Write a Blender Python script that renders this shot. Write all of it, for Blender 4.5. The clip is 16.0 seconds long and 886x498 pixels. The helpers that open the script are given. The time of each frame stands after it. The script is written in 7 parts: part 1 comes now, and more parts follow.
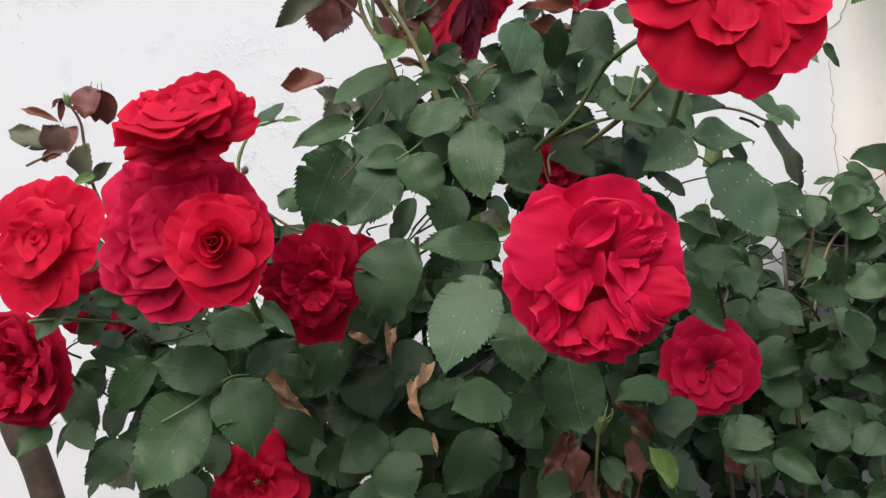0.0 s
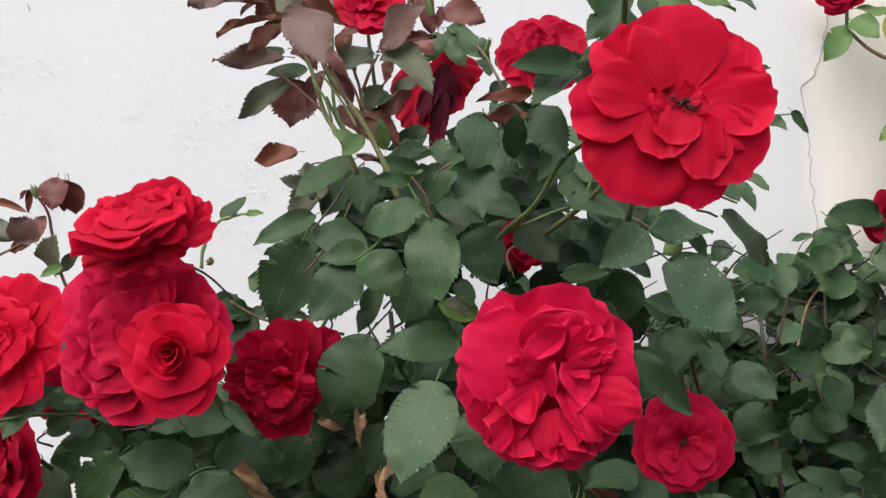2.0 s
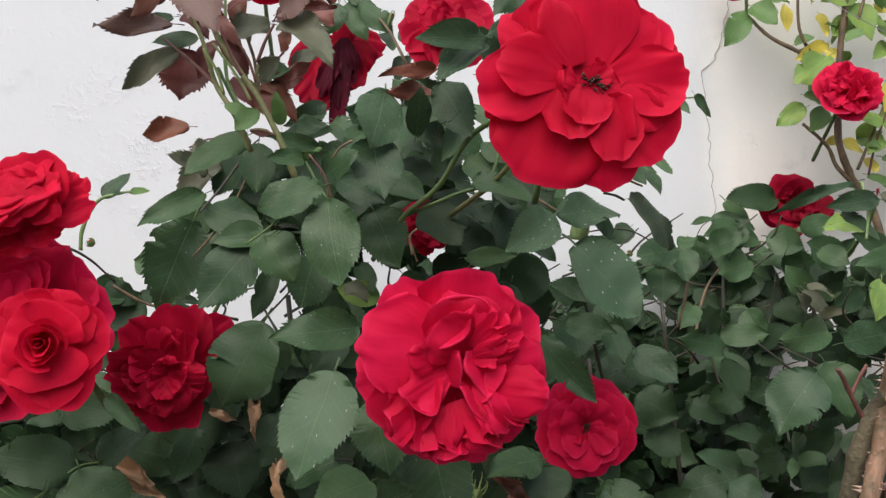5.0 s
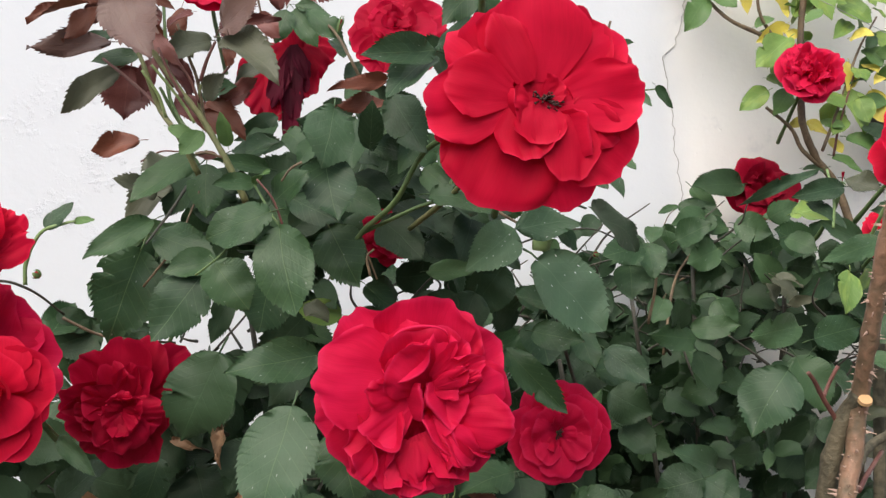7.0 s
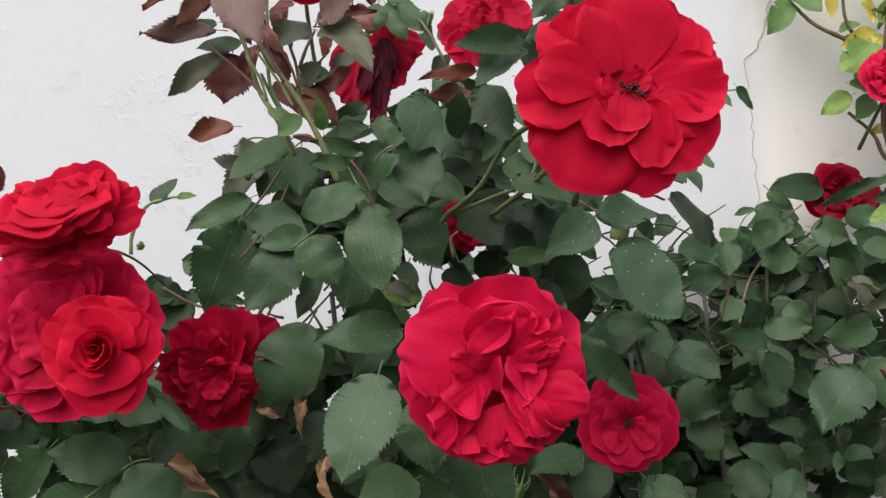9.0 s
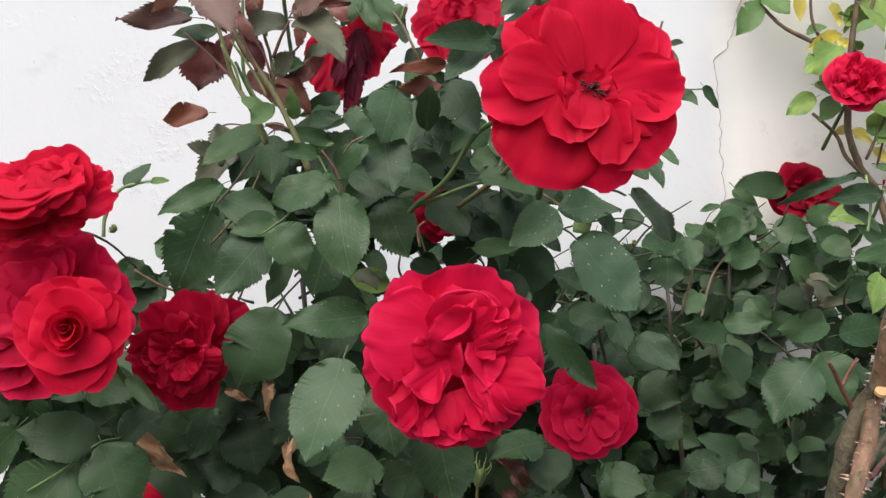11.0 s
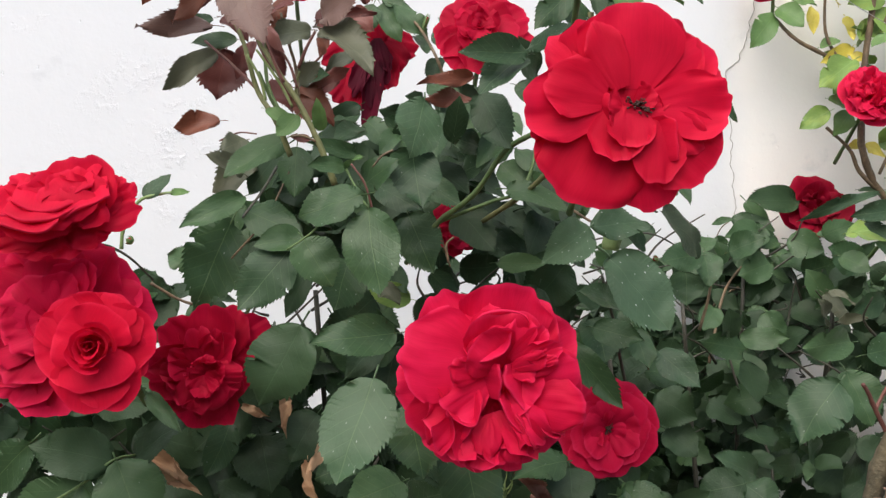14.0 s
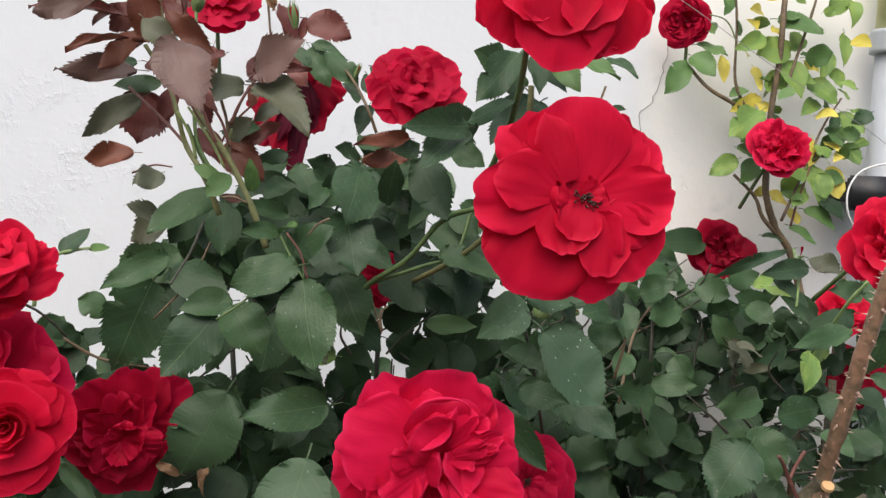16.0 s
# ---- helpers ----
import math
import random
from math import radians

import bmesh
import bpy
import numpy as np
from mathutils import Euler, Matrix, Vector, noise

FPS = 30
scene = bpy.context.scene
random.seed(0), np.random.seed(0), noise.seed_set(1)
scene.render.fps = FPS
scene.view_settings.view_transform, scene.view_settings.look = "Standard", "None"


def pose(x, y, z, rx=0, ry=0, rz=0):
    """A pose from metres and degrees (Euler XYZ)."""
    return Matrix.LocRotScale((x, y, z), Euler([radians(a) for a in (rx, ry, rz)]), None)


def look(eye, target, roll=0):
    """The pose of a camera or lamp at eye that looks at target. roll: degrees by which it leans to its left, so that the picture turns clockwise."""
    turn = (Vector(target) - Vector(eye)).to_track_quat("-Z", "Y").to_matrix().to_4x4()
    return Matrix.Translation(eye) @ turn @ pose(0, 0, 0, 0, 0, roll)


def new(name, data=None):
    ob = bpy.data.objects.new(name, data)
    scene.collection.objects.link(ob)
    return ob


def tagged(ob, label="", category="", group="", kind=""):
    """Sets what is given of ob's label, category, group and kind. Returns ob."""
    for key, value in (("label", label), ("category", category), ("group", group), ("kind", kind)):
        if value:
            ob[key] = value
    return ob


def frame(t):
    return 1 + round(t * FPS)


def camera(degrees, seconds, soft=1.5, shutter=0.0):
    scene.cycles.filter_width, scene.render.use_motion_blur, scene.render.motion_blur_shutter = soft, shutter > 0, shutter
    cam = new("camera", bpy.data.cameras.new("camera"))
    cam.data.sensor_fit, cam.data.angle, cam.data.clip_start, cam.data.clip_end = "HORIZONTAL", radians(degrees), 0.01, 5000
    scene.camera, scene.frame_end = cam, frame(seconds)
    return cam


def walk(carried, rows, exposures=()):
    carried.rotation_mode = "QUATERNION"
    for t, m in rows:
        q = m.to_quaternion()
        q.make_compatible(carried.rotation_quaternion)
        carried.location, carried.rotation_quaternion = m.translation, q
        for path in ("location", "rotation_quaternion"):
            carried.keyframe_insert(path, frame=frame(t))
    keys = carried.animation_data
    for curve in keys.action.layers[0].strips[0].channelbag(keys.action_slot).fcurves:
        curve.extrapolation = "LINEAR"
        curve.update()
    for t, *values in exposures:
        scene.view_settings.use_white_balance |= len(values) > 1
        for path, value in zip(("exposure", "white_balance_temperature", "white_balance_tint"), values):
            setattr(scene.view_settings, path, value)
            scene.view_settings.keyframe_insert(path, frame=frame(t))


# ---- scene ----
cam = camera(50.9, 16.0, 1.35)
PATH = [
    (0, (0.02, -0.024, 1.207), (-0.028, 1.97, 1.058), -0.7),
    (0.5, (0.027, -0.025, 1.21), (-0.022, 1.968, 1.051), -1.1),
    (1, (0.032, -0.015, 1.221), (-0.009, 1.978, 1.061), -1.5),
    (1.5, (0.037, -0.015, 1.239), (0.0, 1.98, 1.107), -1.9),
    (2, (0.045, -0.021, 1.247), (-0.008, 1.976, 1.15), -1.9),
    (2.5, (0.055, -0.021, 1.26), (-0.019, 1.976, 1.19), -2.2),
    (3, (0.062, -0.029, 1.263), (-0.057, 1.967, 1.227), -2.9),
    (3.5, (0.066, -0.02, 1.266), (-0.052, 1.976, 1.213), -1.5),
    (4, (0.072, -0.011, 1.25), (0.007, 1.987, 1.204), -1.2),
    (4.5, (0.052, -0.005, 1.254), (0.128, 1.99, 1.137), -0.2),
    (4.7, (0.045, -0.002, 1.247), (0.168, 1.99, 1.116), -0.3),
    (6.8, (0.056, 0.02, 1.261), (0.277, 1.998, 1.066), -3.4),
    (7, (0.056, 0.019, 1.266), (0.265, 1.999, 1.074), -3.7),
    (7.5, (0.046, 0.013, 1.277), (0.215, 1.998, 1.098), -3.9),
    (8, (0.053, 0.014, 1.28), (0.174, 2.004, 1.122), -3.4),
    (8.5, (0.05, 0.008, 1.272), (0.132, 1.999, 1.099), -2.2),
    (8.7, (0.046, 0.003, 1.261), (0.114, 1.994, 1.086), -2.1),
    (10.8, (0.05, -0.015, 1.252), (0.149, 1.972, 1.048), -0.6),
    (11, (0.051, -0.017, 1.259), (0.166, 1.969, 1.057), -0.6),
    (11.5, (0.059, -0.01, 1.258), (0.214, 1.974, 1.065), -1.3),
    (12, (0.064, -0.001, 1.259), (0.241, 1.981, 1.056), -1.9),
    (12.5, (0.065, 0.003, 1.262), (0.231, 1.986, 1.063), -2.2),
    (13, (0.053, -0.001, 1.263), (0.199, 1.985, 1.071), -1.7),
    (13.5, (0.041, -0.002, 1.261), (0.169, 1.984, 1.067), -0.9),
    (14, (0.029, -0.004, 1.264), (0.171, 1.982, 1.073), 0.0),
    (14.5, (0.016, -0.012, 1.27), (0.191, 1.972, 1.09), 0.9),
    (15, (0.01, -0.011, 1.279), (0.24, 1.968, 1.102), 1.4),
    (15.5, (0.008, -0.005, 1.292), (0.309, 1.964, 1.108), 1.8),
    (16, (0.008, 0.008, 1.303), (0.373, 1.964, 1.106), 2.2),
]
walk(cam, [(t, look(eye, target, roll)) for t, eye, target, roll in PATH],
     exposures=((0, 0.16), (1.5, 0.21), (2.0, 0.12), (2.5, 0.05), (3.0, -0.03), (3.5, -0.06), (4.5, 0.0), (7, 0.24), (8, 0.06), (8.7, 0.02), (10.8, 0.22), (12.0, 0.26), (12.5, 0.28), (14.0, 0.27), (15.0, 0.19), (16, 0.10)))

# ---- light ----
world = bpy.data.worlds.new("sky")
world.use_nodes = True
scene.world = world
wn = world.node_tree.nodes
sky = wn.new("ShaderNodeTexSky")
sky.sky_type = "NISHITA"
sky.sun_disc = False
sky.sun_elevation, sky.sun_rotation = radians(52), radians(205)
sky.air_density, sky.dust_density, sky.ozone_density = 1.0, 4.0, 0.6
world.node_tree.links.new(sky.outputs["Color"], wn["Background"].inputs["Color"])
wn["Background"].inputs["Strength"].default_value = 0.17
sun_data = bpy.data.lights.new("sun", "SUN")
sun_data.energy, sun_data.angle, sun_data.color = 2.45, radians(70), (1.0, 0.975, 0.955)
sun = new("sun", sun_data)
sun.matrix_world = look((-0.6, -1.2, 5.2), (0.1, 0.8, 1.1))

# ---- materials ----


def node_material(name):
    m = bpy.data.materials.new(name)
    m.use_nodes = True
    nt = m.node_tree
    return m, nt, nt.nodes["Principled BSDF"]


def math_node(nt, op, a, b=None, c=None):
    n = nt.nodes.new("ShaderNodeMath")
    n.operation = op
    for i, v in enumerate((a, b, c)):
        if v is None:
            continue
        if isinstance(v, (int, float)):
            n.inputs[i].default_value = v
        else:
            nt.links.new(v, n.inputs[i])
    return n.outputs[0]


def noise_node(nt, vector, scale, detail=3.0, rough=0.55):
    n = nt.nodes.new("ShaderNodeTexNoise")
    n.inputs["Scale"].default_value, n.inputs["Detail"].default_value = scale, detail
    n.inputs["Roughness"].default_value = rough
    nt.links.new(vector, n.inputs["Vector"])
    return n.outputs["Fac"]


def mix_colour(nt, fac, a, b):
    n = nt.nodes.new("ShaderNodeMix")
    n.data_type = "RGBA"
    for sock, v in ((n.inputs[0], fac), (n.inputs[6], a), (n.inputs[7], b)):
        if isinstance(v, (int, float)):
            sock.default_value = v
        elif isinstance(v, tuple):
            sock.default_value = (*v, 1)
        else:
            nt.links.new(v, sock)
    return n.outputs[2]


def ramp(nt, fac, lo, hi):
    n = nt.nodes.new("ShaderNodeMapRange")
    n.interpolation_type = "SMOOTHSTEP"
    n.inputs["From Min"].default_value, n.inputs["From Max"].default_value = lo, hi
    nt.links.new(fac, n.inputs["Value"])
    return n.outputs["Result"]


def bump(nt, bsdf, height, strength, distance):
    n = nt.nodes.new("ShaderNodeBump")
    n.inputs["Strength"].default_value, n.inputs["Distance"].default_value = strength, distance
    nt.links.new(height, n.inputs["Height"])
    nt.links.new(n.outputs["Normal"], bsdf.inputs["Normal"])


def coords(nt, kind="Object"):
    return nt.nodes.new("ShaderNodeTexCoord").outputs[kind]


def through_light(nt, bsdf, colour, share):
    """A thin leaf or petal lets a share of the light through."""
    tr = nt.nodes.new("ShaderNodeBsdfTranslucent")
    nt.links.new(colour, tr.inputs["Color"])
    mx = nt.nodes.new("ShaderNodeMixShader")
    mx.inputs[0].default_value = share
    nt.links.new(bsdf.outputs[0], mx.inputs[1])
    nt.links.new(tr.outputs[0], mx.inputs[2])
    nt.links.new(mx.outputs[0], nt.nodes["Material Output"].inputs["Surface"])


def leaf_material(name, a, b, vein, rough=0.40, specks=0.0, blotch=None):
    m, nt, bsdf = node_material(name)
    uv = coords(nt, "UV")
    sep = nt.nodes.new("ShaderNodeSeparateXYZ")
    nt.links.new(uv, sep.inputs[0])
    across, along = math_node(nt, "ABSOLUTE", sep.outputs[0]), sep.outputs[1]
    info = nt.nodes.new("ShaderNodeObjectInfo").outputs["Random"]
    # each leaf has its own slice of the noise
    shift = nt.nodes.new("ShaderNodeVectorMath")
    shift.operation = "ADD"
    nt.links.new(uv, shift.inputs[0])
    sx = nt.nodes.new("ShaderNodeCombineXYZ")
    nt.links.new(math_node(nt, "MULTIPLY", info, 37.0), sx.inputs[0])
    nt.links.new(math_node(nt, "MULTIPLY", info, 91.0), sx.inputs[1])
    nt.links.new(sx.outputs[0], shift.inputs[1])
    place = shift.outputs[0]
    big, fine = noise_node(nt, place, 2.2), noise_node(nt, place, 26.0, 4.0)
    tone = math_node(nt, "ADD", math_node(nt, "MULTIPLY", big, 0.7), math_node(nt, "MULTIPLY_ADD", info, 0.9, -0.42))
    col = mix_colour(nt, ramp(nt, tone, 0.1, 0.75), a, b)
    if blotch:
        col = mix_colour(nt, ramp(nt, noise_node(nt, place, 1.4, 2.0), 0.48, 0.60), col, blotch)
    # side veins run forward from the midrib
    wave = math_node(nt, "SINE", math_node(nt, "MULTIPLY", math_node(nt, "SUBTRACT", along, math_node(nt, "MULTIPLY", across, 0.34)), 46.0))
    side = ramp(nt, wave, 0.90, 1.0)
    rib = math_node(nt, "SUBTRACT", 1.0, ramp(nt, across, 0.006, 0.022))
    veins = math_node(nt, "MAXIMUM", math_node(nt, "MULTIPLY", side, 0.20), math_node(nt, "MULTIPLY", rib, 0.58))
    col = mix_colour(nt, math_node(nt, "MULTIPLY", veins, 0.75), col, vein)
    col = mix_colour(nt, math_node(nt, "MULTIPLY", fine, 0.26), col, tuple(min(1, c * 1.7) for c in b))
    if specks:
        vor = nt.nodes.new("ShaderNodeTexVoronoi")
        vor.inputs["Scale"].default_value = 7.0
        nt.links.new(place, vor.inputs["Vector"])
        dot = math_node(nt, "SUBTRACT", 1.0, ramp(nt, vor.outputs["Distance"], 0.05, 0.12))
        keep = ramp(nt, noise_node(nt, place, 3.0), 0.42 + 0.12 * (1 - specks), 0.50 + 0.12 * (1 - specks))
        col = mix_colour(nt, math_node(nt, "MULTIPLY", math_node(nt, "MULTIPLY", dot, keep), specks), col, (0.75, 0.78, 0.74))
    nt.links.new(col, bsdf.inputs["Base Color"])
    nt.links.new(math_node(nt, "MULTIPLY_ADD", fine, 0.25, rough - 0.1), bsdf.inputs["Roughness"])
    bsdf.inputs["Specular IOR Level"].default_value = 0.30
    height = math_node(nt, "ADD", math_node(nt, "MULTIPLY", veins, -0.50), math_node(nt, "MULTIPLY", noise_node(nt, place, 7.0), 0.8))
    bump(nt, bsdf, height, 0.34, 0.0012)
    through_light(nt, bsdf, col, 0.16)
    return m


def petal_material(name, a, b, edge):
    m, nt, bsdf = node_material(name)
    uv = coords(nt, "UV")
    sep = nt.nodes.new("ShaderNodeSeparateXYZ")
    nt.links.new(uv, sep.inputs[0])
    info = nt.nodes.new("ShaderNodeObjectInfo").outputs["Random"]
    st = nt.nodes.new("ShaderNodeCombineXYZ")
    nt.links.new(math_node(nt, "MULTIPLY_ADD", sep.outputs[0], 9.0, math_node(nt, "MULTIPLY", info, 50.0)), st.inputs[0])
    nt.links.new(math_node(nt, "MULTIPLY", sep.outputs[1], 0.9), st.inputs[1])
    streak = noise_node(nt, st.outputs[0], 3.0, 4.0)
    big = noise_node(nt, coords(nt), 60.0, 2.0)
    tone = math_node(nt, "ADD", math_node(nt, "MULTIPLY", streak, 0.34), math_node(nt, "ADD", math_node(nt, "MULTIPLY", big, 0.45), math_node(nt, "MULTIPLY", info, 0.3)))
    col = mix_colour(nt, ramp(nt, tone, 0.25, 0.95), a, b)
    col = mix_colour(nt, math_node(nt, "MULTIPLY", ramp(nt, sep.outputs[1], 0.90, 1.02), 0.55), col, edge)
    nt.links.new(col, bsdf.inputs["Base Color"])
    bsdf.inputs["Roughness"].default_value = 0.62
    bsdf.inputs["Specular IOR Level"].default_value = 0.14
    bsdf.inputs["Sheen Weight"].default_value = 0.04
    bsdf.inputs["Sheen Tint"].default_value = (1.0, 0.25, 0.3, 1)
    bump(nt, bsdf, streak, 0.13, 0.0005)
    through_light(nt, bsdf, col, 0.34)
    return m


def bark_material(name, a, b, scale=220.0, rough=0.6, relief=0.0008):
    m, nt, bsdf = node_material(name)
    ob = coords(nt)
    big, fine = noise_node(nt, ob, scale * 0.25), noise_node(nt, ob, scale * 1.6, 4.0)
    col = mix_colour(nt, ramp(nt, math_node(nt, "MULTIPLY_ADD", fine, 0.4, math_node(nt, "MULTIPLY", big, 0.6)), 0.32, 0.74), a, b)
    nt.links.new(col, bsdf.inputs["Base Color"])
    bsdf.inputs["Roughness"].default_value = rough
    bump(nt, bsdf, fine, 0.6, relief)
    return m


def plain_material(name, colour, rough, metal=0.0, grain=40.0):
    m, nt, bsdf = node_material(name)
    n = noise_node(nt, coords(nt), grain, 4.0)
    nt.links.new(mix_colour(nt, n, tuple(c * 0.82 for c in colour), tuple(min(1, c * 1.12) for c in colour)), bsdf.inputs["Base Color"])
    nt.links.new(math_node(nt, "MULTIPLY_ADD", n, 0.2, rough - 0.1), bsdf.inputs["Roughness"])
    bsdf.inputs["Metallic"].default_value = metal
    bump(nt, bsdf, n, 0.2, 0.001)
    return m


# leaves: green, bluish, dark, speckled, lime, olive, red, maroon, rust, mauve, yellow-green, yellow, dried brown, tan
G = leaf_material("rose_leaf_green", (0.0250, 0.0575, 0.0215), (0.054, 0.104, 0.043), (0.13, 0.19, 0.075), 0.40, 0.35)
B = leaf_material("rose_leaf_bluish_green", (0.0230, 0.0520, 0.0225), (0.048, 0.093, 0.044), (0.14, 0.21, 0.10), 0.42, 0.38)
# D: green with the shade low and deep in the bushes put into it
D = leaf_material("rose_leaf_shaded_dark_green", (0.0185, 0.040, 0.0165), (0.032, 0.064, 0.027), (0.06, 0.11, 0.05), 0.5)
# speckled leaves; base green lightened to carry the sky's sheen
S = leaf_material("rose_leaf_speckled", (0.043, 0.086, 0.040), (0.072, 0.130, 0.066), (0.13, 0.20, 0.11), 0.45, 1.0)
L = leaf_material("rose_leaf_light_green", (0.070, 0.140, 0.042), (0.110, 0.200, 0.062), (0.19, 0.28, 0.10))
O = leaf_material("rose_leaf_olive", (0.062, 0.072, 0.042), (0.105, 0.112, 0.070), (0.16, 0.15, 0.10), 0.40)
R = leaf_material("rose_leaf_young_red", (0.120, 0.032, 0.027), (0.200, 0.080, 0.066), (0.20, 0.07, 0.06), 0.34)
M = leaf_material("rose_leaf_maroon", (0.078, 0.022, 0.018), (0.135, 0.042, 0.034), (0.15, 0.05, 0.04), 0.40)
Q = leaf_material("rose_leaf_curled_rust", (0.088, 0.031, 0.019), (0.155, 0.058, 0.036), (0.18, 0.07, 0.045), 0.40)
U = leaf_material("rose_leaf_rust", (0.115, 0.036, 0.020), (0.185, 0.066, 0.038), (0.22, 0.09, 0.05), 0.40)
P = leaf_material("rose_leaf_mauve", (0.090, 0.050, 0.040), (0.150, 0.092, 0.075), (0.17, 0.09, 0.06), 0.34)
K = leaf_material("rose_leaf_yellow_green", (0.110, 0.200, 0.045), (0.190, 0.300, 0.075), (0.30, 0.40, 0.15), 0.45, 0.0, (0.205, 0.295, 0.064))
E = leaf_material("rose_leaf_yellow", (0.480, 0.380, 0.050), (0.700, 0.580, 0.120), (0.62, 0.56, 0.20))
Y = leaf_material("rose_leaf_withered_brown", (0.090, 0.034, 0.026), (0.170, 0.075, 0.055), (0.20, 0.10, 0.07), 0.6)
T = leaf_material("rose_leaf_dried_tan", (0.330, 0.200, 0.110), (0.540, 0.360, 0.220), (0.55, 0.36, 0.20), 0.65)

SCARLET = petal_material("petal_scarlet", (0.53, 0.003, 0.028), (0.76, 0.008, 0.052), (0.76, 0.022, 0.08))
CRIMSON = petal_material("petal_crimson", (0.54, 0.003, 0.036), (0.79, 0.012, 0.084), (0.74, 0.03, 0.12))
# crimson with the crowded rose's shade mixed into the colour
ROSY = petal_material("petal_shaded_crimson", (0.46, 0.003, 0.034), (0.72, 0.010, 0.075), (0.70, 0.022, 0.10))
DEEP = petal_material("petal_deep_red", (0.38, 0.002, 0.024), (0.62, 0.006, 0.052), (0.60, 0.015, 0.07))
# own dark red of one rose; puts shade into the colour of others
DARK = petal_material("petal_dark_and_shaded_red", (0.24, 0.002, 0.016), (0.44, 0.005, 0.036), (0.42, 0.012, 0.05))
SHRIVELLED = petal_material("petal_shrivelled_maroon", (0.050, 0.004, 0.012), (0.13, 0.006, 0.024), (0.10, 0.008, 0.022))
WILTED = petal_material("petal_wilted_maroon", (0.16, 0.004, 0.020), (0.56, 0.005, 0.030), (0.20, 0.01, 0.03))

STEM = {
    "G": bark_material("stem_green", (0.07, 0.13, 0.04), (0.14, 0.21, 0.07)),
    "P": bark_material("stem_pale_green", (0.105, 0.125, 0.040), (0.215, 0.205, 0.085)),
    "L": bark_material("stem_light_green", (0.13, 0.22, 0.07), (0.24, 0.33, 0.13)),
    "K": bark_material("stem_yellow_green", (0.14, 0.20, 0.06), (0.26, 0.32, 0.12)),
    "R": bark_material("stem_red_brown", (0.10, 0.034, 0.026), (0.19, 0.075, 0.055)),
    "W": bark_material("stem_woody_brown", (0.080, 0.054, 0.030), (0.22, 0.155, 0.085)),
    "D": bark_material("stem_dark", (0.030, 0.032, 0.022), (0.075, 0.065, 0.045)),
    "C": bark_material("cane_reddish_bark", (0.095, 0.078, 0.042), (0.390, 0.215, 0.135), 120.0, 0.62, 0.0026),
    "A": bark_material("cane_old_grey_bark", (0.040, 0.038, 0.022), (0.15, 0.125, 0.075), 150.0, 0.85, 0.0035),
}
THORN = plain_material("thorn_pale", (0.46, 0.31, 0.24), 0.5, 0.0, 300.0)
CUT_WOOD = plain_material("fresh_cut_wood", (0.62, 0.37, 0.17), 0.7, 0.0, 400.0)
STAMEN = plain_material("stamen_dark", (0.050, 0.018, 0.013), 0.7, 0.0, 600.0)
STAMEN_TAN = plain_material("stamen_tan", (0.42, 0.20, 0.06), 0.7, 0.0, 600.0)
SEPAL = plain_material("sepal_green", (0.12, 0.19, 0.06), 0.55, 0.0, 300.0)
PIPE = plain_material("downpipe_grey_paint", (0.42, 0.45, 0.49), 0.45, 0.0, 25.0)
PIPE_YELLOW = plain_material("downpipe_yellow_paint", (0.62, 0.62, 0.30), 0.45, 0.0, 25.0)
BLACK = plain_material("black_plastic", (0.015, 0.016, 0.018), 0.45, 0.0, 120.0)
CABLE = plain_material("white_cable_sheath", (0.75, 0.75, 0.74), 0.4, 0.0, 200.0)
WIRE = plain_material("galvanised_wire", (0.42, 0.42, 0.44), 0.4, 0.8, 300.0)
# shadow inside the crack and chips, put into the colour of raised strips
CRACK = plain_material("crack_shadowed_plaster", (0.36, 0.34, 0.31), 0.95, 0.0, 300.0)
STAKE = bark_material("stake_weathered_wood", (0.032, 0.022, 0.017), (0.105, 0.072, 0.052), 60.0, 0.8, 0.0015)


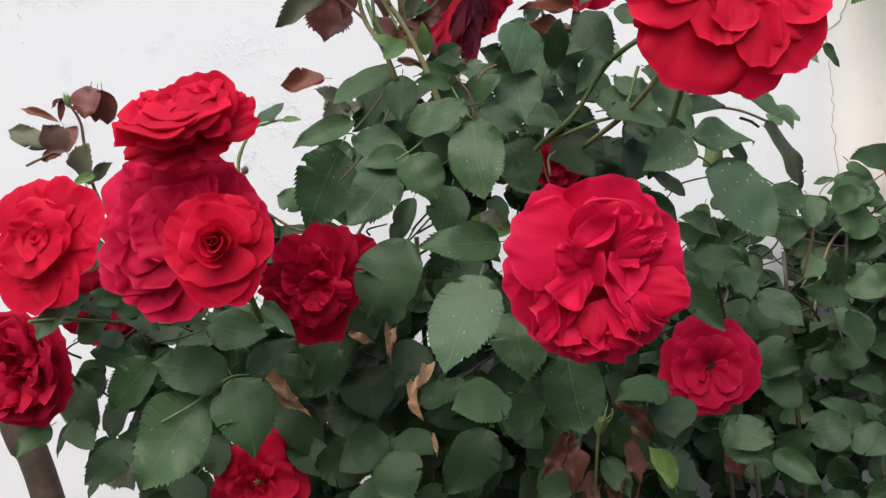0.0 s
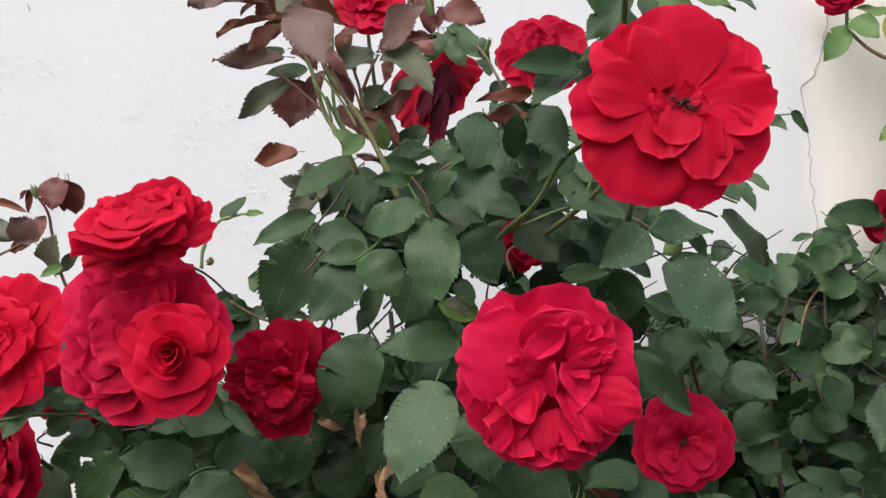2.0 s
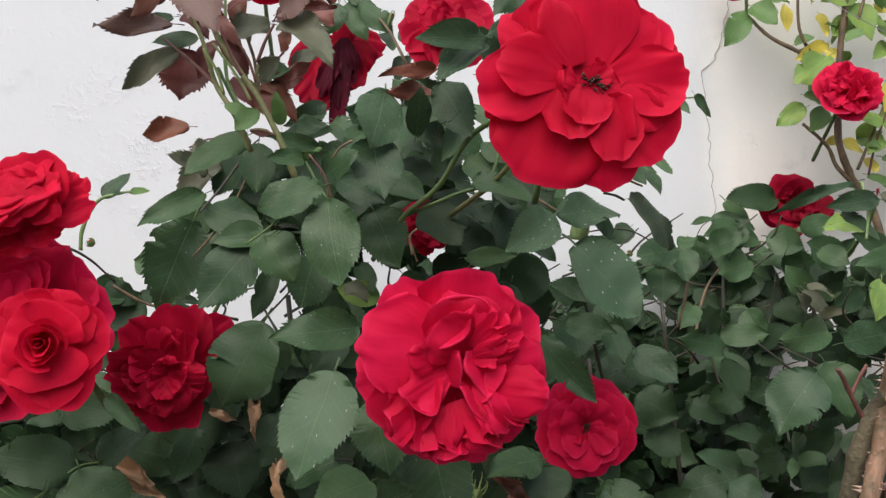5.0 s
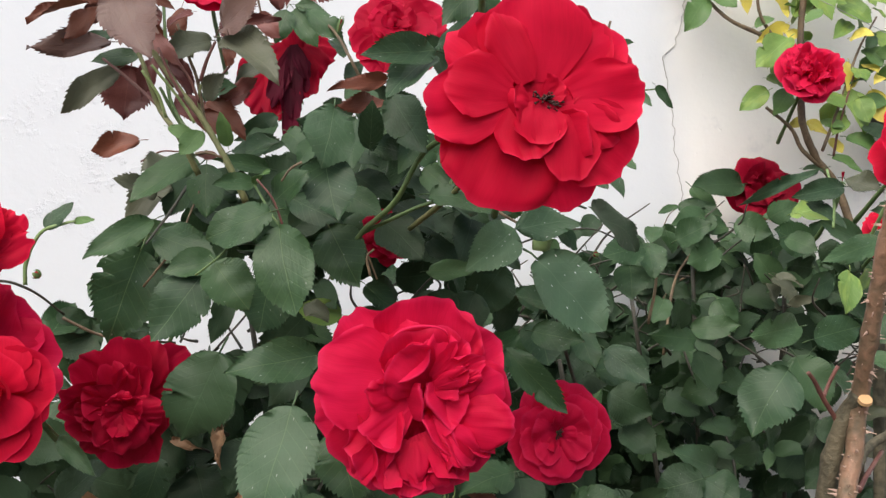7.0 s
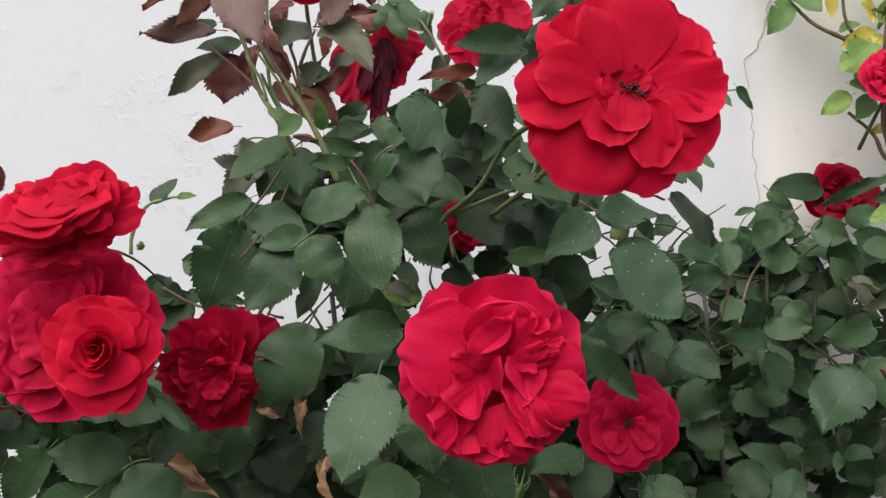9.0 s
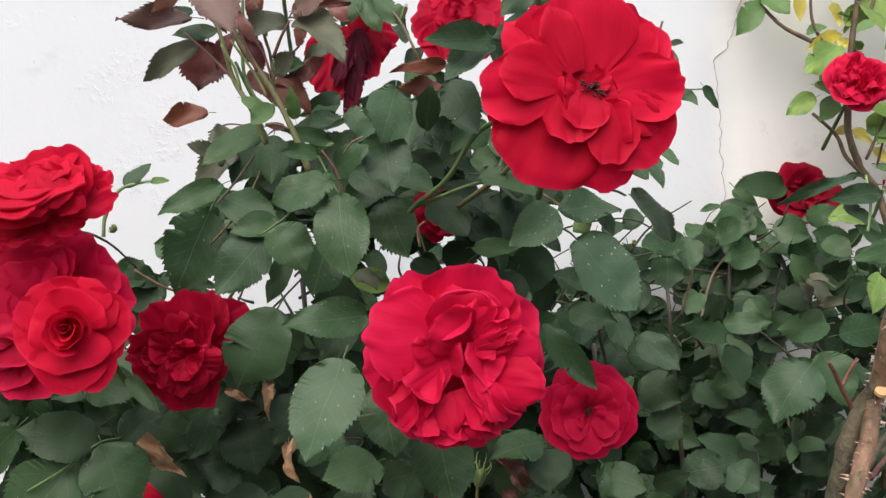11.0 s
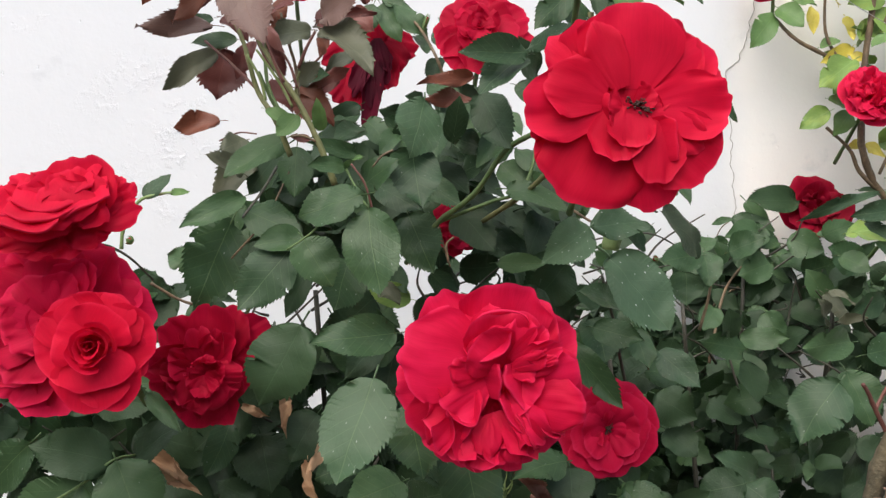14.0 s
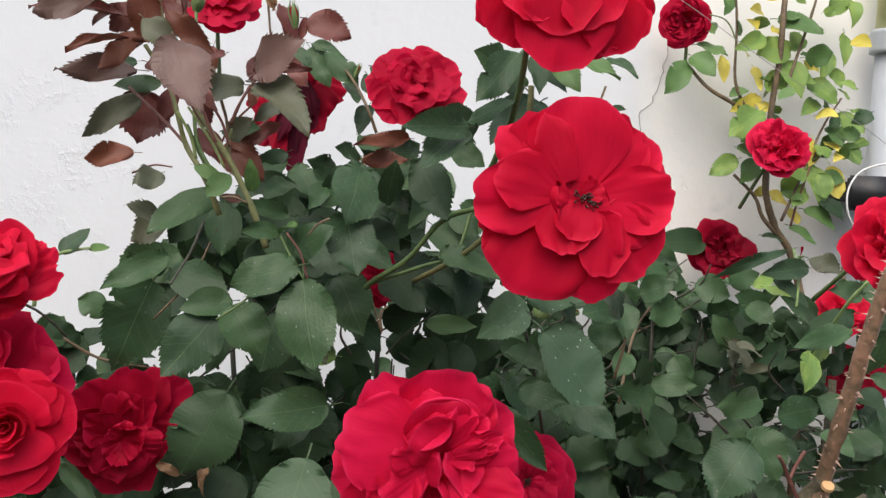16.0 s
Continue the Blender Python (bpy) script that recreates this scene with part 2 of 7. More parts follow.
def plaster_material():
    """Whitewash on rough plaster: brush-flattened grain, worn flakes, grey smudges, and past the crack a creamier paint
    lightened against the plants' shade.
    """
    m, nt, bsdf = node_material("whitewashed_plaster")
    ob = coords(nt)
    sep = nt.nodes.new("ShaderNodeSeparateXYZ")
    nt.links.new(ob, sep.inputs[0])
    broad, grain, fine = noise_node(nt, ob, 5.0, 4.0), noise_node(nt, ob, 45.0, 5.0, 0.6), noise_node(nt, ob, 260.0, 3.0)
    smudge = ramp(nt, noise_node(nt, ob, 13.0, 6.0, 0.65), 0.58, 0.74)
    cream_lift = ramp(nt, math_node(nt, "MULTIPLY_ADD", noise_node(nt, ob, 9.0), 0.05, sep.outputs[0]), 0.42, 0.47)
    white = mix_colour(nt, broad, (0.712, 0.745, 0.766), (0.772, 0.798, 0.816))
    # cream paint, made brighter to offset the shade beside the climbing rose
    col = mix_colour(nt, cream_lift, white, (0.93, 0.925, 0.89))
    col = mix_colour(nt, math_node(nt, "MULTIPLY", smudge, 0.36), col, (0.48, 0.51, 0.54))
    # flaked patch left of the bush
    flake = nt.nodes.new("ShaderNodeVectorMath")
    flake.operation = "DISTANCE"
    flake.inputs[1].default_value = (-0.20, 1.0, 1.285)
    nt.links.new(ob, flake.inputs[0])
    patch = math_node(nt, "SUBTRACT", 1.0, ramp(nt, flake.outputs["Value"], 0.03, 0.13))
    # rough seam between two lifts of plaster
    seam = math_node(nt, "ABSOLUTE", math_node(nt, "SUBTRACT", math_node(nt, "MULTIPLY_ADD", broad, 0.05, sep.outputs[2]), 1.437))
    seam = math_node(nt, "MULTIPLY", math_node(nt, "SUBTRACT", 1.0, ramp(nt, seam, 0.004, 0.020)), math_node(nt, "SUBTRACT", 1.0, ramp(nt, sep.outputs[0], -0.34, -0.20)))
    patch = math_node(nt, "MAXIMUM", patch, seam)
    chips = math_node(nt, "MULTIPLY", ramp(nt, noise_node(nt, ob, 70.0, 5.0, 0.7), 0.47, 0.66), ramp(nt, noise_node(nt, ob, 16.0, 2.0), 0.45, 0.62))
    pits = ramp(nt, noise_node(nt, ob, 46.0, 3.0, 0.7), 0.68, 0.76)
    nt.links.new(col, bsdf.inputs["Base Color"])
    bsdf.inputs["Roughness"].default_value = 0.9
    bsdf.inputs["Specular IOR Level"].default_value = 0.2
    h = math_node(nt, "ADD", math_node(nt, "MULTIPLY", grain, 0.42), math_node(nt, "MULTIPLY", fine, 0.06))
    h = math_node(nt, "ADD", h, math_node(nt, "MULTIPLY", math_node(nt, "MULTIPLY", patch, chips), 0.9))
    h = math_node(nt, "SUBTRACT", h, math_node(nt, "MULTIPLY", pits, 0.7))
    bump(nt, bsdf, h, 0.38, 0.004)
    return m


def soil_material():
    m, nt, bsdf = node_material("dry_garden_soil")
    ob = coords(nt)
    big, fine = noise_node(nt, ob, 3.0, 5.0), noise_node(nt, ob, 60.0, 5.0)
    col = mix_colour(nt, big, (0.055, 0.042, 0.030), (0.12, 0.098, 0.074))
    col = mix_colour(nt, ramp(nt, fine, 0.5, 0.75), col, (0.19, 0.165, 0.135))
    nt.links.new(col, bsdf.inputs["Base Color"])
    bsdf.inputs["Roughness"].default_value = 0.95
    bump(nt, bsdf, fine, 0.8, 0.01)
    return m


PLASTER, SOIL = plaster_material(), soil_material()
PLASTER_DULL = plain_material("grey_plaster", (0.34, 0.33, 0.31), 0.9, 0.0, 12.0)

# ---- building blocks ----


def link_mesh(name, bm, material, smooth=True):
    me = bpy.data.meshes.new(name)
    bm.to_mesh(me)
    bm.free()
    for p in me.polygons:
        p.use_smooth = smooth
    me.materials.append(material)
    return me


def part(name, bm, material, parent=None, label="", smooth=True):
    ob = new(name, link_mesh(name, bm, material, smooth))
    ob.parent = parent
    return tagged(ob, label)


def box_into(bm, lo, hi):
    m = Matrix.Translation([(a + b) / 2 for a, b in zip(lo, hi)]) @ Matrix.Diagonal((*[b - a for a, b in zip(lo, hi)], 1))
    return bmesh.ops.create_cube(bm, size=1, matrix=m)["verts"]


def spline(points, steps=6):
    """Catmull-Rom through the points."""
    p = [Vector(q) for q in points]
    p = [2 * p[0] - p[1], *p, 2 * p[-1] - p[-2]]
    out = []
    for a, b, c, d in zip(p, p[1:], p[2:], p[3:]):
        for i in range(steps):
            t = i / steps
            out.append(0.5 * (2 * b + (c - a) * t + (2 * a - 5 * b + 4 * c - d) * t * t + (3 * b - a - 3 * c + d) * t ** 3))
    return out + [p[-2]]


def tube_into(bm, points, r0, r1, sides=8, wobble=0.0):
    """A round stem along the points, tapering from r0 to r1, closed at both ends."""
    rings, side = [], Vector((1, 0.2, 0.1))
    for i, q in enumerate(points):
        along = (points[min(i + 1, len(points) - 1)] - points[max(i - 1, 0)]).normalized()
        side = (side - along * side.dot(along)).normalized()
        other = along.cross(side)
        r = r0 + (r1 - r0) * i / max(1, len(points) - 1)
        ring = []
        for k in range(sides):
            a = 2 * math.pi * k / sides
            rr = r * (1 + wobble * noise.noise(q * 180 + Vector((k * 1.7, 0, 0))))
            ring.append(bm.verts.new(q + (side * math.cos(a) + other * math.sin(a)) * rr))
        rings.append(ring)
    for a, b in zip(rings, rings[1:]):
        for k in range(sides):
            bm.faces.new((a[k], a[(k + 1) % sides], b[(k + 1) % sides], b[k]))
    bm.faces.new(rings[0][::-1])
    bm.faces.new(rings[-1])


def grid_into(bm, rows, uvs=None):
    """Faces over rows of points; uvs in the same order."""
    layer = bm.loops.layers.uv.verify()
    vs = [[bm.verts.new(q) for q in row] for row in rows]
    for i in range(len(rows) - 1):
        for j in range(len(rows[0]) - 1):
            f = bm.faces.new((vs[i][j], vs[i][j + 1], vs[i + 1][j + 1], vs[i + 1][j]))
            if uvs:
                for loop, (a, b) in zip(f.loops, ((i, j), (i, j + 1), (i + 1, j + 1), (i + 1, j))):
                    loop[layer].uv = uvs[a][b]


def thing(name, label, category, at=(0, 0, 0), group=""):
    ob = new(name)
    ob.empty_display_size = 0.05
    ob.location = at
    return tagged(ob, label, category, group)


def under(ob, parent):
    """Make ob a part of its parent where it stands."""
    ob.parent = parent
    ob.matrix_parent_inverse = Matrix.Translation(-parent.location) if parent.type == "EMPTY" else Matrix.Identity(4)
    return ob


# ---- leaves ----


def leaf_points(rng, rows, teeth, curl=0.0, across=(-1, -0.94, -0.5, 0, 0.5, 0.94, 1)):
    """One leaf blade of unit length along +y, half a unit wide to each side, with its own outline, fold, droop, wave and twist."""
    droop, fold = rng.uniform(0.02, 0.26) + curl * rng.uniform(-0.1, 0.3), rng.uniform(-0.02, 0.30) + curl * rng.uniform(0.1, 0.6)
    wave, twist, sway = rng.uniform(0.02, 0.085) + curl * rng.uniform(0.06, 0.17), rng.uniform(-0.35, 0.35) * (1 + curl), rng.uniform(-0.12, 0.12) * (1 + curl)
    fat, point, ph = rng.uniform(0.46, 0.62), rng.uniform(0.66, 0.92), rng.uniform(0, 6)
    peak = (fat / (fat + point)) ** fat * (point / (fat + point)) ** point
    crumple = max(0, curl - 1) * 0.24
    size = {}
    # here and there the rim is eaten away
    bite = (rng.choice((-1, 1)), rng.uniform(0.25, 0.85), rng.uniform(0.015, 0.035), rng.choice((0, 0, 0.16, 0.30)))
    pts, uvs = [], []
    for i in range(rows):
        u = i / (rows - 1)
        body = 0.5 * (u ** fat * (1 - u) ** point) / peak if 0 < u < 1 else 0.004
        body *= 1 - 0.42 * max(0.0, (u - 0.76) / 0.24) ** 0.9
        row, uvrow = [], []
        for v in across:
            hand = 1 if v > 0 else -1
            half = body * (1 + 0.10 * noise.noise(Vector((u * 3.5 + ph, hand * 4.0, ph * 3))))
            if hand == bite[0]:
                half *= 1 - bite[3] * math.exp(-((u - bite[1]) / bite[2]) ** 2)
            edge = abs(v) > 0.99 and 0.05 < u < 0.97
            x = flat = v * half
            y = u + 0.03 * (1 - abs(v)) * (1 - u)
            if edge:
                step = u * teeth + 0.37 * hand
                saw = step % 1.0
                tooth = size.setdefault((hand, int(step)), rng.uniform(0.3, 1.5))
                x += hand * (0.85 / teeth) * tooth * (saw - 0.45) * min(1, half * 4)
                y += 0.8 / teeth * saw * tooth * min(1, (1 - u) * 5)
            z = -droop * u * u + fold * abs(flat) - 0.25 * flat * flat * (1 if fold > 0.15 else -1.2)
            z += wave * math.sin(7 * u + ph + 2.2 * v) * abs(v) ** 1.5
            z += 0.07 * noise.noise(Vector((flat * 3.2 + ph * 7, u * 3.2, hand * 0.0 + ph)))
            if crumple:
                z += crumple * noise.noise(Vector((x * 5 + ph, u * 4, ph)))
                x += crumple * noise.noise(Vector((x * 4, u * 5 + ph, 3.0)))
            x, z = x * math.cos(twist * u) - z * math.sin(twist * u), z * math.cos(twist * u) + x * math.sin(twist * u)
            row.append(Vector((x + sway * u * u, y, z)))
            uvrow.append((v * half * 2, u))
        pts.append(row)
        uvs.append(uvrow)
    return pts, uvs


def leaf_mesh(seed, rows=106, teeth=21, stalk=True, curl=0.0):
    rng, bm = random.Random(seed), bmesh.new()
    pts, uvs = leaf_points(rng, rows, teeth, curl)
    grid_into(bm, pts, uvs)
    if stalk:
        tube_into(bm, [Vector((0, 0.02, 0)), Vector((0, -0.08, -0.01)), Vector((0.01, -0.17, -0.05))], 0.013, 0.017, 5)
    return link_mesh("leaf", bm, G)


LEAF_MESHES = [leaf_mesh(i + 3) for i in range(22)]
CURLED = [leaf_mesh(i + 40, teeth=16, curl=0.46) for i in range(14)]
WITHERED = [leaf_mesh(i + 70, curl=1.7) for i in range(6)]
leaf_count = 0


def leaf_pose(base, tip, width, lean, facing=(0.05, -1.0, 0.55)):
    base, tip = Vector(base), Vector(tip)
    along = tip - base
    length = along.length
    along.normalize()
    out = Vector(facing)
    out = (out - along * out.dot(along)).normalized()
    side = along.cross(out)
    out, side = out * math.cos(lean) + side * math.sin(lean), side * math.cos(lean) - out * math.sin(lean)
    m = Matrix((side * width, along * length, out * (length + width) * 0.5)).transposed().to_4x4()
    m.translation = base
    return m


def leaf(bush, material, base, tip, width, facing=(0.05, -1.0, 0.55)):
    """A leaf from its base to its tip, with the blade turned towards the light and the open side."""
    global leaf_count
    leaf_count += 1
    rng = random.Random(leaf_count)
    shapes = WITHERED if material in (Y, T, Q) else CURLED if material in (R, M, U, P, O) else LEAF_MESHES
    ob = new("leaf", shapes[rng.randrange(len(shapes))])
    ob.material_slots[0].link = "OBJECT"
    ob.material_slots[0].material = material
    under(ob, bush)
    ob.matrix_basis = leaf_pose(base, tip, width, rng.uniform(-0.28, 0.28), facing)
    return ob


def cane(bush, kind, r0, r1, *points, name="stem"):
    bm = bmesh.new()
    tube_into(bm, spline(points), r0, r1, 8, 0.25)
    return under(part(name, bm, STEM[kind]), bush)


# ---- blooms ----
# each ring of petals: how many, length, half-angle, lean at the base and at the lip (degrees off the bloom's axis), ruffle, radius at which they stand
STYLES = {
    "loose": ((3, 0.40, 60, 5, 50, 0.34, 0.08), (4, 0.55, 56, 20, 70, 0.36, 0.14), (5, 0.72, 54, 44, 84, 0.32, 0.10), (5, 0.95, 54, 62, 92, 0.24, 0.03), (5, 1.04, 54, 80, 106, 0.18, 0.03)),
    "ruffled": ((3, 0.34, 80, 5, 40, 0.34, 0.05), (4, 0.46, 62, 12, 62, 0.50, 0.14), (6, 0.50, 52, 24, 74, 0.50, 0.24), (6, 0.54, 46, 34, 80, 0.46, 0.34),
                (7, 0.54, 42, 48, 88, 0.34, 0.42), (7, 0.95, 50, 66, 96, 0.20, 0.03), (6, 1.04, 54, 82, 108, 0.14, 0.03)),
    "quartered": ((3, 0.44, 70, 8, 46, 0.36, 0.04), (7, 0.74, 46, 40, 84, 0.20, 0.10), (7, 0.94, 50, 62, 92, 0.13, 0.03), (8, 1.02, 50, 78, 104, 0.06, 0.03)),
    "flat": ((5, 0.34, 55, 5, 60, 0.22, 0.08), (7, 0.62, 46, 38, 78, 0.18, 0.04), (9, 0.84, 42, 58, 88, 0.16, 0.03), (9, 0.99, 40, 74, 98, 0.12, 0.03), (9, 1.00, 40, 90, 110, 0.08, 0.03)),
    "bud": ((4, 0.8, 95, -3, 3, 0.03, 0.03), (4, 0.9, 90, 0, 8, 0.03, 0.03)),
}


# roses seen full face: rings of like petals (length, half-angle, lean at base and lip, ruffle, crease) and the turns at which they sit
FACES = {
    "open_face": (((1.03, 54, 80, 97, 0.08, 0.0), (100, 45, -8, -58, -108, -160, 165, 130)),
                  ((0.86, 52, 64, 84, 0.12, 0.0), (78, 20, -38, -88, -138, 178, 122)),
                  ((0.72, 50, 48, 76, 0.14, 0.03), (152, 100, 40, -12, -58, -115)),
                  ((0.48, 46, 36, 68, 0.16, 0.04), (-78, 22, 160))),
}


def petal_into(bm, rng, radius, turn, length, half, lean0, lean1, ruffle, stand, nu, nv, crease=0.0):
    a = rng.uniform(0, 90)
    step = length * radius / (nu - 1)
    r, z = stand * radius, 0.0
    mid = []
    for i in range(nu):
        u = i / (nu - 1)
        lean = radians(lean0 + (lean1 - lean0) * u ** 1.2 + 42 * max(0, (u - 0.78) / 0.22) ** 2 * (1 if lean1 > 76 else 0.25))
        mid.append((r, z, lean))
        r, z = r + math.sin(lean) * step, z + math.cos(lean) * step
    pts, uvs = [], []
    notch, skew = rng.uniform(0.0, 0.06), rng.uniform(-0.12, 0.12)
    for i in range(nu):
        u = i / (nu - 1)
        row, uvrow = [], []
        for j in range(nv):
            v = 2 * j / (nv - 1) - 1
            trim = 1 + 0.07 * noise.noise(Vector((v * 4.2 + a, 3.3, a * 2.1))) * u - (0.34 * abs(v) ** 2.6 + notch * (1 - abs(v)) ** 3) * u
            k = u * trim * (nu - 1)
            k0 = min(int(k), nu - 2)
            t = k - k0
            rr = mid[k0][0] * (1 - t) + mid[k0 + 1][0] * t
            zz = mid[k0][1] * (1 - t) + mid[k0 + 1][1] * t
            lean = mid[k0][2]
            ang = radians(turn) + radians(half) * (v + skew * u) * (0.55 + 0.45 * min(1, u * 2.2)) * (1 - 0.12 * u)
            ang += 0.9 * max(0, ruffle - 0.2) * u * noise.noise(Vector((a * 3.3, v * 1.1, u * 1.5)))
            n1 = noise.noise(Vector((v * 1.3 + a, u * 1.2, a * 0.7)))
            n2 = noise.noise(Vector((v * 3.1 + a, u * 2.6, a * 1.9 + 7))) + 0.30 * noise.noise(Vector((v * 8.0 + a, u * 4.0, a + 3)))
            off = ruffle * radius * (u ** 1.4) * (1.25 * n1 + 0.75 * n2) - 0.06 * radius * abs(v) ** 2 * u
            rr = max(0.002 * radius, rr - off * math.cos(lean) + 0.045 * radius * u * n2)
            zz += off * math.sin(lean) + crease * radius * u * (0.5 - abs(v))
            row.append(Vector((rr * math.cos(ang), rr * math.sin(ang), zz)))
            uvrow.append((v, u))
        pts.append(row)
        uvs.append(uvrow)
    grid_into(bm, pts, uvs)


BLOOMS = []


def calyx_into(bm, rng, radius, z):
    """The green hip and its five sepals behind a rose."""
    bmesh.ops.create_uvsphere(bm, u_segments=10, v_segments=6, radius=radius * 0.10, matrix=Matrix.Translation((0, 0, z - radius * 0.15)) @ Matrix.Diagonal((1, 1, 1.3, 1)))
    for k in range(5):
        a = 2 * math.pi * k / 5 + rng.uniform(-0.2, 0.2)
        rows = []
        for i in range(7):
            u = i / 6
            w = 0.07 * radius * math.sin(math.pi * min(1, u * 0.9 + 0.12))
            q = Vector((math.cos(a), math.sin(a), 0)) * radius * (0.08 + 0.42 * u) + Vector((0, 0, z - radius * (0.02 + 0.22 * u * u)))
            s = Vector((-math.sin(a), math.cos(a), 0))
            rows.append([q - s * w, q + Vector((0, 0, -0.01 * radius)), q + s * w])
        grid_into(bm, rows)


def stalk_behind(bush, s, facing):
    back = Vector((0, min(0.05, (0.96 - s.y) / 2.4), -0.035))
    cane(bush, "G", 0.0016, 0.0020, s, s - facing * 0.018 + back * 0.2, s - facing * 0.024 + back * 0.7, s - facing * 0.024 + back * 1.4)


def bloom(bush, centre, facing, radius, style, material, seed, nu=9, nv=11, stamens=None, label="", flat=1.0, stalk=True, spin=0.0):
    """A rose: the calyx with its sepals carries every petal, and the stamens where the heart is open."""
    rng = random.Random(seed)
    facing = Vector(facing).normalized()
    BLOOMS.append((Vector(centre), radius))
    m = facing.to_track_quat("Z", "Y").to_matrix().to_4x4() @ pose(0, 0, 0, 0, 0, spin)
    m.translation = Vector(centre) - facing * radius * 0.30 * flat
    bm = bmesh.new()
    calyx_into(bm, rng, radius, 0.0)
    head = under(part("bloom", bm, SEPAL), bush)
    tagged(head, label)
    head.matrix_basis = m
    if style in FACES:
        petals = [(turn + rng.uniform(-6, 6), ring[0] * rng.uniform(0.95, 1.04), ring[1] * rng.uniform(0.88, 1.12), ring[2] + rng.uniform(-6, 6), ring[3] + rng.uniform(-8, 8),
                   ring[4] * rng.uniform(0.7, 1.3), 0.03, ring[5]) for ring, turns in FACES[style] for turn in turns]
    else:
        petals, turn0 = [], rng.uniform(0, 360)
        for n, length, half, lean0, lean1, ruffle, stand in STYLES[style]:
            turn0 += rng.uniform(20, 60)
            for k in range(n):
                petals.append((turn0 + 360 * k / n + rng.uniform(-15, 15), length * rng.uniform(0.90, 1.07), half * rng.uniform(0.80, 1.18),
                               lean0 + rng.uniform(-8, 8), lean1 + rng.uniform(-11, 11), ruffle * rng.uniform(0.7, 1.3), stand * rng.uniform(0.8, 1.2)))
    petals = [(p, None) for p in petals]
    if style == "quartered":
        # nested folds round several hearts
        turn0 = rng.uniform(0, 360)
        for q in range(4):
            turn = turn0 + 90 * q + rng.uniform(-16, 16)
            far = radius * rng.uniform(0.26, 0.38)
            for i in range(4):
                f = i / 3
                petals.append(((turn + rng.uniform(-35, 35), rng.uniform(0.42, 0.54), 85 + 25 * (1 - f) + rng.uniform(-10, 10), 2 + 22 * f, 30 + 36 * f, rng.uniform(0.20, 0.36), 0.04 + 0.22 * f),
                               Vector((far * math.cos(radians(turn)), far * math.sin(radians(turn)), 0.02 * radius))))
    for p, off in petals:
        bm = bmesh.new()
        petal_into(bm, rng, radius, *p[:7], nu, nv, *p[7:])
        if off:
            bmesh.ops.translate(bm, vec=off, verts=bm.verts)
        bmesh.ops.scale(bm, vec=(1, 1, flat), verts=bm.verts)
        part("petal", bm, material, head)
    if stamens:
        bm = bmesh.new()
        for k in range(46):
            a, lean, h = rng.uniform(0, 6.28), rng.uniform(0, 0.75), radius * rng.uniform(0.11, 0.20)
            q = Vector((math.sin(lean) * math.cos(a) * 1.3, math.sin(lean) * math.sin(a) * 0.55 - 0.15 * math.sin(lean) * math.cos(a), math.cos(lean))) * h
            tube_into(bm, [Vector((0, 0, 0.02 * radius)) + q * 0.1, Vector((0, 0, 0.02 * radius)) + q], radius * 0.008, radius * 0.006, 4)
            bmesh.ops.create_icosphere(bm, subdivisions=1, radius=radius * 0.015, matrix=Matrix.Translation(q + Vector((0, 0, 0.02 * radius))))
        part("stamen_tuft", bm, stamens, head)
    if stalk:
        stalk_behind(bush, Vector(centre) - facing * radius * (0.30 * flat + 0.15), facing)
    return head


def rose(bush, centre, facing, radius, material, seed, label, ruffle=1.0, depth=1.0, stalk=True):
    """A rose with its calyx and stalk, to which petals are added one by one; the face looks along +z, y is up."""
    facing = Vector(facing).normalized()
    BLOOMS.append((Vector(centre), radius))
    m = facing.to_track_quat("Z", "Y").to_matrix().to_4x4()
    m.translation = Vector(centre)
    rng, bm = random.Random(seed), bmesh.new()
    calyx_into(bm, rng, radius * 0.8, -0.32 * radius)
    head = under(part("bloom", bm, SEPAL), bush)
    tagged(head, label)
    head.matrix_basis = m
    if stalk:
        stalk_behind(bush, Vector(centre) - facing * radius * 0.5, facing)
    flower = head, radius, material, rng, ruffle, depth
    for k in range(3):
        way = Vector((math.cos(k * 2.1), math.sin(k * 2.1)))
        lobe(flower, way * -0.30, way * 0.42, 0.62, -0.30 / depth, -0.32 / depth, 0.0)
    return flower


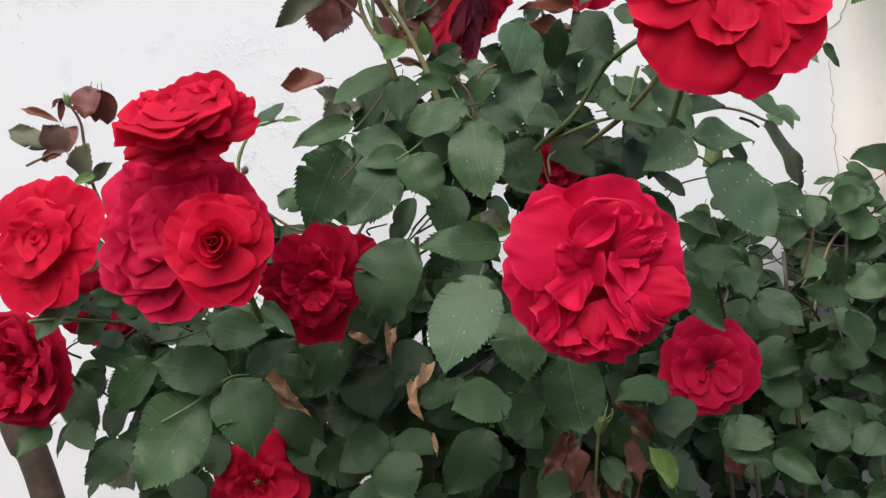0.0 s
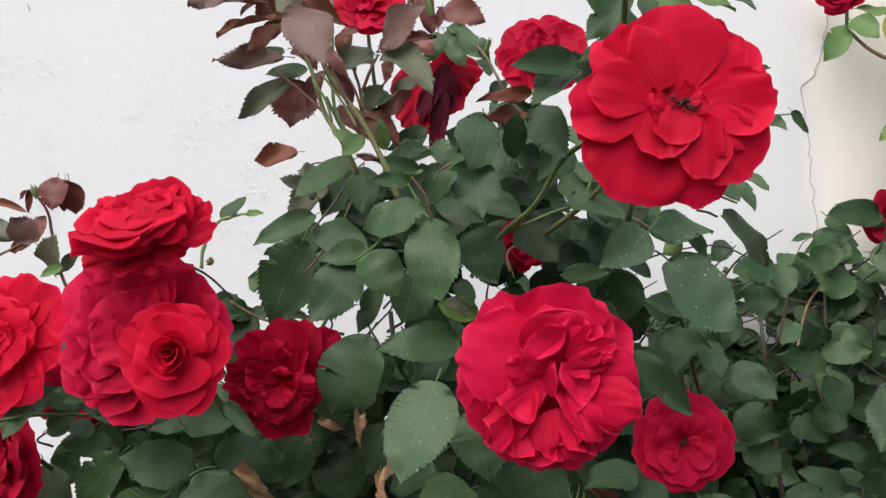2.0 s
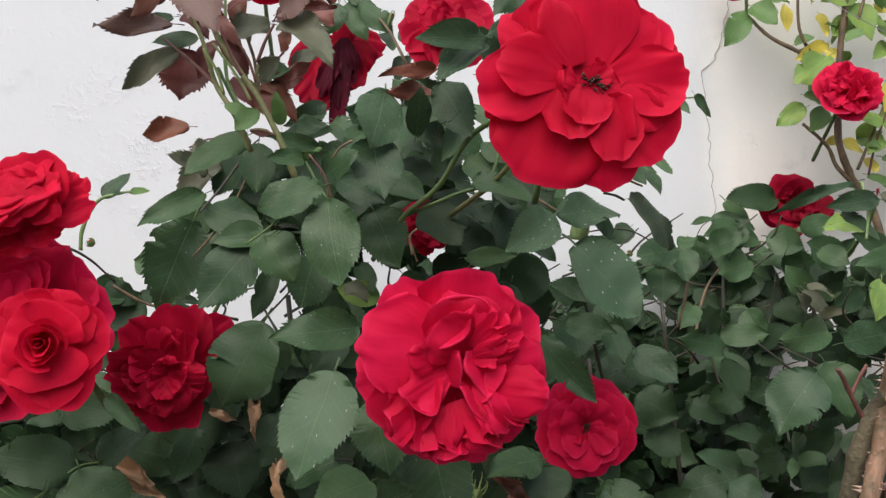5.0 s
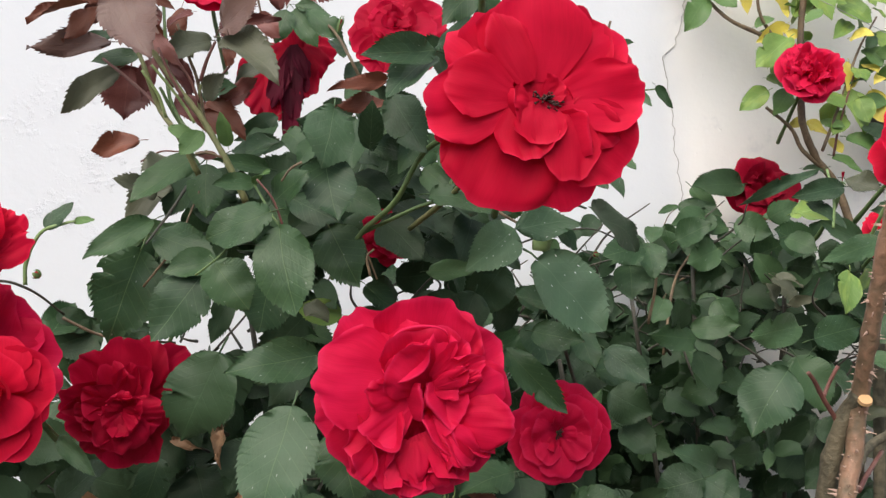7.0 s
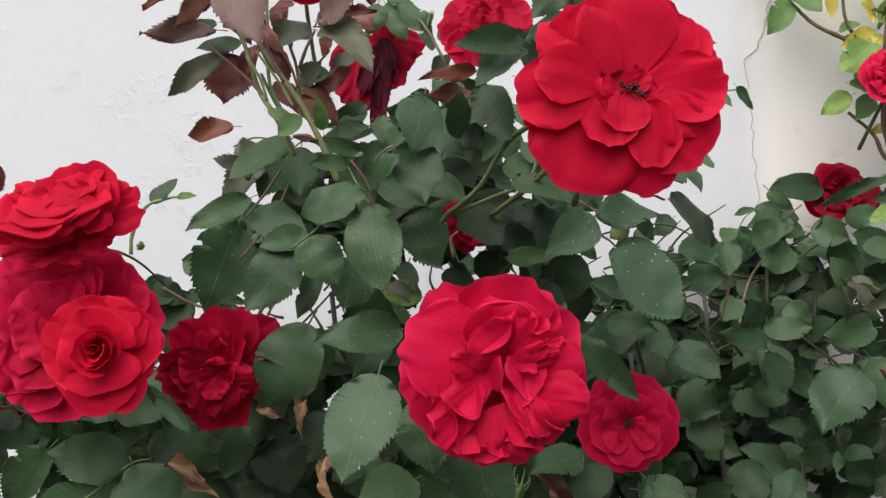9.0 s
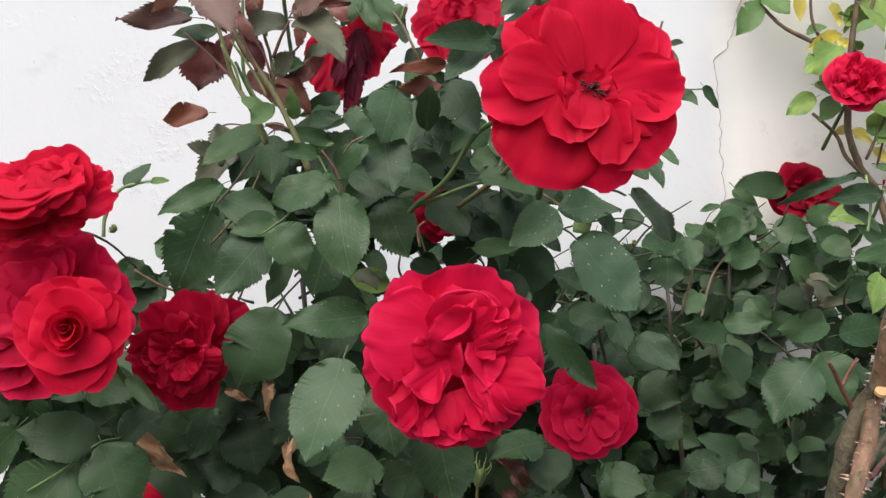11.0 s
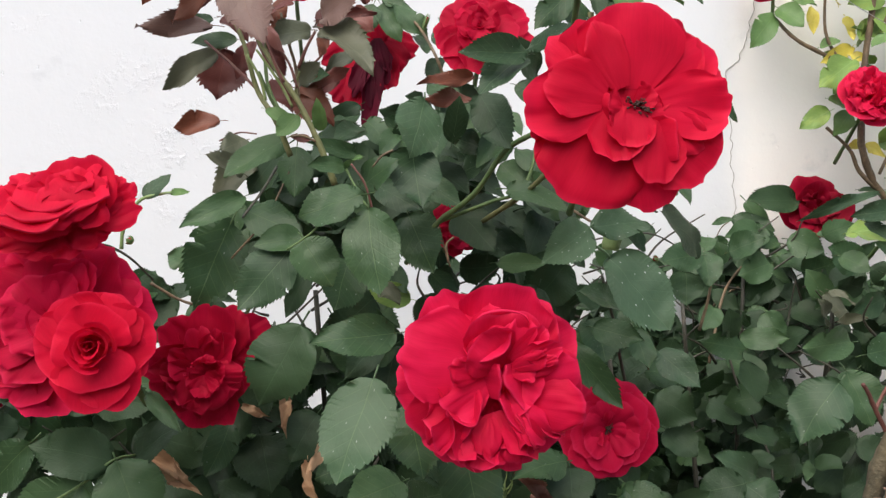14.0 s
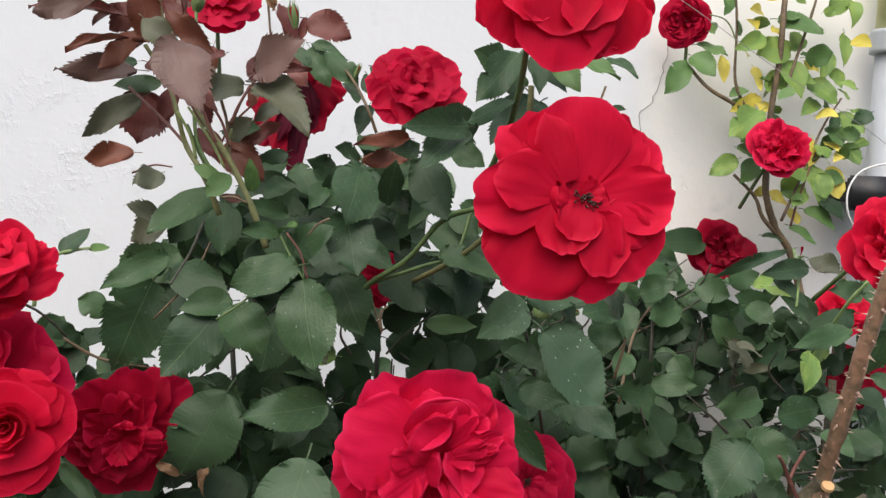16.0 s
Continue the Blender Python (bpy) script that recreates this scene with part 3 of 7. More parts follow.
def lobe(flower, root, tip, width, z0, z1, arch=0.05, cup=0.0, material=None, nu=15, nv=19):
    """One petal over the rose's face, from root to tip (in radii): broad and round-lipped, arched along its length, cupped across, with a rolled wavy rim."""
    head, radius, own, rng, ruffle, depth = flower
    a, root, tip = rng.uniform(0, 90), Vector(root), Vector(tip)
    z0, z1, arch = z0 * depth, z1 * depth, arch * depth
    along = tip - root
    length = along.length
    along.normalize()
    side = Vector((-along.y, along.x))
    blunt, skew, roll, wave = rng.uniform(0.30, 0.44), rng.uniform(-0.08, 0.08), rng.uniform(-0.035, 0.045), rng.uniform(0.05, 0.09) * min(1.2, 0.4 + width) * ruffle
    notch = rng.choice((0.0, 0.0, 0.03, 0.06))
    rows, uvs = [], []
    for i in range(nu):
        u = i / (nu - 1)
        shape = 0.42 + 0.58 * math.sin(math.pi / 2 * min(1, u / 0.66))
        row, uvrow = [], []
        for j in range(nv):
            v = 2 * j / (nv - 1) - 1
            edge = 0.05 * (0.6 + 0.6 * ruffle) * noise.noise(Vector((v * 2.6 + a, 3.3, a * 2.1))) + 0.018 * noise.noise(Vector((v * 9 + a, 1.3, a)))
            reach = u * (1 - (blunt * abs(v) ** 2.5 + notch * (1 - abs(v)) ** 4 - edge) * u)
            rim = max(u, abs(v) * min(1, u * 1.6))
            n1 = noise.noise(Vector((v * 1.2 + a, u * 1.3, a * 0.7)))
            n2 = noise.noise(Vector((v * 3.0 + a, u * 2.2, a * 1.9)))
            z = z0 + (z1 - z0) * reach + arch * 2.2 * reach * (1 - 0.7 * reach) + (0.04 + cup) * width * (v * v - 0.3) * u
            z += wave * u * (n1 + 0.5 * n2 * u) - roll * max(0.0, (rim - 0.76) / 0.24) ** 2
            z += 0.022 * ruffle * u * u * noise.noise(Vector((v * 5.0 + a, u * 1.2, a * 0.3)))
            z += 0.010 * noise.noise(Vector((v * 7 + a, u * 2.0, a)))
            q = root + along * length * reach + side * (width * 0.5 * (v + skew * u) * shape + 0.04 * ruffle * u * n2)
            row.append(Vector((q.x, q.y, z)) * radius)
            uvrow.append((v, u))
        rows.append(row)
        uvs.append(uvrow)
    bm = bmesh.new()
    grid_into(bm, rows, uvs)
    return part("petal", bm, material or own, head)


def fold(flower, z, drop, lean, *lip):
    """A petal that stands on edge: its rounded lip runs over the rose's face (in radii), and the blade sinks away from it along lean."""
    head, radius, own, rng, ruffle, depth = flower
    a, lean = rng.uniform(0, 90), Vector((*lean, 0))
    line, rows, uvs = spline([(*q, 0.0) for q in lip], 6), [], []
    for i, t in enumerate((-0.07, -0.035, 0.0, 0.10, 0.24, 0.42, 0.62, 0.82, 1.0)):
        row, uvrow = [], []
        for j, q in enumerate(line):
            v = 2 * j / (len(line) - 1) - 1
            n1 = noise.noise(Vector((v * 1.6 + a, t * 0.8, a * 0.7)))
            n2 = noise.noise(Vector((v * 4.5 + a, t * 1.5, a)))
            ends = 1 - 0.30 * abs(v) ** 3
            h = z * ends - (drop * max(0.0, t) ** 1.25 if t > 0 else 20.0 * drop * t * t)
            p = q + lean * t * (1 + 0.25 * n1)
            row.append(Vector((p.x + 0.012 * n2, p.y + 0.012 * n1, h + 0.025 * ruffle * n1)) * radius)
            uvrow.append((v, 1 - 0.9 * max(0.0, t)))
        rows.append(row)
        uvs.append(uvrow)
    bm = bmesh.new()
    grid_into(bm, rows, uvs)
    return part("petal", bm, own, head)


def heart(flower, at, size, count):
    """The tight spiral in the middle of a rose."""
    head, radius, own, rng, ruffle, depth = flower
    for i in range(count):
        f = i / max(1, count - 1)
        bm = bmesh.new()
        petal_into(bm, rng, radius * size, i * 137.5 + rng.uniform(-25, 25), 0.78 - 0.10 * f * rng.random(), 112 - 48 * f, -14 + 22 * f, 2 + 50 * f * rng.uniform(0.7, 1.1), 0.08, 0.05 + 0.52 * f, 9, 17)
        bmesh.ops.translate(bm, vec=Vector((at[0] + 0.05 * size * rng.gauss(0, 1) * f, at[1] + 0.05 * size * rng.gauss(0, 1) * f, -0.12)) * radius, verts=bm.verts)
        part("petal", bm, own, head)


def stamens(flower, at, size, turn):
    """A dark tuft of spent stamens, wider than high."""
    head, radius, own, rng, ruffle, depth = flower
    bm = bmesh.new()
    c, s = math.cos(radians(turn)), math.sin(radians(turn))
    for k in range(44):
        p, q = rng.gauss(0, 0.62), rng.gauss(0, 0.24)
        foot = Vector((at[0] + size * 0.4 * (p * c - q * s), at[1] + size * 0.4 * (p * s + q * c), -0.06)) * radius
        head_at = Vector((at[0] + size * (p * c - q * s), at[1] + size * (p * s + q * c), rng.uniform(0.00, 0.06))) * radius
        tube_into(bm, [foot, foot.lerp(head_at, 0.5) + Vector((0, 0, 0.01 * radius)), head_at], radius * 0.006, radius * 0.005, 4)
        bmesh.ops.create_icosphere(bm, subdivisions=1, radius=radius * rng.uniform(0.008, 0.014), matrix=Matrix.Translation(head_at))
    part("stamen_tuft", bm, STAMEN, head)


def rosebud(bush, base, tip, radius, material, seed):
    """A closed bud in its green sepals."""
    base, tip = Vector(base), Vector(tip)
    up = (tip - base).normalized()
    m = up.to_track_quat("Z", "Y").to_matrix().to_4x4()
    m.translation = base
    h = (tip - base).length
    rng, bm = random.Random(seed), bmesh.new()
    for k in range(5):
        a, rows = 2 * math.pi * k / 5, []
        for i in range(8):
            u = i / 7
            r = radius * math.sin(math.pi * min(0.98, 0.15 + 0.62 * u)) * (1 if u < 0.75 else 1 - (u - 0.75) * 1.6)
            w = 0.62 * (1 - u ** 2.2)
            rows.append([Vector((r * math.cos(a + s * w), r * math.sin(a + s * w), h * u * (1.0 + 0.08 * rng.random()))) for s in (-1, 0, 1)])
        grid_into(bm, rows)
    head = under(part("bud", bm, SEPAL, None, "closed rosebud in pointed green sepals"), bush)
    head.matrix_basis = m
    bm = bmesh.new()
    bmesh.ops.create_uvsphere(bm, u_segments=12, v_segments=8, radius=1, matrix=Matrix.Translation((0, 0, h * 0.42)) @ Matrix.Diagonal((radius * 0.85, radius * 0.85, h * 0.42, 1)))
    part("bud_petals", bm, material, head)
    return head


# ---- structure ----
bm = bmesh.new()
bmesh.ops.create_grid(bm, x_segments=40, y_segments=40, size=300)
for v in bm.verts:
    v.co.z = 0.0 if v.co.y < 20 and abs(v.co.x) < 30 else v.co.z
ground = tagged(part("ground", bm, SOIL), "dry brown garden soil below the rose bushes", "ground", kind="structure")

bm = bmesh.new()
box_into(bm, (-4.0, 1.0, -0.2), (4.0, 1.28, 3.0))
wall = tagged(part("wall_north", bm, PLASTER, smooth=False), "whitewashed rough plaster garden wall with a hairline crack", "wall", kind="structure")

# added wall behind the camera, only there to block low sky light
bm = bmesh.new()
box_into(bm, (-4.0, -3.3, -0.2), (4.0, -3.0, 2.4))
tagged(part("unseen_wall_south", bm, PLASTER_DULL, smooth=False), "added plain grey wall out of view, blocking low sky light", "wall", kind="structure")


def crack_into(bm, points, width):
    """A hairline: a shallow open ridge of broken plaster along a jagged line."""
    line, rows = spline(points, 7), []
    for i, q in enumerate(line):
        j = Vector((noise.noise(q * 130) * 0.0034, 0, noise.noise(q * 110 + Vector((5, 5, 5))) * 0.0012))
        w = width * (0.55 + 0.9 * abs(noise.noise(q * 60 + Vector((9, 1, 3)))))
        q = q + j
        rows.append([q + Vector((-w, 0.0004, 0)), q + Vector((0, -0.0012, 0)), q + Vector((w, 0.0004, 0))])
    grid_into(bm, rows)


bm = bmesh.new()
crack_into(bm, ((0.465, 1.0, 1.62), (0.455, 1.0, 1.55), (0.450, 1.0, 1.49), (0.441, 1.0, 1.44), (0.431, 1.0, 1.395), (0.423, 1.0, 1.372), (0.410, 1.0, 1.358), (0.413, 1.0, 1.331), (0.417, 1.0, 1.301),
                (0.419, 1.0, 1.268), (0.422, 1.0, 1.235), (0.425, 1.0, 1.205), (0.420, 1.0, 1.13), (0.427, 1.0, 1.05)), 0.00036)
under(part("crack", bm, CRACK, None, "thin jagged grey crack"), wall)
for x, z, w, h in ((-0.444, 1.489, 0.0022, 0.0022), (-0.427, 1.477, 0.0011, 0.0034), (-0.466, 1.390, 0.0009, 0.0028)):
    bm = bmesh.new()
    crack_into(bm, ((x - h * 0.3, 1.0, z + h), (x, 1.0, z), (x + h * 0.4, 1.0, z - h)), w)
    under(part("chip", bm, CRACK, None, "small grey chip in the plaster"), wall)

# ---- rose bushes ----
front = thing("rose_bush", "red rose bush with glossy dark green leaves and large double blooms", "rose bush", (0.02, 0.72, 0), "rose bushes along the wall")
back = thing("rose_bush", "dense low rose bush with small dark green leaves beside the wall", "rose bush", (0.36, 0.82, 0), "rose bushes along the wall")
climb = thing("rose_bush", "thin climbing rose with yellowing leaves against the white wall", "rose bush", (0.60, 0.90, 0), "rose bushes along the wall")
cane_bush = thing("rose_bush", "old rose bush with a thick thorny pruned cane", "rose bush", (0.30, 0.50, 0), "rose bushes along the wall")

# blooms
big = rose(front, (0.1370, 0.3914, 1.2856), (0.02, -1, 0.05), 0.0449, SCARLET, 11, "wide open scarlet rose with broad wavy petals", 0.95, 0.55)
lobe(big, (0.10, 0.10), (0.62, 0.80), 0.75, -0.24, -0.32, 0.04)
lobe(big, (0.15, 0.05), (0.98, 0.32), 0.70, -0.22, -0.30, 0.04)
lobe(big, (0.15, -0.05), (0.96, -0.30), 0.66, -0.24, -0.32, 0.04)
lobe(big, (-0.10, 0.00), (-0.90, -0.30), 0.66, -0.22, -0.30, 0.04)
lobe(big, (-0.10, 0.10), (-0.55, 0.80), 0.70, -0.24, -0.32, 0.04)
lobe(big, (-0.13, 0.17), (-0.74, 0.68), 0.56, -0.18, -0.30, 0.05, 0.00)
lobe(big, (0.04, 0.20), (0.05, 1.01), 1.05, -0.14, -0.16, 0.06, -0.05)
lobe(big, (0.21, 0.17), (0.82, 0.63), 0.73, -0.18, -0.24, 0.05, 0.00)
lobe(big, (-0.23, -0.07), (-0.85, -0.49), 0.63, -0.22, -0.30, 0.05, 0.00)
lobe(big, (0.11, -0.20), (0.33, -0.99), 0.68, -0.16, -0.22, 0.05, 0.00)
lobe(big, (-0.13, -0.10), (-0.48, -0.91), 1.05, -0.13, -0.18, 0.07, 0.00)
lobe(big, (0.21, 0.02), (1.03, 0.07), 0.66, -0.06, -0.10, 0.08, 0.00)
lobe(big, (0.21, -0.05), (0.85, -0.63), 0.80, -0.08, -0.14, 0.06, 0.05)
lobe(big, (-0.20, 0.05), (-1.03, 0.07), 0.73, -0.05, -0.08, 0.10, 0.00)
lobe(big, (-0.06, 0.20), (-0.32, 0.83), 0.41, -0.05, -0.05, 0.05, 0.00)
lobe(big, (-0.23, 0.10), (-0.82, 0.30), 0.59, -0.02, 0.02, 0.10, 0.06)
lobe(big, (-0.14, 0.02), (-0.08, -0.49), 0.58, -0.04, 0.04, 0.08, 0.00)
lobe(big, (0.36, -0.05), (0.75, -0.39), 0.37, -0.06, 0.00, 0.02, 0.12)
lobe(big, (0.32, -0.10), (0.26, -0.72), 0.54, -0.02, 0.06, 0.08, 0.00)
lobe(big, (0.02, 0.02), (0.02, -0.38), 0.50, -0.03, 0.10, 0.04, -0.04)
lobe(big, (-0.06, 0.00), (-0.22, 0.00), 0.37, -0.04, 0.10, 0.02, 0.10)
lobe(big, (0.09, 0.07), (0.26, 0.17), 0.27, -0.06, 0.02, 0.02, 0.10)
lobe(big, (0.02, -0.16), (0.06, 0.26), 0.62, -0.24, -0.10, 0.02, 0.10)
lobe(big, (0.08, 0.26), (0.10, -0.14), 0.62, -0.24, -0.08, 0.02, 0.10)
fold(big, 0.10, 0.22, (-0.20, -0.04), (0.32, -0.06), (0.42, -0.12), (0.44, -0.30), (0.46, -0.49))
fold(big, 0.04, 0.16, (-0.02, 0.16), (-0.35, -0.39), (-0.20, -0.46), (-0.03, -0.49), (0.08, -0.43))
fold(big, 0.06, 0.16, (-0.10, 0.02), (-0.20, 0.15), (-0.21, 0.00), (-0.14, -0.17))
stamens(big, (0.08, 0.05), 0.14, -20)

full = rose(front, (0.0794, 0.4049, 1.1642), (-0.02, -1, 0.06), 0.0438, CRIMSON, 12, "large full rose with crumpled crimson petals", 1.5, 1.6)
lobe(full, (-0.40, 0.0), (0.42, 0.0), 0.80, -0.22, -0.24, 0.0, 0.0)
lobe(full, (-0.13, 0.18), (-0.56, 0.88), 0.70, -0.20, -0.22, 0.05, 0.00)
lobe(full, (-0.08, 0.18), (-0.94, 0.41), 1.02, -0.05, -0.12, 0.10, 0.00)
lobe(full, (-0.13, -0.12), (-0.99, -0.12), 0.82, -0.20, -0.28, 0.05, 0.00)
lobe(full, (-0.08, -0.18), (-0.79, -0.61), 0.88, -0.16, -0.24, 0.05, 0.00)
lobe(full, (-0.05, -0.29), (-0.49, -0.87), 0.76, -0.16, -0.24, 0.05, 0.00)
lobe(full, (0.01, -0.29), (-0.11, -1.02), 0.76, -0.17, -0.24, 0.05, 0.00)
lobe(full, (0.10, -0.29), (0.30, -1.01), 0.70, -0.17, -0.24, 0.05, 0.00)
lobe(full, (0.22, -0.23), (0.67, -0.76), 0.76, -0.16, -0.24, 0.05, 0.00)
lobe(full, (0.27, -0.06), (1.02, -0.18), 0.94, -0.16, -0.24, 0.05, 0.00)
lobe(full, (0.27, 0.18), (0.93, 0.47), 0.88, -0.16, -0.24, 0.05, 0.00)
lobe(full, (0.16, 0.29), (0.64, 0.79), 0.70, -0.14, -0.20, 0.05, 0.00)
lobe(full, (0.10, 0.29), (0.22, 1.02), 0.96, -0.16, -0.16, 0.08, 0.00)
lobe(full, (-0.02, 0.41), (-0.16, 0.79), 0.53, -0.10, -0.15, 0.05, 0.00)
lobe(full, (0.16, 0.18), (0.07, 0.75), 0.82, -0.08, -0.02, 0.12, 0.00)
lobe(full, (0.19, 0.18), (0.38, 0.64), 0.47, -0.02, 0.02, 0.08, 0.10)
lobe(full, (0.16, 0.18), (-0.16, 0.47), 0.64, -0.02, 0.06, 0.12, 0.00)
lobe(full, (0.33, 0.00), (0.88, 0.18), 0.56, -0.02, 0.02, 0.10, -0.10)
lobe(full, (0.33, -0.18), (0.96, -0.29), 0.58, 0.00, 0.04, 0.14, -0.20)
lobe(full, (0.16, 0.03), (0.46, -0.15), 0.53, -0.08, 0.10, 0.03, 0.10)
lobe(full, (-0.13, 0.09), (-0.44, 0.18), 0.32, 0.05, 0.14, 0.06, 0.00)
lobe(full, (-0.02, 0.00), (-0.50, -0.26), 0.44, 0.00, 0.10, 0.05, 0.00)
lobe(full, (-0.19, -0.18), (-0.65, -0.48), 0.49, -0.10, -0.08, 0.08, 0.00)
fold(full, 0.16, 0.34, (-0.09, 0.15), (-0.22, 0.26), (-0.16, 0.43), (-0.01, 0.54), (0.14, 0.57))
fold(full, 0.24, 0.30, (-0.09, 0.13), (-0.19, 0.23), (-0.01, 0.27), (0.15, 0.37), (0.20, 0.54))
fold(full, 0.14, 0.26, (0.01, -0.20), (-0.20, 0.57), (-0.08, 0.71), (0.16, 0.75), (0.36, 0.69), (0.40, 0.50))
fold(full, 0.16, 0.30, (0.26, 0.04), (0.16, 0.20), (0.13, 0.05), (0.23, -0.12), (0.36, -0.30), (0.45, -0.62))
fold(full, 0.22, 0.34, (0.09, 0.05), (0.25, -0.30), (0.35, -0.48), (0.44, -0.67))
fold(full, 0.18, 0.30, (0.07, 0.08), (0.44, -0.34), (0.56, -0.51), (0.71, -0.57))
fold(full, 0.20, 0.34, (-0.21, 0.02), (0.07, 0.21), (0.09, 0.05), (0.08, -0.16))
fold(full, 0.24, 0.32, (-0.05, 0.15), (-0.50, -0.18), (-0.36, -0.35), (-0.18, -0.40), (-0.11, -0.22), (-0.09, -0.11))
fold(full, 0.08, 0.26, (-0.08, 0.02), (-0.33, -0.53), (-0.29, -0.74), (-0.16, -0.92))
lobe(full, (0.18, 0.24), (0.39, 0.69), 0.27, 0.00, 0.05, 0.05, 0.40)
lobe(full, (0.21, 0.23), (0.56, 0.57), 0.26, 0.02, 0.07, 0.06, 0.35)
lobe(full, (0.25, 0.19), (0.70, 0.43), 0.27, 0.04, 0.11, 0.06, 0.30)
lobe(full, (0.23, 0.17), (0.55, 0.31), 0.20, 0.07, 0.15, 0.04, -0.40)
lobe(full, (0.27, 0.14), (0.68, 0.24), 0.23, 0.06, 0.13, 0.05, -0.30)
lobe(full, (0.20, 0.14), (0.45, 0.15), 0.24, 0.04, 0.12, 0.02, 0.30)
lobe(full, (0.03, -0.32), (0.19, -0.81), 0.44, -0.02, 0.02, 0.06, 0.45)
lobe(full, (0.12, -0.30), (0.49, -0.69), 0.38, 0.00, 0.02, 0.08, 0.40)
lobe(full, (-0.06, -0.37), (-0.24, -0.87), 0.50, -0.04, -0.02, 0.08, 0.30)
lobe(full, (-0.01, -0.36), (-0.05, -0.74), 0.35, 0.04, 0.07, 0.05, -0.30)
lobe(full, (0.19, -0.19), (0.61, -0.57), 0.37, 0.02, 0.06, 0.08, 0.30)
lobe(full, (-0.18, -0.32), (-0.49, -0.74), 0.50, -0.04, -0.02, 0.08, 0.30)
lobe(full, (0.13, -0.43), (0.32, -0.80), 0.29, 0.03, 0.04, 0.05, -0.40)
fold(full, 0.20, 0.32, (0.14, 0.06), (0.07, -0.12), (0.18, -0.36), (0.40, -0.57))
fold(full, 0.16, 0.30, (-0.10, 0.05), (-0.11, -0.19), (-0.17, -0.40), (-0.29, -0.58))
fold(full, 0.16, 0.30, (0.04, 0.14), (0.45, -0.21), (0.55, -0.44), (0.76, -0.54))
fold(full, 0.12, 0.30, (-0.12, 0.02), (-0.40, -0.32), (-0.37, -0.55), (-0.49, -0.74))
fold(full, 0.15, 0.28, (0.02, 0.15), (-0.14, -0.52), (0.09, -0.65), (0.36, -0.62))
fold(full, 0.10, 0.26, (0.06, 0.12), (0.09, -0.76), (0.30, -0.73), (0.49, -0.79))
fold(full, 0.10, 0.26, (-0.02, 0.13), (-0.39, -0.79), (-0.19, -0.73), (-0.03, -0.82))

tall = rose(front, (-0.1046, 0.4370, 1.1735), (0.06, -1, 0.10), 0.0278, SCARLET, 14, "half-open scarlet rose with a tight spiral heart", 0.8)
lobe(tall, (-0.04, 0.16), (0.99, 0.34), 1.23, -0.22, -0.28, 0.05, 0.00)
lobe(tall, (-0.04, 0.16), (0.81, -0.39), 1.08, -0.22, -0.28, 0.05, 0.00)
lobe(tall, (-0.04, 0.10), (0.50, -0.96), 1.13, -0.22, -0.28, 0.05, 0.00)
lobe(tall, (-0.04, 0.10), (-0.12, -1.03), 1.32, -0.20, -0.26, 0.05, 0.00)
lobe(tall, (-0.07, 0.16), (-1.01, 0.00), 1.27, -0.20, -0.26, 0.05, 0.00)
lobe(tall, (-0.07, 0.16), (-0.61, 0.88), 1.23, -0.20, -0.24, 0.05, 0.00)
lobe(tall, (-0.04, 0.20), (0.03, 1.06), 1.37, -0.22, -0.24, 0.05, 0.00)
lobe(tall, (-0.04, 0.20), (0.60, 0.86), 1.13, -0.20, -0.26, 0.05, 0.00)
lobe(tall, (-0.04, 0.10), (0.13, -0.64), 1.27, -0.12, -0.10, 0.08, 0.00)
lobe(tall, (-0.04, 0.16), (-0.61, 0.39), 1.08, -0.10, -0.04, 0.08, 0.00)
lobe(tall, (-0.04, 0.20), (0.32, 0.74), 1.08, -0.10, -0.04, 0.08, 0.00)
heart(tall, (-0.02, 0.13), 0.56, 13)

crowded = rose(front, (-0.1438, 0.4850, 1.1787), (-0.15, -1, 0.12), 0.0492, ROSY, 15, "full crimson rose crowded by its neighbours", 1.3)
lobe(crowded, (0.08, 0.04), (-1.00, -0.09), 1.00, -0.20, -0.26, 0.05, 0.00)
lobe(crowded, (0.08, 0.04), (-0.82, 0.71), 0.93, -0.20, -0.26, 0.05, 0.00)
lobe(crowded, (0.08, 0.04), (-0.89, -0.56), 0.87, -0.20, -0.26, 0.05, 0.00)
lobe(crowded, (0.08, -0.03), (-0.25, -0.97), 1.00, -0.20, -0.26, 0.05, 0.00)
lobe(crowded, (0.08, -0.03), (-0.60, -0.76), 0.87, -0.18, -0.24, 0.05, 0.00)
lobe(crowded, (0.08, -0.03), (0.21, -0.93), 0.80, -0.22, -0.26, 0.05, 0.00)
lobe(crowded, (0.08, 0.11), (0.61, 0.89), 0.93, -0.20, -0.24, 0.05, 0.00)
lobe(crowded, (0.08, 0.11), (0.91, 0.54), 1.00, -0.20, -0.26, 0.05, 0.00)
lobe(crowded, (0.08, 0.04), (1.13, -0.06), 1.00, -0.20, -0.28, 0.05, 0.00)
lobe(crowded, (0.08, 0.04), (0.81, -0.63), 0.93, -0.20, -0.28, 0.05, 0.00)
lobe(crowded, (0.08, 0.11), (-0.12, 0.86), 1.00, -0.20, -0.22, 0.05, 0.00)
lobe(crowded, (0.08, 0.07), (-0.69, 0.37), 0.80, -0.10, -0.06, 0.10, 0.00)
lobe(crowded, (0.08, 0.04), (-0.75, -0.16), 0.73, -0.10, -0.06, 0.10, 0.00)
lobe(crowded, (0.08, 0.01), (-0.45, -0.53), 0.73, -0.10, -0.06, 0.10, 0.00)
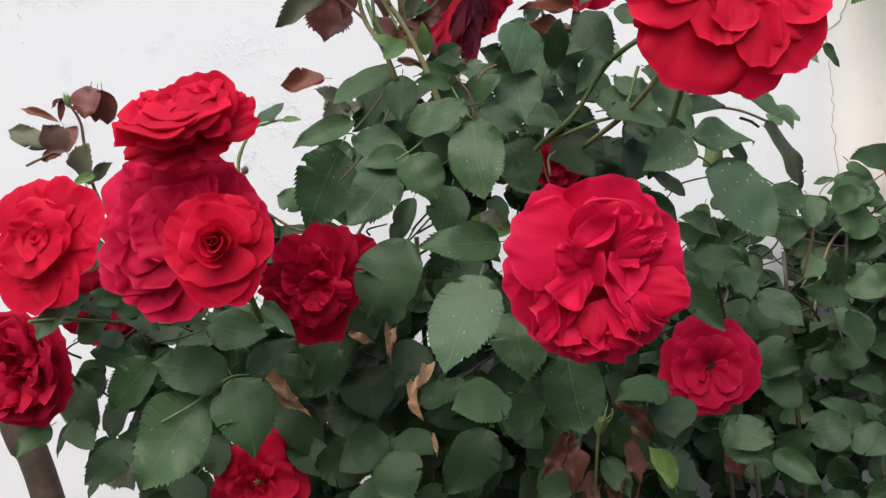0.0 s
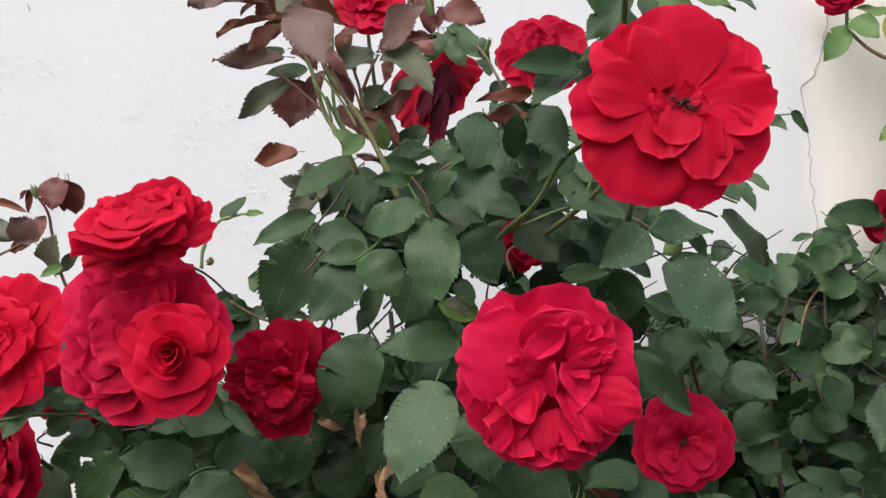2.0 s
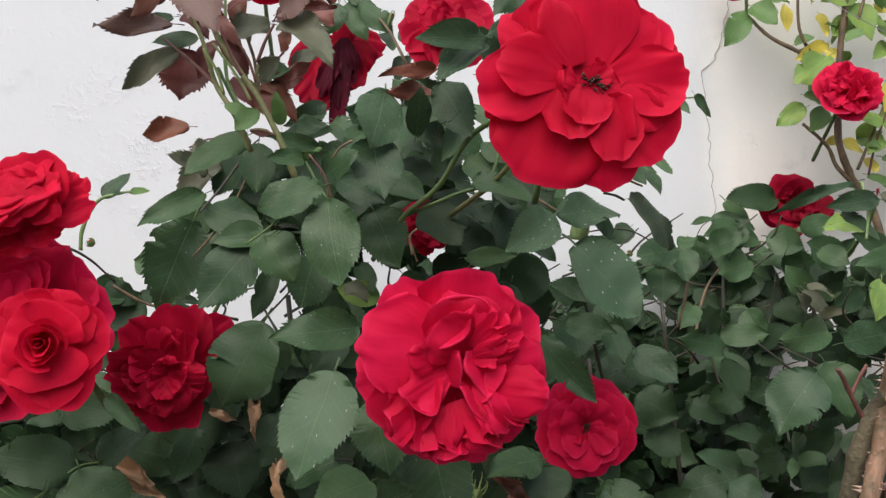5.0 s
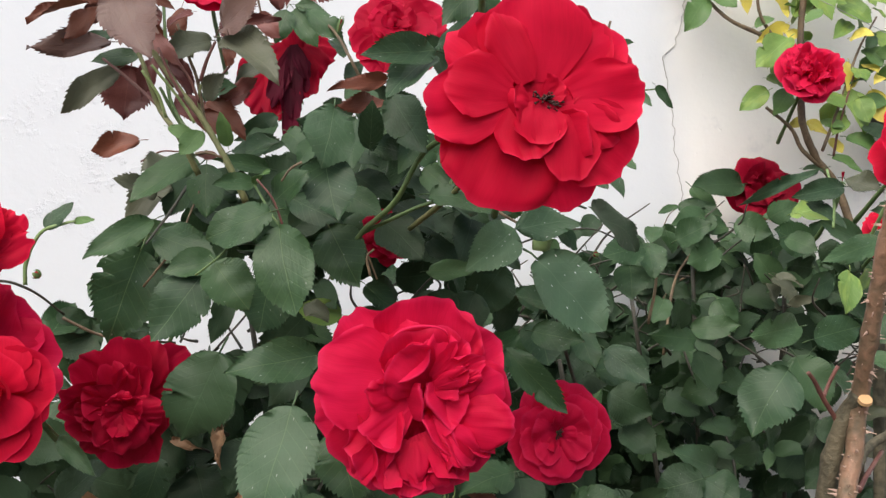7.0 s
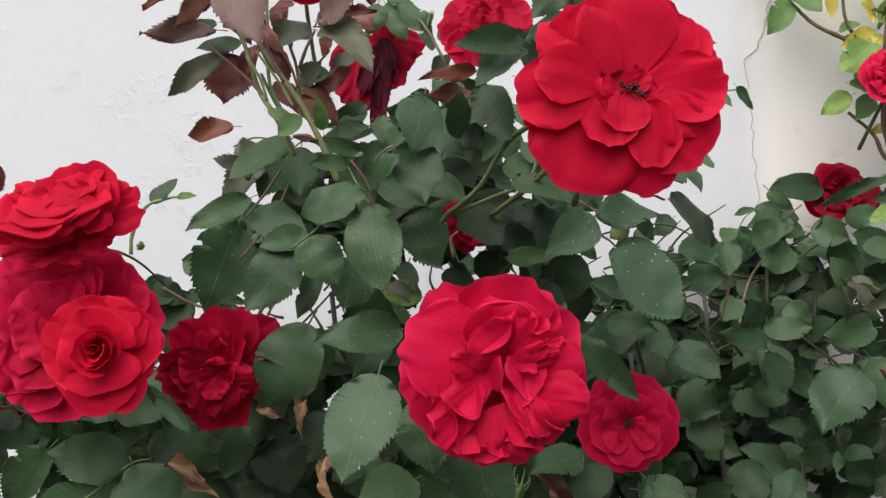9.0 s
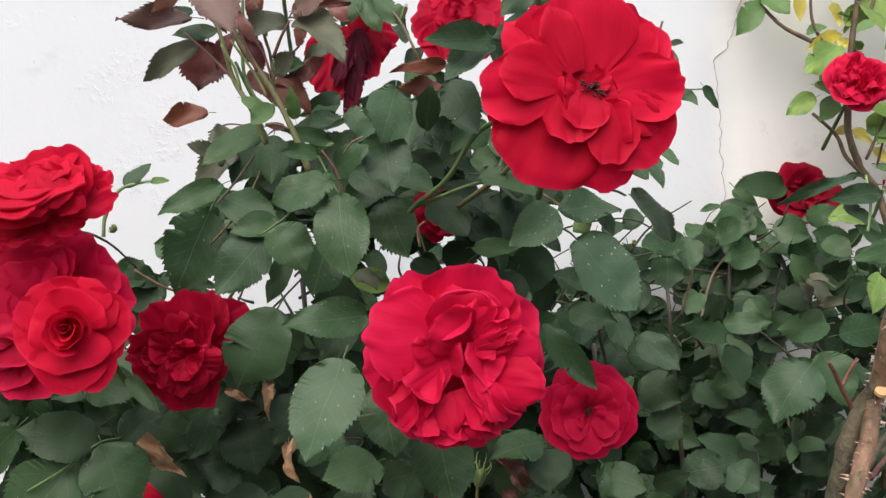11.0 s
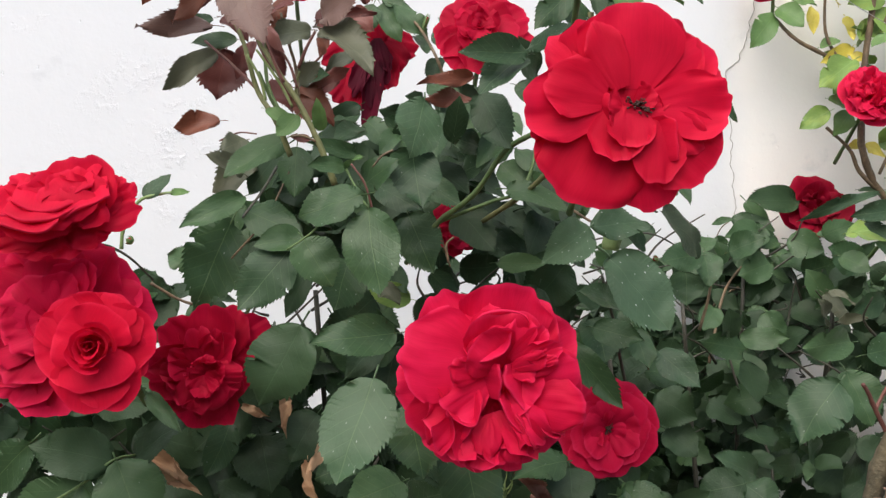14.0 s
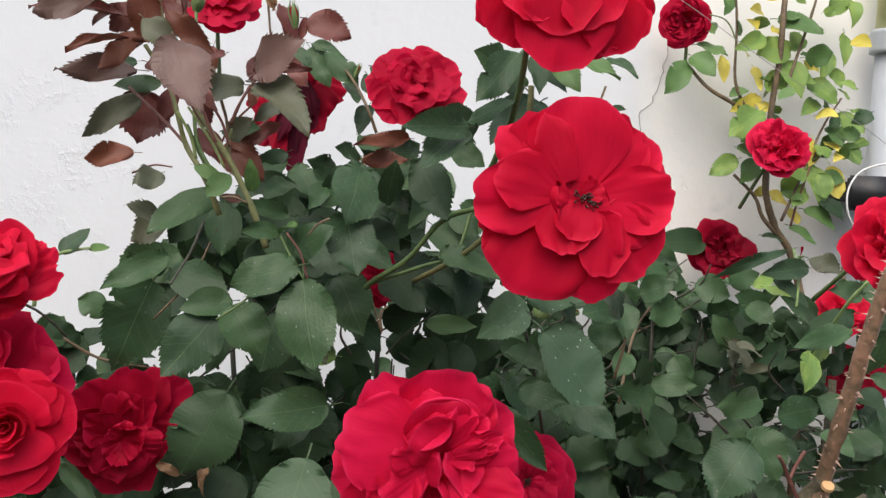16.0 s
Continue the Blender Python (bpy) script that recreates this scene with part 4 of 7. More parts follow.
lobe(crowded, (0.08, 0.07), (-0.45, 0.67), 0.80, -0.10, -0.04, 0.10, 0.00)
lobe(crowded, (0.08, 0.11), (0.25, 0.77), 0.73, -0.08, 0.00, 0.08, 0.10)
lobe(crowded, (0.08, 0.11), (0.55, 0.64), 0.53, -0.06, 0.04, 0.05, 0.20)
lobe(crowded, (0.08, 0.07), (-0.45, 0.17), 0.67, -0.02, 0.06, 0.10, 0.00)
lobe(crowded, (0.08, 0.07), (-0.19, 0.47), 0.67, -0.02, 0.08, 0.10, 0.00)
lobe(crowded, (0.08, 0.04), (-0.35, -0.16), 0.60, 0.00, 0.08, 0.08, 0.00)
lobe(crowded, (0.08, 0.11), (0.41, 0.51), 0.47, 0.00, 0.08, 0.05, 0.30)
heart(crowded, (0.05, 0.05), 0.35, 7)

upward = rose(front, (-0.1290, 0.4630, 1.2425), (0.0, -1, 0.25), 0.0366, SCARLET, 16, "scarlet rose opening upwards, seen from the side", 1.9)
lobe(upward, (0.12, -0.20), (-0.74, 0.43), 0.50, -0.30, -0.40, 0.05, 0.00)
lobe(upward, (0.12, -0.20), (-0.40, 0.52), 0.52, -0.26, -0.36, 0.05, 0.00)
lobe(upward, (0.28, -0.28), (0.30, 0.73), 1.09, -0.22, -0.26, 0.10, 0.00)
lobe(upward, (0.28, -0.28), (-0.06, 0.59), 0.74, -0.24, -0.30, 0.05, 0.00)
lobe(upward, (0.36, -0.20), (0.73, 0.50), 0.61, -0.30, -0.40, 0.05, 0.00)
lobe(upward, (0.36, -0.20), (0.96, 0.42), 0.45, -0.30, -0.38, 0.05, 0.00)
lobe(upward, (0.36, -0.20), (1.06, 0.07), 0.53, -0.26, -0.34, 0.05, 0.00)
lobe(upward, (0.40, -0.20), (0.75, -0.10), 0.48, -0.32, -0.40, 0.05, 0.00)
lobe(upward, (0.20, -0.24), (-1.04, -0.02), 0.48, -0.26, -0.34, 0.05, 0.00)
lobe(upward, (0.20, -0.24), (-0.88, 0.19), 0.58, -0.24, -0.30, 0.05, 0.00)
lobe(upward, (0.04, -0.16), (-0.91, -0.49), 0.55, -0.30, -0.40, 0.05, 0.00)
lobe(upward, (0.00, -0.12), (-0.44, -0.49), 0.73, -0.36, -0.44, 0.05, 0.00)
lobe(upward, (0.28, -0.12), (0.06, -0.46), 0.81, -0.36, -0.44, 0.05, 0.00)
lobe(upward, (0.24, -0.28), (-0.35, 0.35), 0.84, -0.12, -0.14, 0.12, 0.00)
lobe(upward, (0.28, -0.24), (0.08, 0.43), 0.68, -0.06, -0.10, 0.12, 0.00)
lobe(upward, (0.28, -0.24), (0.46, 0.48), 0.74, -0.10, -0.12, 0.12, 0.00)
lobe(upward, (0.24, -0.27), (-0.62, 0.10), 0.68, -0.10, -0.14, 0.10, 0.00)
lobe(upward, (0.28, -0.24), (0.60, 0.16), 0.65, -0.12, -0.16, 0.08, 0.00)
lobe(upward, (0.20, -0.28), (-0.77, -0.15), 0.58, -0.12, -0.16, 0.08, 0.00)
lobe(upward, (0.28, -0.24), (-0.16, 0.20), 0.84, 0.00, 0.00, 0.10, 0.00)
lobe(upward, (0.24, -0.24), (0.24, 0.22), 0.73, 0.02, 0.02, 0.10, 0.00)
lobe(upward, (-0.04, -0.04), (-0.56, -0.65), 0.74, -0.42, -0.52, 0.05, 0.00)
lobe(upward, (0.08, -0.04), (-0.12, -0.65), 0.77, -0.44, -0.54, 0.05, 0.00)
lobe(upward, (0.24, -0.08), (0.30, -0.56), 0.68, -0.42, -0.50, 0.05, 0.00)
fold(upward, 0.08, 0.24, (0.06, 0.36), (-0.19, 0.09), (0.06, 0.00), (0.30, 0.12), (0.54, 0.25))
fold(upward, 0.13, 0.26, (0.02, 0.36), (-0.51, 0.04), (-0.24, -0.10), (0.08, -0.11), (0.36, 0.04))
fold(upward, 0.18, 0.30, (0.02, 0.34), (-0.56, -0.15), (-0.28, -0.26), (0.08, -0.22), (0.38, -0.05))
fold(upward, 0.15, 0.30, (0.10, 0.32), (-0.85, -0.02), (-0.70, -0.16), (-0.48, -0.19))
fold(upward, 0.22, 0.34, (0.00, 0.34), (-0.85, -0.22), (-0.44, -0.35), (-0.04, -0.41), (0.14, -0.27))
fold(upward, 0.10, 0.30, (0.22, 0.10), (-0.93, -0.12), (-0.87, -0.33), (-0.88, -0.49))
fold(upward, 0.14, 0.26, (-0.12, 0.30), (0.14, -0.22), (0.36, -0.10), (0.60, 0.01), (0.78, 0.10))

deep = rose(front, (-0.0709, 0.5266, 1.1442), (0.05, -1, -0.1), 0.0362, DEEP, 17, "deep red rose with tightly crumpled petals", 1.7, 1.5)
lobe(deep, (0.05, 0.00), (0.19, 1.06), 0.76, -0.20, -0.20, 0.08, 0.00)
lobe(deep, (0.05, 0.00), (-0.15, 0.83), 0.65, -0.20, -0.24, 0.08, 0.00)
lobe(deep, (0.05, 0.00), (-0.61, 0.77), 0.78, -0.20, -0.24, 0.08, 0.00)
lobe(deep, (0.05, 0.00), (0.99, 0.62), 0.88, -0.24, -0.36, 0.05, 0.00)
lobe(deep, (0.05, 0.00), (0.57, 0.90), 0.74, -0.22, -0.28, 0.06, 0.00)
lobe(deep, (0.05, -0.03), (0.78, 0.00), 0.74, -0.20, -0.30, 0.05, 0.00)
lobe(deep, (0.05, -0.09), (0.69, -0.46), 0.74, -0.22, -0.30, 0.05, 0.00)
lobe(deep, (0.05, 0.00), (-0.93, 0.12), 0.69, -0.18, -0.22, 0.05, 0.20)
lobe(deep, (0.05, -0.05), (-0.98, -0.28), 0.69, -0.20, -0.26, 0.05, 0.20)
lobe(deep, (0.05, -0.09), (-0.68, -0.68), 0.69, -0.18, -0.24, 0.05, 0.00)
lobe(deep, (0.05, -0.12), (-0.26, -1.06), 0.89, -0.18, -0.24, 0.05, 0.00)
lobe(deep, (0.05, -0.12), (0.22, -1.06), 0.74, -0.18, -0.24, 0.05, 0.00)
lobe(deep, (0.05, -0.12), (0.48, -0.65), 0.69, -0.16, -0.22, 0.05, 0.00)
lobe(deep, (0.05, 0.00), (-0.06, 0.73), 0.54, -0.08, -0.04, 0.10, 0.10)
lobe(deep, (0.05, 0.00), (0.46, 0.58), 0.44, -0.08, -0.06, 0.06, 0.40)
lobe(deep, (0.05, 0.00), (0.25, 0.69), 0.41, -0.10, -0.06, 0.06, 0.40)
lobe(deep, (0.05, 0.00), (-0.49, 0.32), 0.56, -0.06, -0.06, 0.05, 0.40)
lobe(deep, (0.05, -0.05), (-0.68, 0.00), 0.48, -0.04, -0.06, 0.05, 0.40)
lobe(deep, (0.05, -0.09), (-0.54, -0.37), 0.52, -0.06, -0.06, 0.05, 0.30)
lobe(deep, (0.05, -0.12), (-0.26, -0.60), 0.65, -0.05, 0.00, 0.10, 0.00)
lobe(deep, (0.05, -0.12), (0.25, -0.60), 0.61, -0.02, 0.02, 0.10, 0.00)
lobe(deep, (0.05, -0.06), (0.67, -0.06), 0.44, -0.02, 0.02, 0.06, -0.20)
lobe(deep, (0.05, -0.06), (0.57, -0.32), 0.43, -0.04, 0.00, 0.05, 0.30)
lobe(deep, (0.05, -0.05), (0.13, 0.28), 0.43, 0.00, 0.06, 0.04, 0.40)
lobe(deep, (0.05, -0.06), (-0.24, -0.14), 0.41, 0.00, 0.10, 0.04, 0.40)
lobe(deep, (0.05, -0.06), (-0.15, 0.12), 0.37, 0.00, 0.08, 0.04, 0.40)
lobe(deep, (0.05, -0.06), (0.37, 0.12), 0.39, 0.00, 0.08, 0.04, 0.40)
lobe(deep, (0.05, -0.09), (0.20, -0.31), 0.41, 0.02, 0.10, 0.04, 0.40)
lobe(deep, (0.05, -0.09), (-0.06, -0.37), 0.37, 0.02, 0.10, 0.04, 0.40)
lobe(deep, (0.05, -0.06), (0.31, -0.12), 0.33, 0.04, 0.12, 0.04, 0.40)

outer = rose(front, (-0.2403, 0.5425, 1.1723), (-0.2, -1, 0.15), 0.0392, SCARLET, 18, "loose scarlet rose with wavy petals", 1.3)
lobe(outer, (-0.15, 0.05), (-0.20, 1.09), 1.12, -0.20, -0.24, 0.05, 0.00)
lobe(outer, (-0.15, 0.05), (0.36, 0.99), 0.92, -0.20, -0.24, 0.05, 0.00)
lobe(outer, (-0.05, 0.05), (0.87, 0.64), 1.02, -0.20, -0.28, 0.05, 0.00)
lobe(outer, (-0.05, 0.00), (0.82, -0.26), 0.92, -0.20, -0.30, 0.05, 0.00)
lobe(outer, (-0.10, -0.05), (0.31, -1.05), 0.92, -0.20, -0.26, 0.05, 0.00)
lobe(outer, (-0.20, -0.05), (-0.36, -1.17), 1.12, -0.20, -0.26, 0.05, 0.00)
lobe(outer, (-0.26, 0.00), (-0.85, -0.56), 1.12, -0.20, -0.26, 0.05, 0.00)
lobe(outer, (-0.26, 0.05), (-0.91, 0.26), 1.22, -0.20, -0.26, 0.05, 0.00)
lobe(outer, (-0.26, 0.05), (-0.77, 0.82), 1.02, -0.20, -0.24, 0.05, 0.00)
lobe(outer, (-0.15, 0.05), (0.05, 0.64), 0.92, -0.08, -0.02, 0.10, 0.00)
lobe(outer, (-0.10, 0.05), (0.44, 0.31), 0.86, -0.08, -0.04, 0.10, 0.00)
lobe(outer, (-0.20, 0.05), (-0.46, 0.31), 0.92, -0.08, -0.02, 0.10, 0.00)
lobe(outer, (-0.13, 0.00), (0.20, -0.38), 0.86, -0.06, 0.00, 0.10, 0.00)
lobe(outer, (-0.20, -0.03), (-0.31, -0.61), 0.92, -0.06, 0.00, 0.10, 0.00)
lobe(outer, (-0.15, 0.05), (-0.13, 0.31), 0.71, 0.00, 0.06, 0.06, 0.20)
lobe(outer, (-0.15, 0.03), (0.05, -0.15), 0.65, 0.00, 0.06, 0.06, 0.20)
lobe(outer, (-0.17, 0.01), (-0.36, -0.15), 0.65, 0.00, 0.06, 0.06, 0.20)
heart(outer, (-0.12, 0.04), 0.30, 6)

topmost = rose(front, (0.1028, 0.6300, 1.3505), (0.0, -0.95, 0.3), 0.0335, DEEP, 22, "double crimson rose at the top of the bush", 1.4)
lobe(topmost, (-0.14, 0.13), (-1.05, 0.05), 0.78, -0.20, -0.26, 0.05, 0.00)
lobe(topmost, (-0.14, 0.13), (-0.81, 0.56), 0.78, -0.20, -0.26, 0.05, 0.00)
lobe(topmost, (-0.11, 0.19), (-0.14, 0.87), 1.01, -0.20, -0.24, 0.05, 0.00)
lobe(topmost, (-0.02, 0.19), (0.53, 0.80), 0.94, -0.20, -0.26, 0.05, 0.00)
lobe(topmost, (0.04, 0.13), (0.95, 0.42), 0.82, -0.20, -0.26, 0.05, 0.00)
lobe(topmost, (0.04, 0.07), (1.02, -0.19), 0.82, -0.20, -0.28, 0.05, 0.00)
lobe(topmost, (-0.02, 0.01), (0.62, -0.66), 0.94, -0.20, -0.28, 0.05, 0.00)
lobe(topmost, (-0.08, 0.01), (-0.18, -0.87), 0.82, -0.18, -0.24, 0.05, 0.00)
lobe(topmost, (-0.14, 0.05), (-0.67, -0.73), 0.78, -0.18, -0.24, 0.05, 0.00)
lobe(topmost, (-0.18, 0.07), (-0.95, -0.38), 0.71, -0.18, -0.24, 0.05, 0.00)
lobe(topmost, (-0.14, 0.13), (-0.53, 0.45), 0.66, -0.08, -0.04, 0.10, 0.00)
lobe(topmost, (-0.11, 0.16), (0.09, 0.56), 0.71, -0.08, -0.04, 0.10, 0.00)
lobe(topmost, (-0.02, 0.13), (0.60, 0.28), 0.82, -0.08, -0.04, 0.10, 0.00)
lobe(topmost, (-0.02, 0.07), (0.65, -0.16), 0.78, -0.08, -0.04, 0.10, 0.00)
lobe(topmost, (-0.08, 0.05), (0.15, -0.52), 0.73, -0.06, -0.02, 0.10, 0.00)
lobe(topmost, (-0.13, 0.07), (-0.44, -0.38), 0.64, -0.06, -0.02, 0.10, 0.00)
lobe(topmost, (-0.15, 0.12), (-0.58, 0.05), 0.59, -0.04, 0.00, 0.10, 0.00)
lobe(topmost, (-0.11, 0.12), (-0.29, 0.31), 0.47, 0.00, 0.08, 0.05, 0.30)
lobe(topmost, (-0.11, 0.12), (0.09, 0.28), 0.52, 0.00, 0.08, 0.05, 0.30)
lobe(topmost, (-0.08, 0.07), (0.27, -0.05), 0.59, 0.00, 0.08, 0.05, 0.20)
lobe(topmost, (-0.11, 0.07), (-0.18, -0.26), 0.52, 0.00, 0.08, 0.05, 0.30)
heart(topmost, (-0.1, 0.12), 0.30, 6)

faded = rose(front, (0.0270, 0.7000, 1.3280), (0.0, -1, 0.1), 0.0390, WILTED, 25, "wilted rose with drooping maroon petals", 1.8)
lobe(faded, (0.07, 0.63), (-0.90, 0.10), 0.73, -0.15, -0.10, 0.12, 0.00)
lobe(faded, (0.07, 0.63), (-0.73, -0.57), 0.80, -0.10, -0.05, 0.12, 0.00)
lobe(faded, (0.07, 0.60), (-0.40, -0.70), 0.73, -0.05, 0.00, 0.10, 0.00)
lobe(faded, (0.10, 0.67), (0.87, 0.43), 0.60, -0.15, -0.15, 0.12, 0.00)
lobe(faded, (0.10, 0.63), (0.60, 0.07), 0.67, -0.10, -0.08, 0.12, 0.00)
lobe(faded, (0.10, 0.61), (0.33, -0.33), 0.60, -0.05, 0.00, 0.10, 0.00)
lobe(faded, (0.10, 0.50), (0.07, 0.99), 0.40, -0.10, -0.05, 0.05, 0.00)
lobe(faded, (0.10, 0.53), (0.40, 0.83), 0.47, -0.16, -0.20, 0.05, 0.00)
lobe(faded, (0.09, 0.67), (0.17, -0.33), 0.37, 0.02, 0.10, 0.05, 0.30, material=SHRIVELLED)
lobe(faded, (0.07, 0.63), (-0.10, -1.13), 0.40, 0.00, 0.06, 0.08, 0.30, material=SHRIVELLED)
lobe(faded, (0.07, 0.60), (0.00, -0.73), 0.36, 0.06, 0.12, 0.05, 0.40, material=SHRIVELLED)
lobe(faded, (0.06, 0.60), (-0.40, -0.47), 0.40, 0.02, 0.08, 0.08, 0.30, material=SHRIVELLED)
lobe(faded, (0.10, 0.65), (0.30, 0.00), 0.27, 0.06, 0.12, 0.05, 0.40, material=SHRIVELLED)

bloom(front, (0.193, 0.630, 1.0735), (0.0, -1, 0.12), 0.0355, "open_face", CRIMSON, 13, 11, 15, STAMEN, "round flat rose with short crimson petals", 0.85, spin=75)
bloom(front, (-0.287, 0.588, 1.080), (-0.25, -1, -0.1), 0.0420, "quartered", DEEP, 19, 11, 13, None, "deep red rose hanging low among the leaves")
bloom(front, (-0.128, 0.615, 0.996), (0.05, -1, 0.55), 0.0350, "loose", SCARLET, 20, 10, 13, STAMEN_TAN, "open scarlet rose with tan stamens", 0.7)
# the dark petals carry this rose's shade in their colour
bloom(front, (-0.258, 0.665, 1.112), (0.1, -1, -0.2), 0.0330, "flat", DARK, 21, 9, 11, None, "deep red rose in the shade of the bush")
upper = rose(front, (0.1436, 0.4302, 1.3668), (0.0, -1, -0.05), 0.0380, SCARLET, 23, "large scarlet rose seen from below its calyx", 1.0, 1.0, False)
lobe(upper, (0.00, 0.30), (0.00, 1.19), 2.24, -0.25, -0.35, 0.05, 0.00)
lobe(upper, (-0.37, 0.22), (-0.93, 0.67), 1.34, -0.20, -0.25, 0.05, 0.00)
lobe(upper, (0.31, 0.22), (0.90, 0.67), 1.34, -0.20, -0.25, 0.05, 0.00)
lobe(upper, (-0.66, 0.30), (-1.07, 0.07), 0.97, -0.20, -0.28, 0.05, 0.00)
lobe(upper, (0.53, 0.30), (1.04, -0.07), 0.82, -0.22, -0.30, 0.03, 0.20)
lobe(upper, (-0.59, 0.37), (-0.83, -0.28), 0.97, -0.12, -0.16, 0.06, 0.00)
lobe(upper, (-0.29, 0.37), (-0.44, -0.31), 0.82, -0.10, -0.14, 0.06, 0.00)
lobe(upper, (0.34, 0.45), (0.64, -0.36), 0.90, -0.10, -0.14, 0.05, 0.15)
lobe(upper, (-0.14, 0.60), (-0.05, -0.57), 1.27, -0.02, -0.04, 0.12, -0.05)
lobe(upper, (0.23, 0.60), (0.27, -0.45), 0.82, -0.06, -0.08, 0.08, -0.05)
lobe(upper, (-0.48, 0.60), (-0.66, 0.00), 0.82, 0.00, 0.04, 0.06, -0.10)
lobe(upper, (0.08, 0.60), (0.38, 0.00), 0.90, 0.02, 0.06, 0.06, 0.10)
lobe(upper, (-0.22, 0.67), (-0.14, -0.15), 0.97, 0.06, 0.10, 0.06, 0.10)
cane(front, "G", 0.0017, 0.0019, (0.128, 0.450, 1.361), (0.129, 0.462, 1.342), (0.131, 0.490, 1.320), (0.129, 0.530, 1.291))
# a crimson rose in DEEP: its shade is put into the petal colour
bloom(front, (-0.036, 0.800, 1.430), (0.1, -0.75, 0.6), 0.0335, "flat", DEEP, 24, 9, 11, None, "crimson rose among young red leaves")
bloom(front, (0.087, 0.650, 1.217), (0.2, -1, 0.2), 0.0200, "flat", DEEP, 26, 8, 9, None, "small deep red rose hidden in the leaves")
bloom(climb, (0.504, 0.860, 1.330), (-0.1, -0.8, 0.52), 0.0320, "ruffled", CRIMSON, 27, 10, 11, None, "small ruffled crimson rose")
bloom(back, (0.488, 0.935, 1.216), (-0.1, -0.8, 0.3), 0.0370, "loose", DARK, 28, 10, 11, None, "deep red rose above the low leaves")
bloom(climb, (0.433, 0.945, 1.455), (-0.5, -0.9, -0.1), 0.0285, "quartered", DEEP, 29, 10, 11, None, "small crimson rose with crumpled petals")
bloom(cane_bush, (0.447, 0.600, 1.253), (-0.2, -1, 0.2), 0.0360, "loose", SCARLET, 30, 10, 13, None, "scarlet rose behind the thorny cane")
bloom(cane_bush, (0.518, 0.760, 1.182), (-0.2, -0.8, 0.5), 0.0250, "flat", SCARLET, 31, 9, 11, None, "scarlet rose half hidden by leaves")
# dark petal colour stands in for the shade here too
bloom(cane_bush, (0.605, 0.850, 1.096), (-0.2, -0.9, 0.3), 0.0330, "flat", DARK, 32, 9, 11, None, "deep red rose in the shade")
bloom(climb, (0.497, 0.80, 1.227), (-0.1, -0.4, 1), 0.0110, "bud", DEEP, 33, 7, 9, None, "small red bud beginning to open")

# stems
cane(front, "P", 0.0018, 0.0013, (0.006, 0.520, 1.250), (-0.001, 0.520, 1.269), (-0.013, 0.525, 1.294), (-0.026, 0.530, 1.314), (-0.038, 0.535, 1.335), (-0.050, 0.540, 1.365), (-0.055, 0.540, 1.388), (-0.058, 0.540, 1.421))
cane(front, "P", 0.0017, 0.0012, (-0.020, 0.540, 1.266), (-0.028, 0.540, 1.286), (-0.039, 0.550, 1.303), (-0.044, 0.550, 1.320), (-0.050, 0.555, 1.338), (-0.063, 0.560, 1.359))
cane(front, "G", 0.0011, 0.0009, (-0.022, 0.550, 1.284), (-0.035, 0.560, 1.310), (-0.036, 0.570, 1.348), (-0.038, 0.590, 1.385))
cane(front, "R", 0.001, 0.0008, (-0.015, 0.540, 1.316), (-0.010, 0.540, 1.328), (-0.005, 0.540, 1.337))
cane(front, "R", 0.0008, 0.0007, (-0.105, 0.810, 1.280), (-0.088, 0.810, 1.287), (-0.073, 0.810, 1.286))
cane(front, "R", 0.001, 0.0008, (-0.039, 0.550, 1.304), (-0.057, 0.570, 1.321), (-0.076, 0.590, 1.337))
cane(front, "W", 0.001, 0.0008, (-0.015, 0.545, 1.294), (-0.017, 0.545, 1.317), (-0.021, 0.545, 1.332), (-0.025, 0.545, 1.348))
cane(front, "R", 0.0011, 0.0009, (-0.029, 0.540, 1.314), (-0.036, 0.540, 1.327), (-0.041, 0.540, 1.341))
cane(front, "P", 0.0009, 0.0008, (-0.026, 0.535, 1.312), (-0.030, 0.535, 1.322), (-0.034, 0.535, 1.335))
cane(front, "G", 0.0011, 0.0009, (-0.026, 0.560, 1.287), (-0.033, 0.560, 1.300), (-0.040, 0.560, 1.316))
cane(front, "P", 0.0009, 0.0007, (-0.014, 0.535, 1.294), (-0.016, 0.535, 1.304), (-0.014, 0.535, 1.314))
cane(front, "W", 0.001, 0.0008, (-0.285, 0.620, 1.220), (-0.272, 0.620, 1.226), (-0.261, 0.620, 1.231))
cane(front, "R", 0.0007, 0.0006, (-0.248, 0.620, 1.259), (-0.248, 0.620, 1.266), (-0.244, 0.620, 1.272), (-0.237, 0.620, 1.274))
cane(front, "K", 0.0008, 0.0007, (-0.017, 0.520, 1.293), (-0.023, 0.520, 1.305), (-0.031, 0.520, 1.317), (-0.036, 0.520, 1.324))
cane(front, "R", 0.0009, 0.0007, (-0.021, 0.515, 1.306), (-0.026, 0.515, 1.317), (-0.031, 0.515, 1.332))
cane(front, "K", 0.0009, 0.0007, (-0.032, 0.525, 1.297), (-0.035, 0.525, 1.309), (-0.042, 0.525, 1.322))
cane(front, "R", 0.0008, 0.0006, (-0.015, 0.530, 1.304), (-0.019, 0.530, 1.317), (-0.026, 0.530, 1.328), (-0.033, 0.530, 1.339))
cane(front, "W", 0.00106, 0.00079, (-0.023, 0.750, 1.450), (-0.010, 0.750, 1.440), (0.001, 0.750, 1.423), (0.005, 0.750, 1.393), (0.011, 0.750, 1.352))
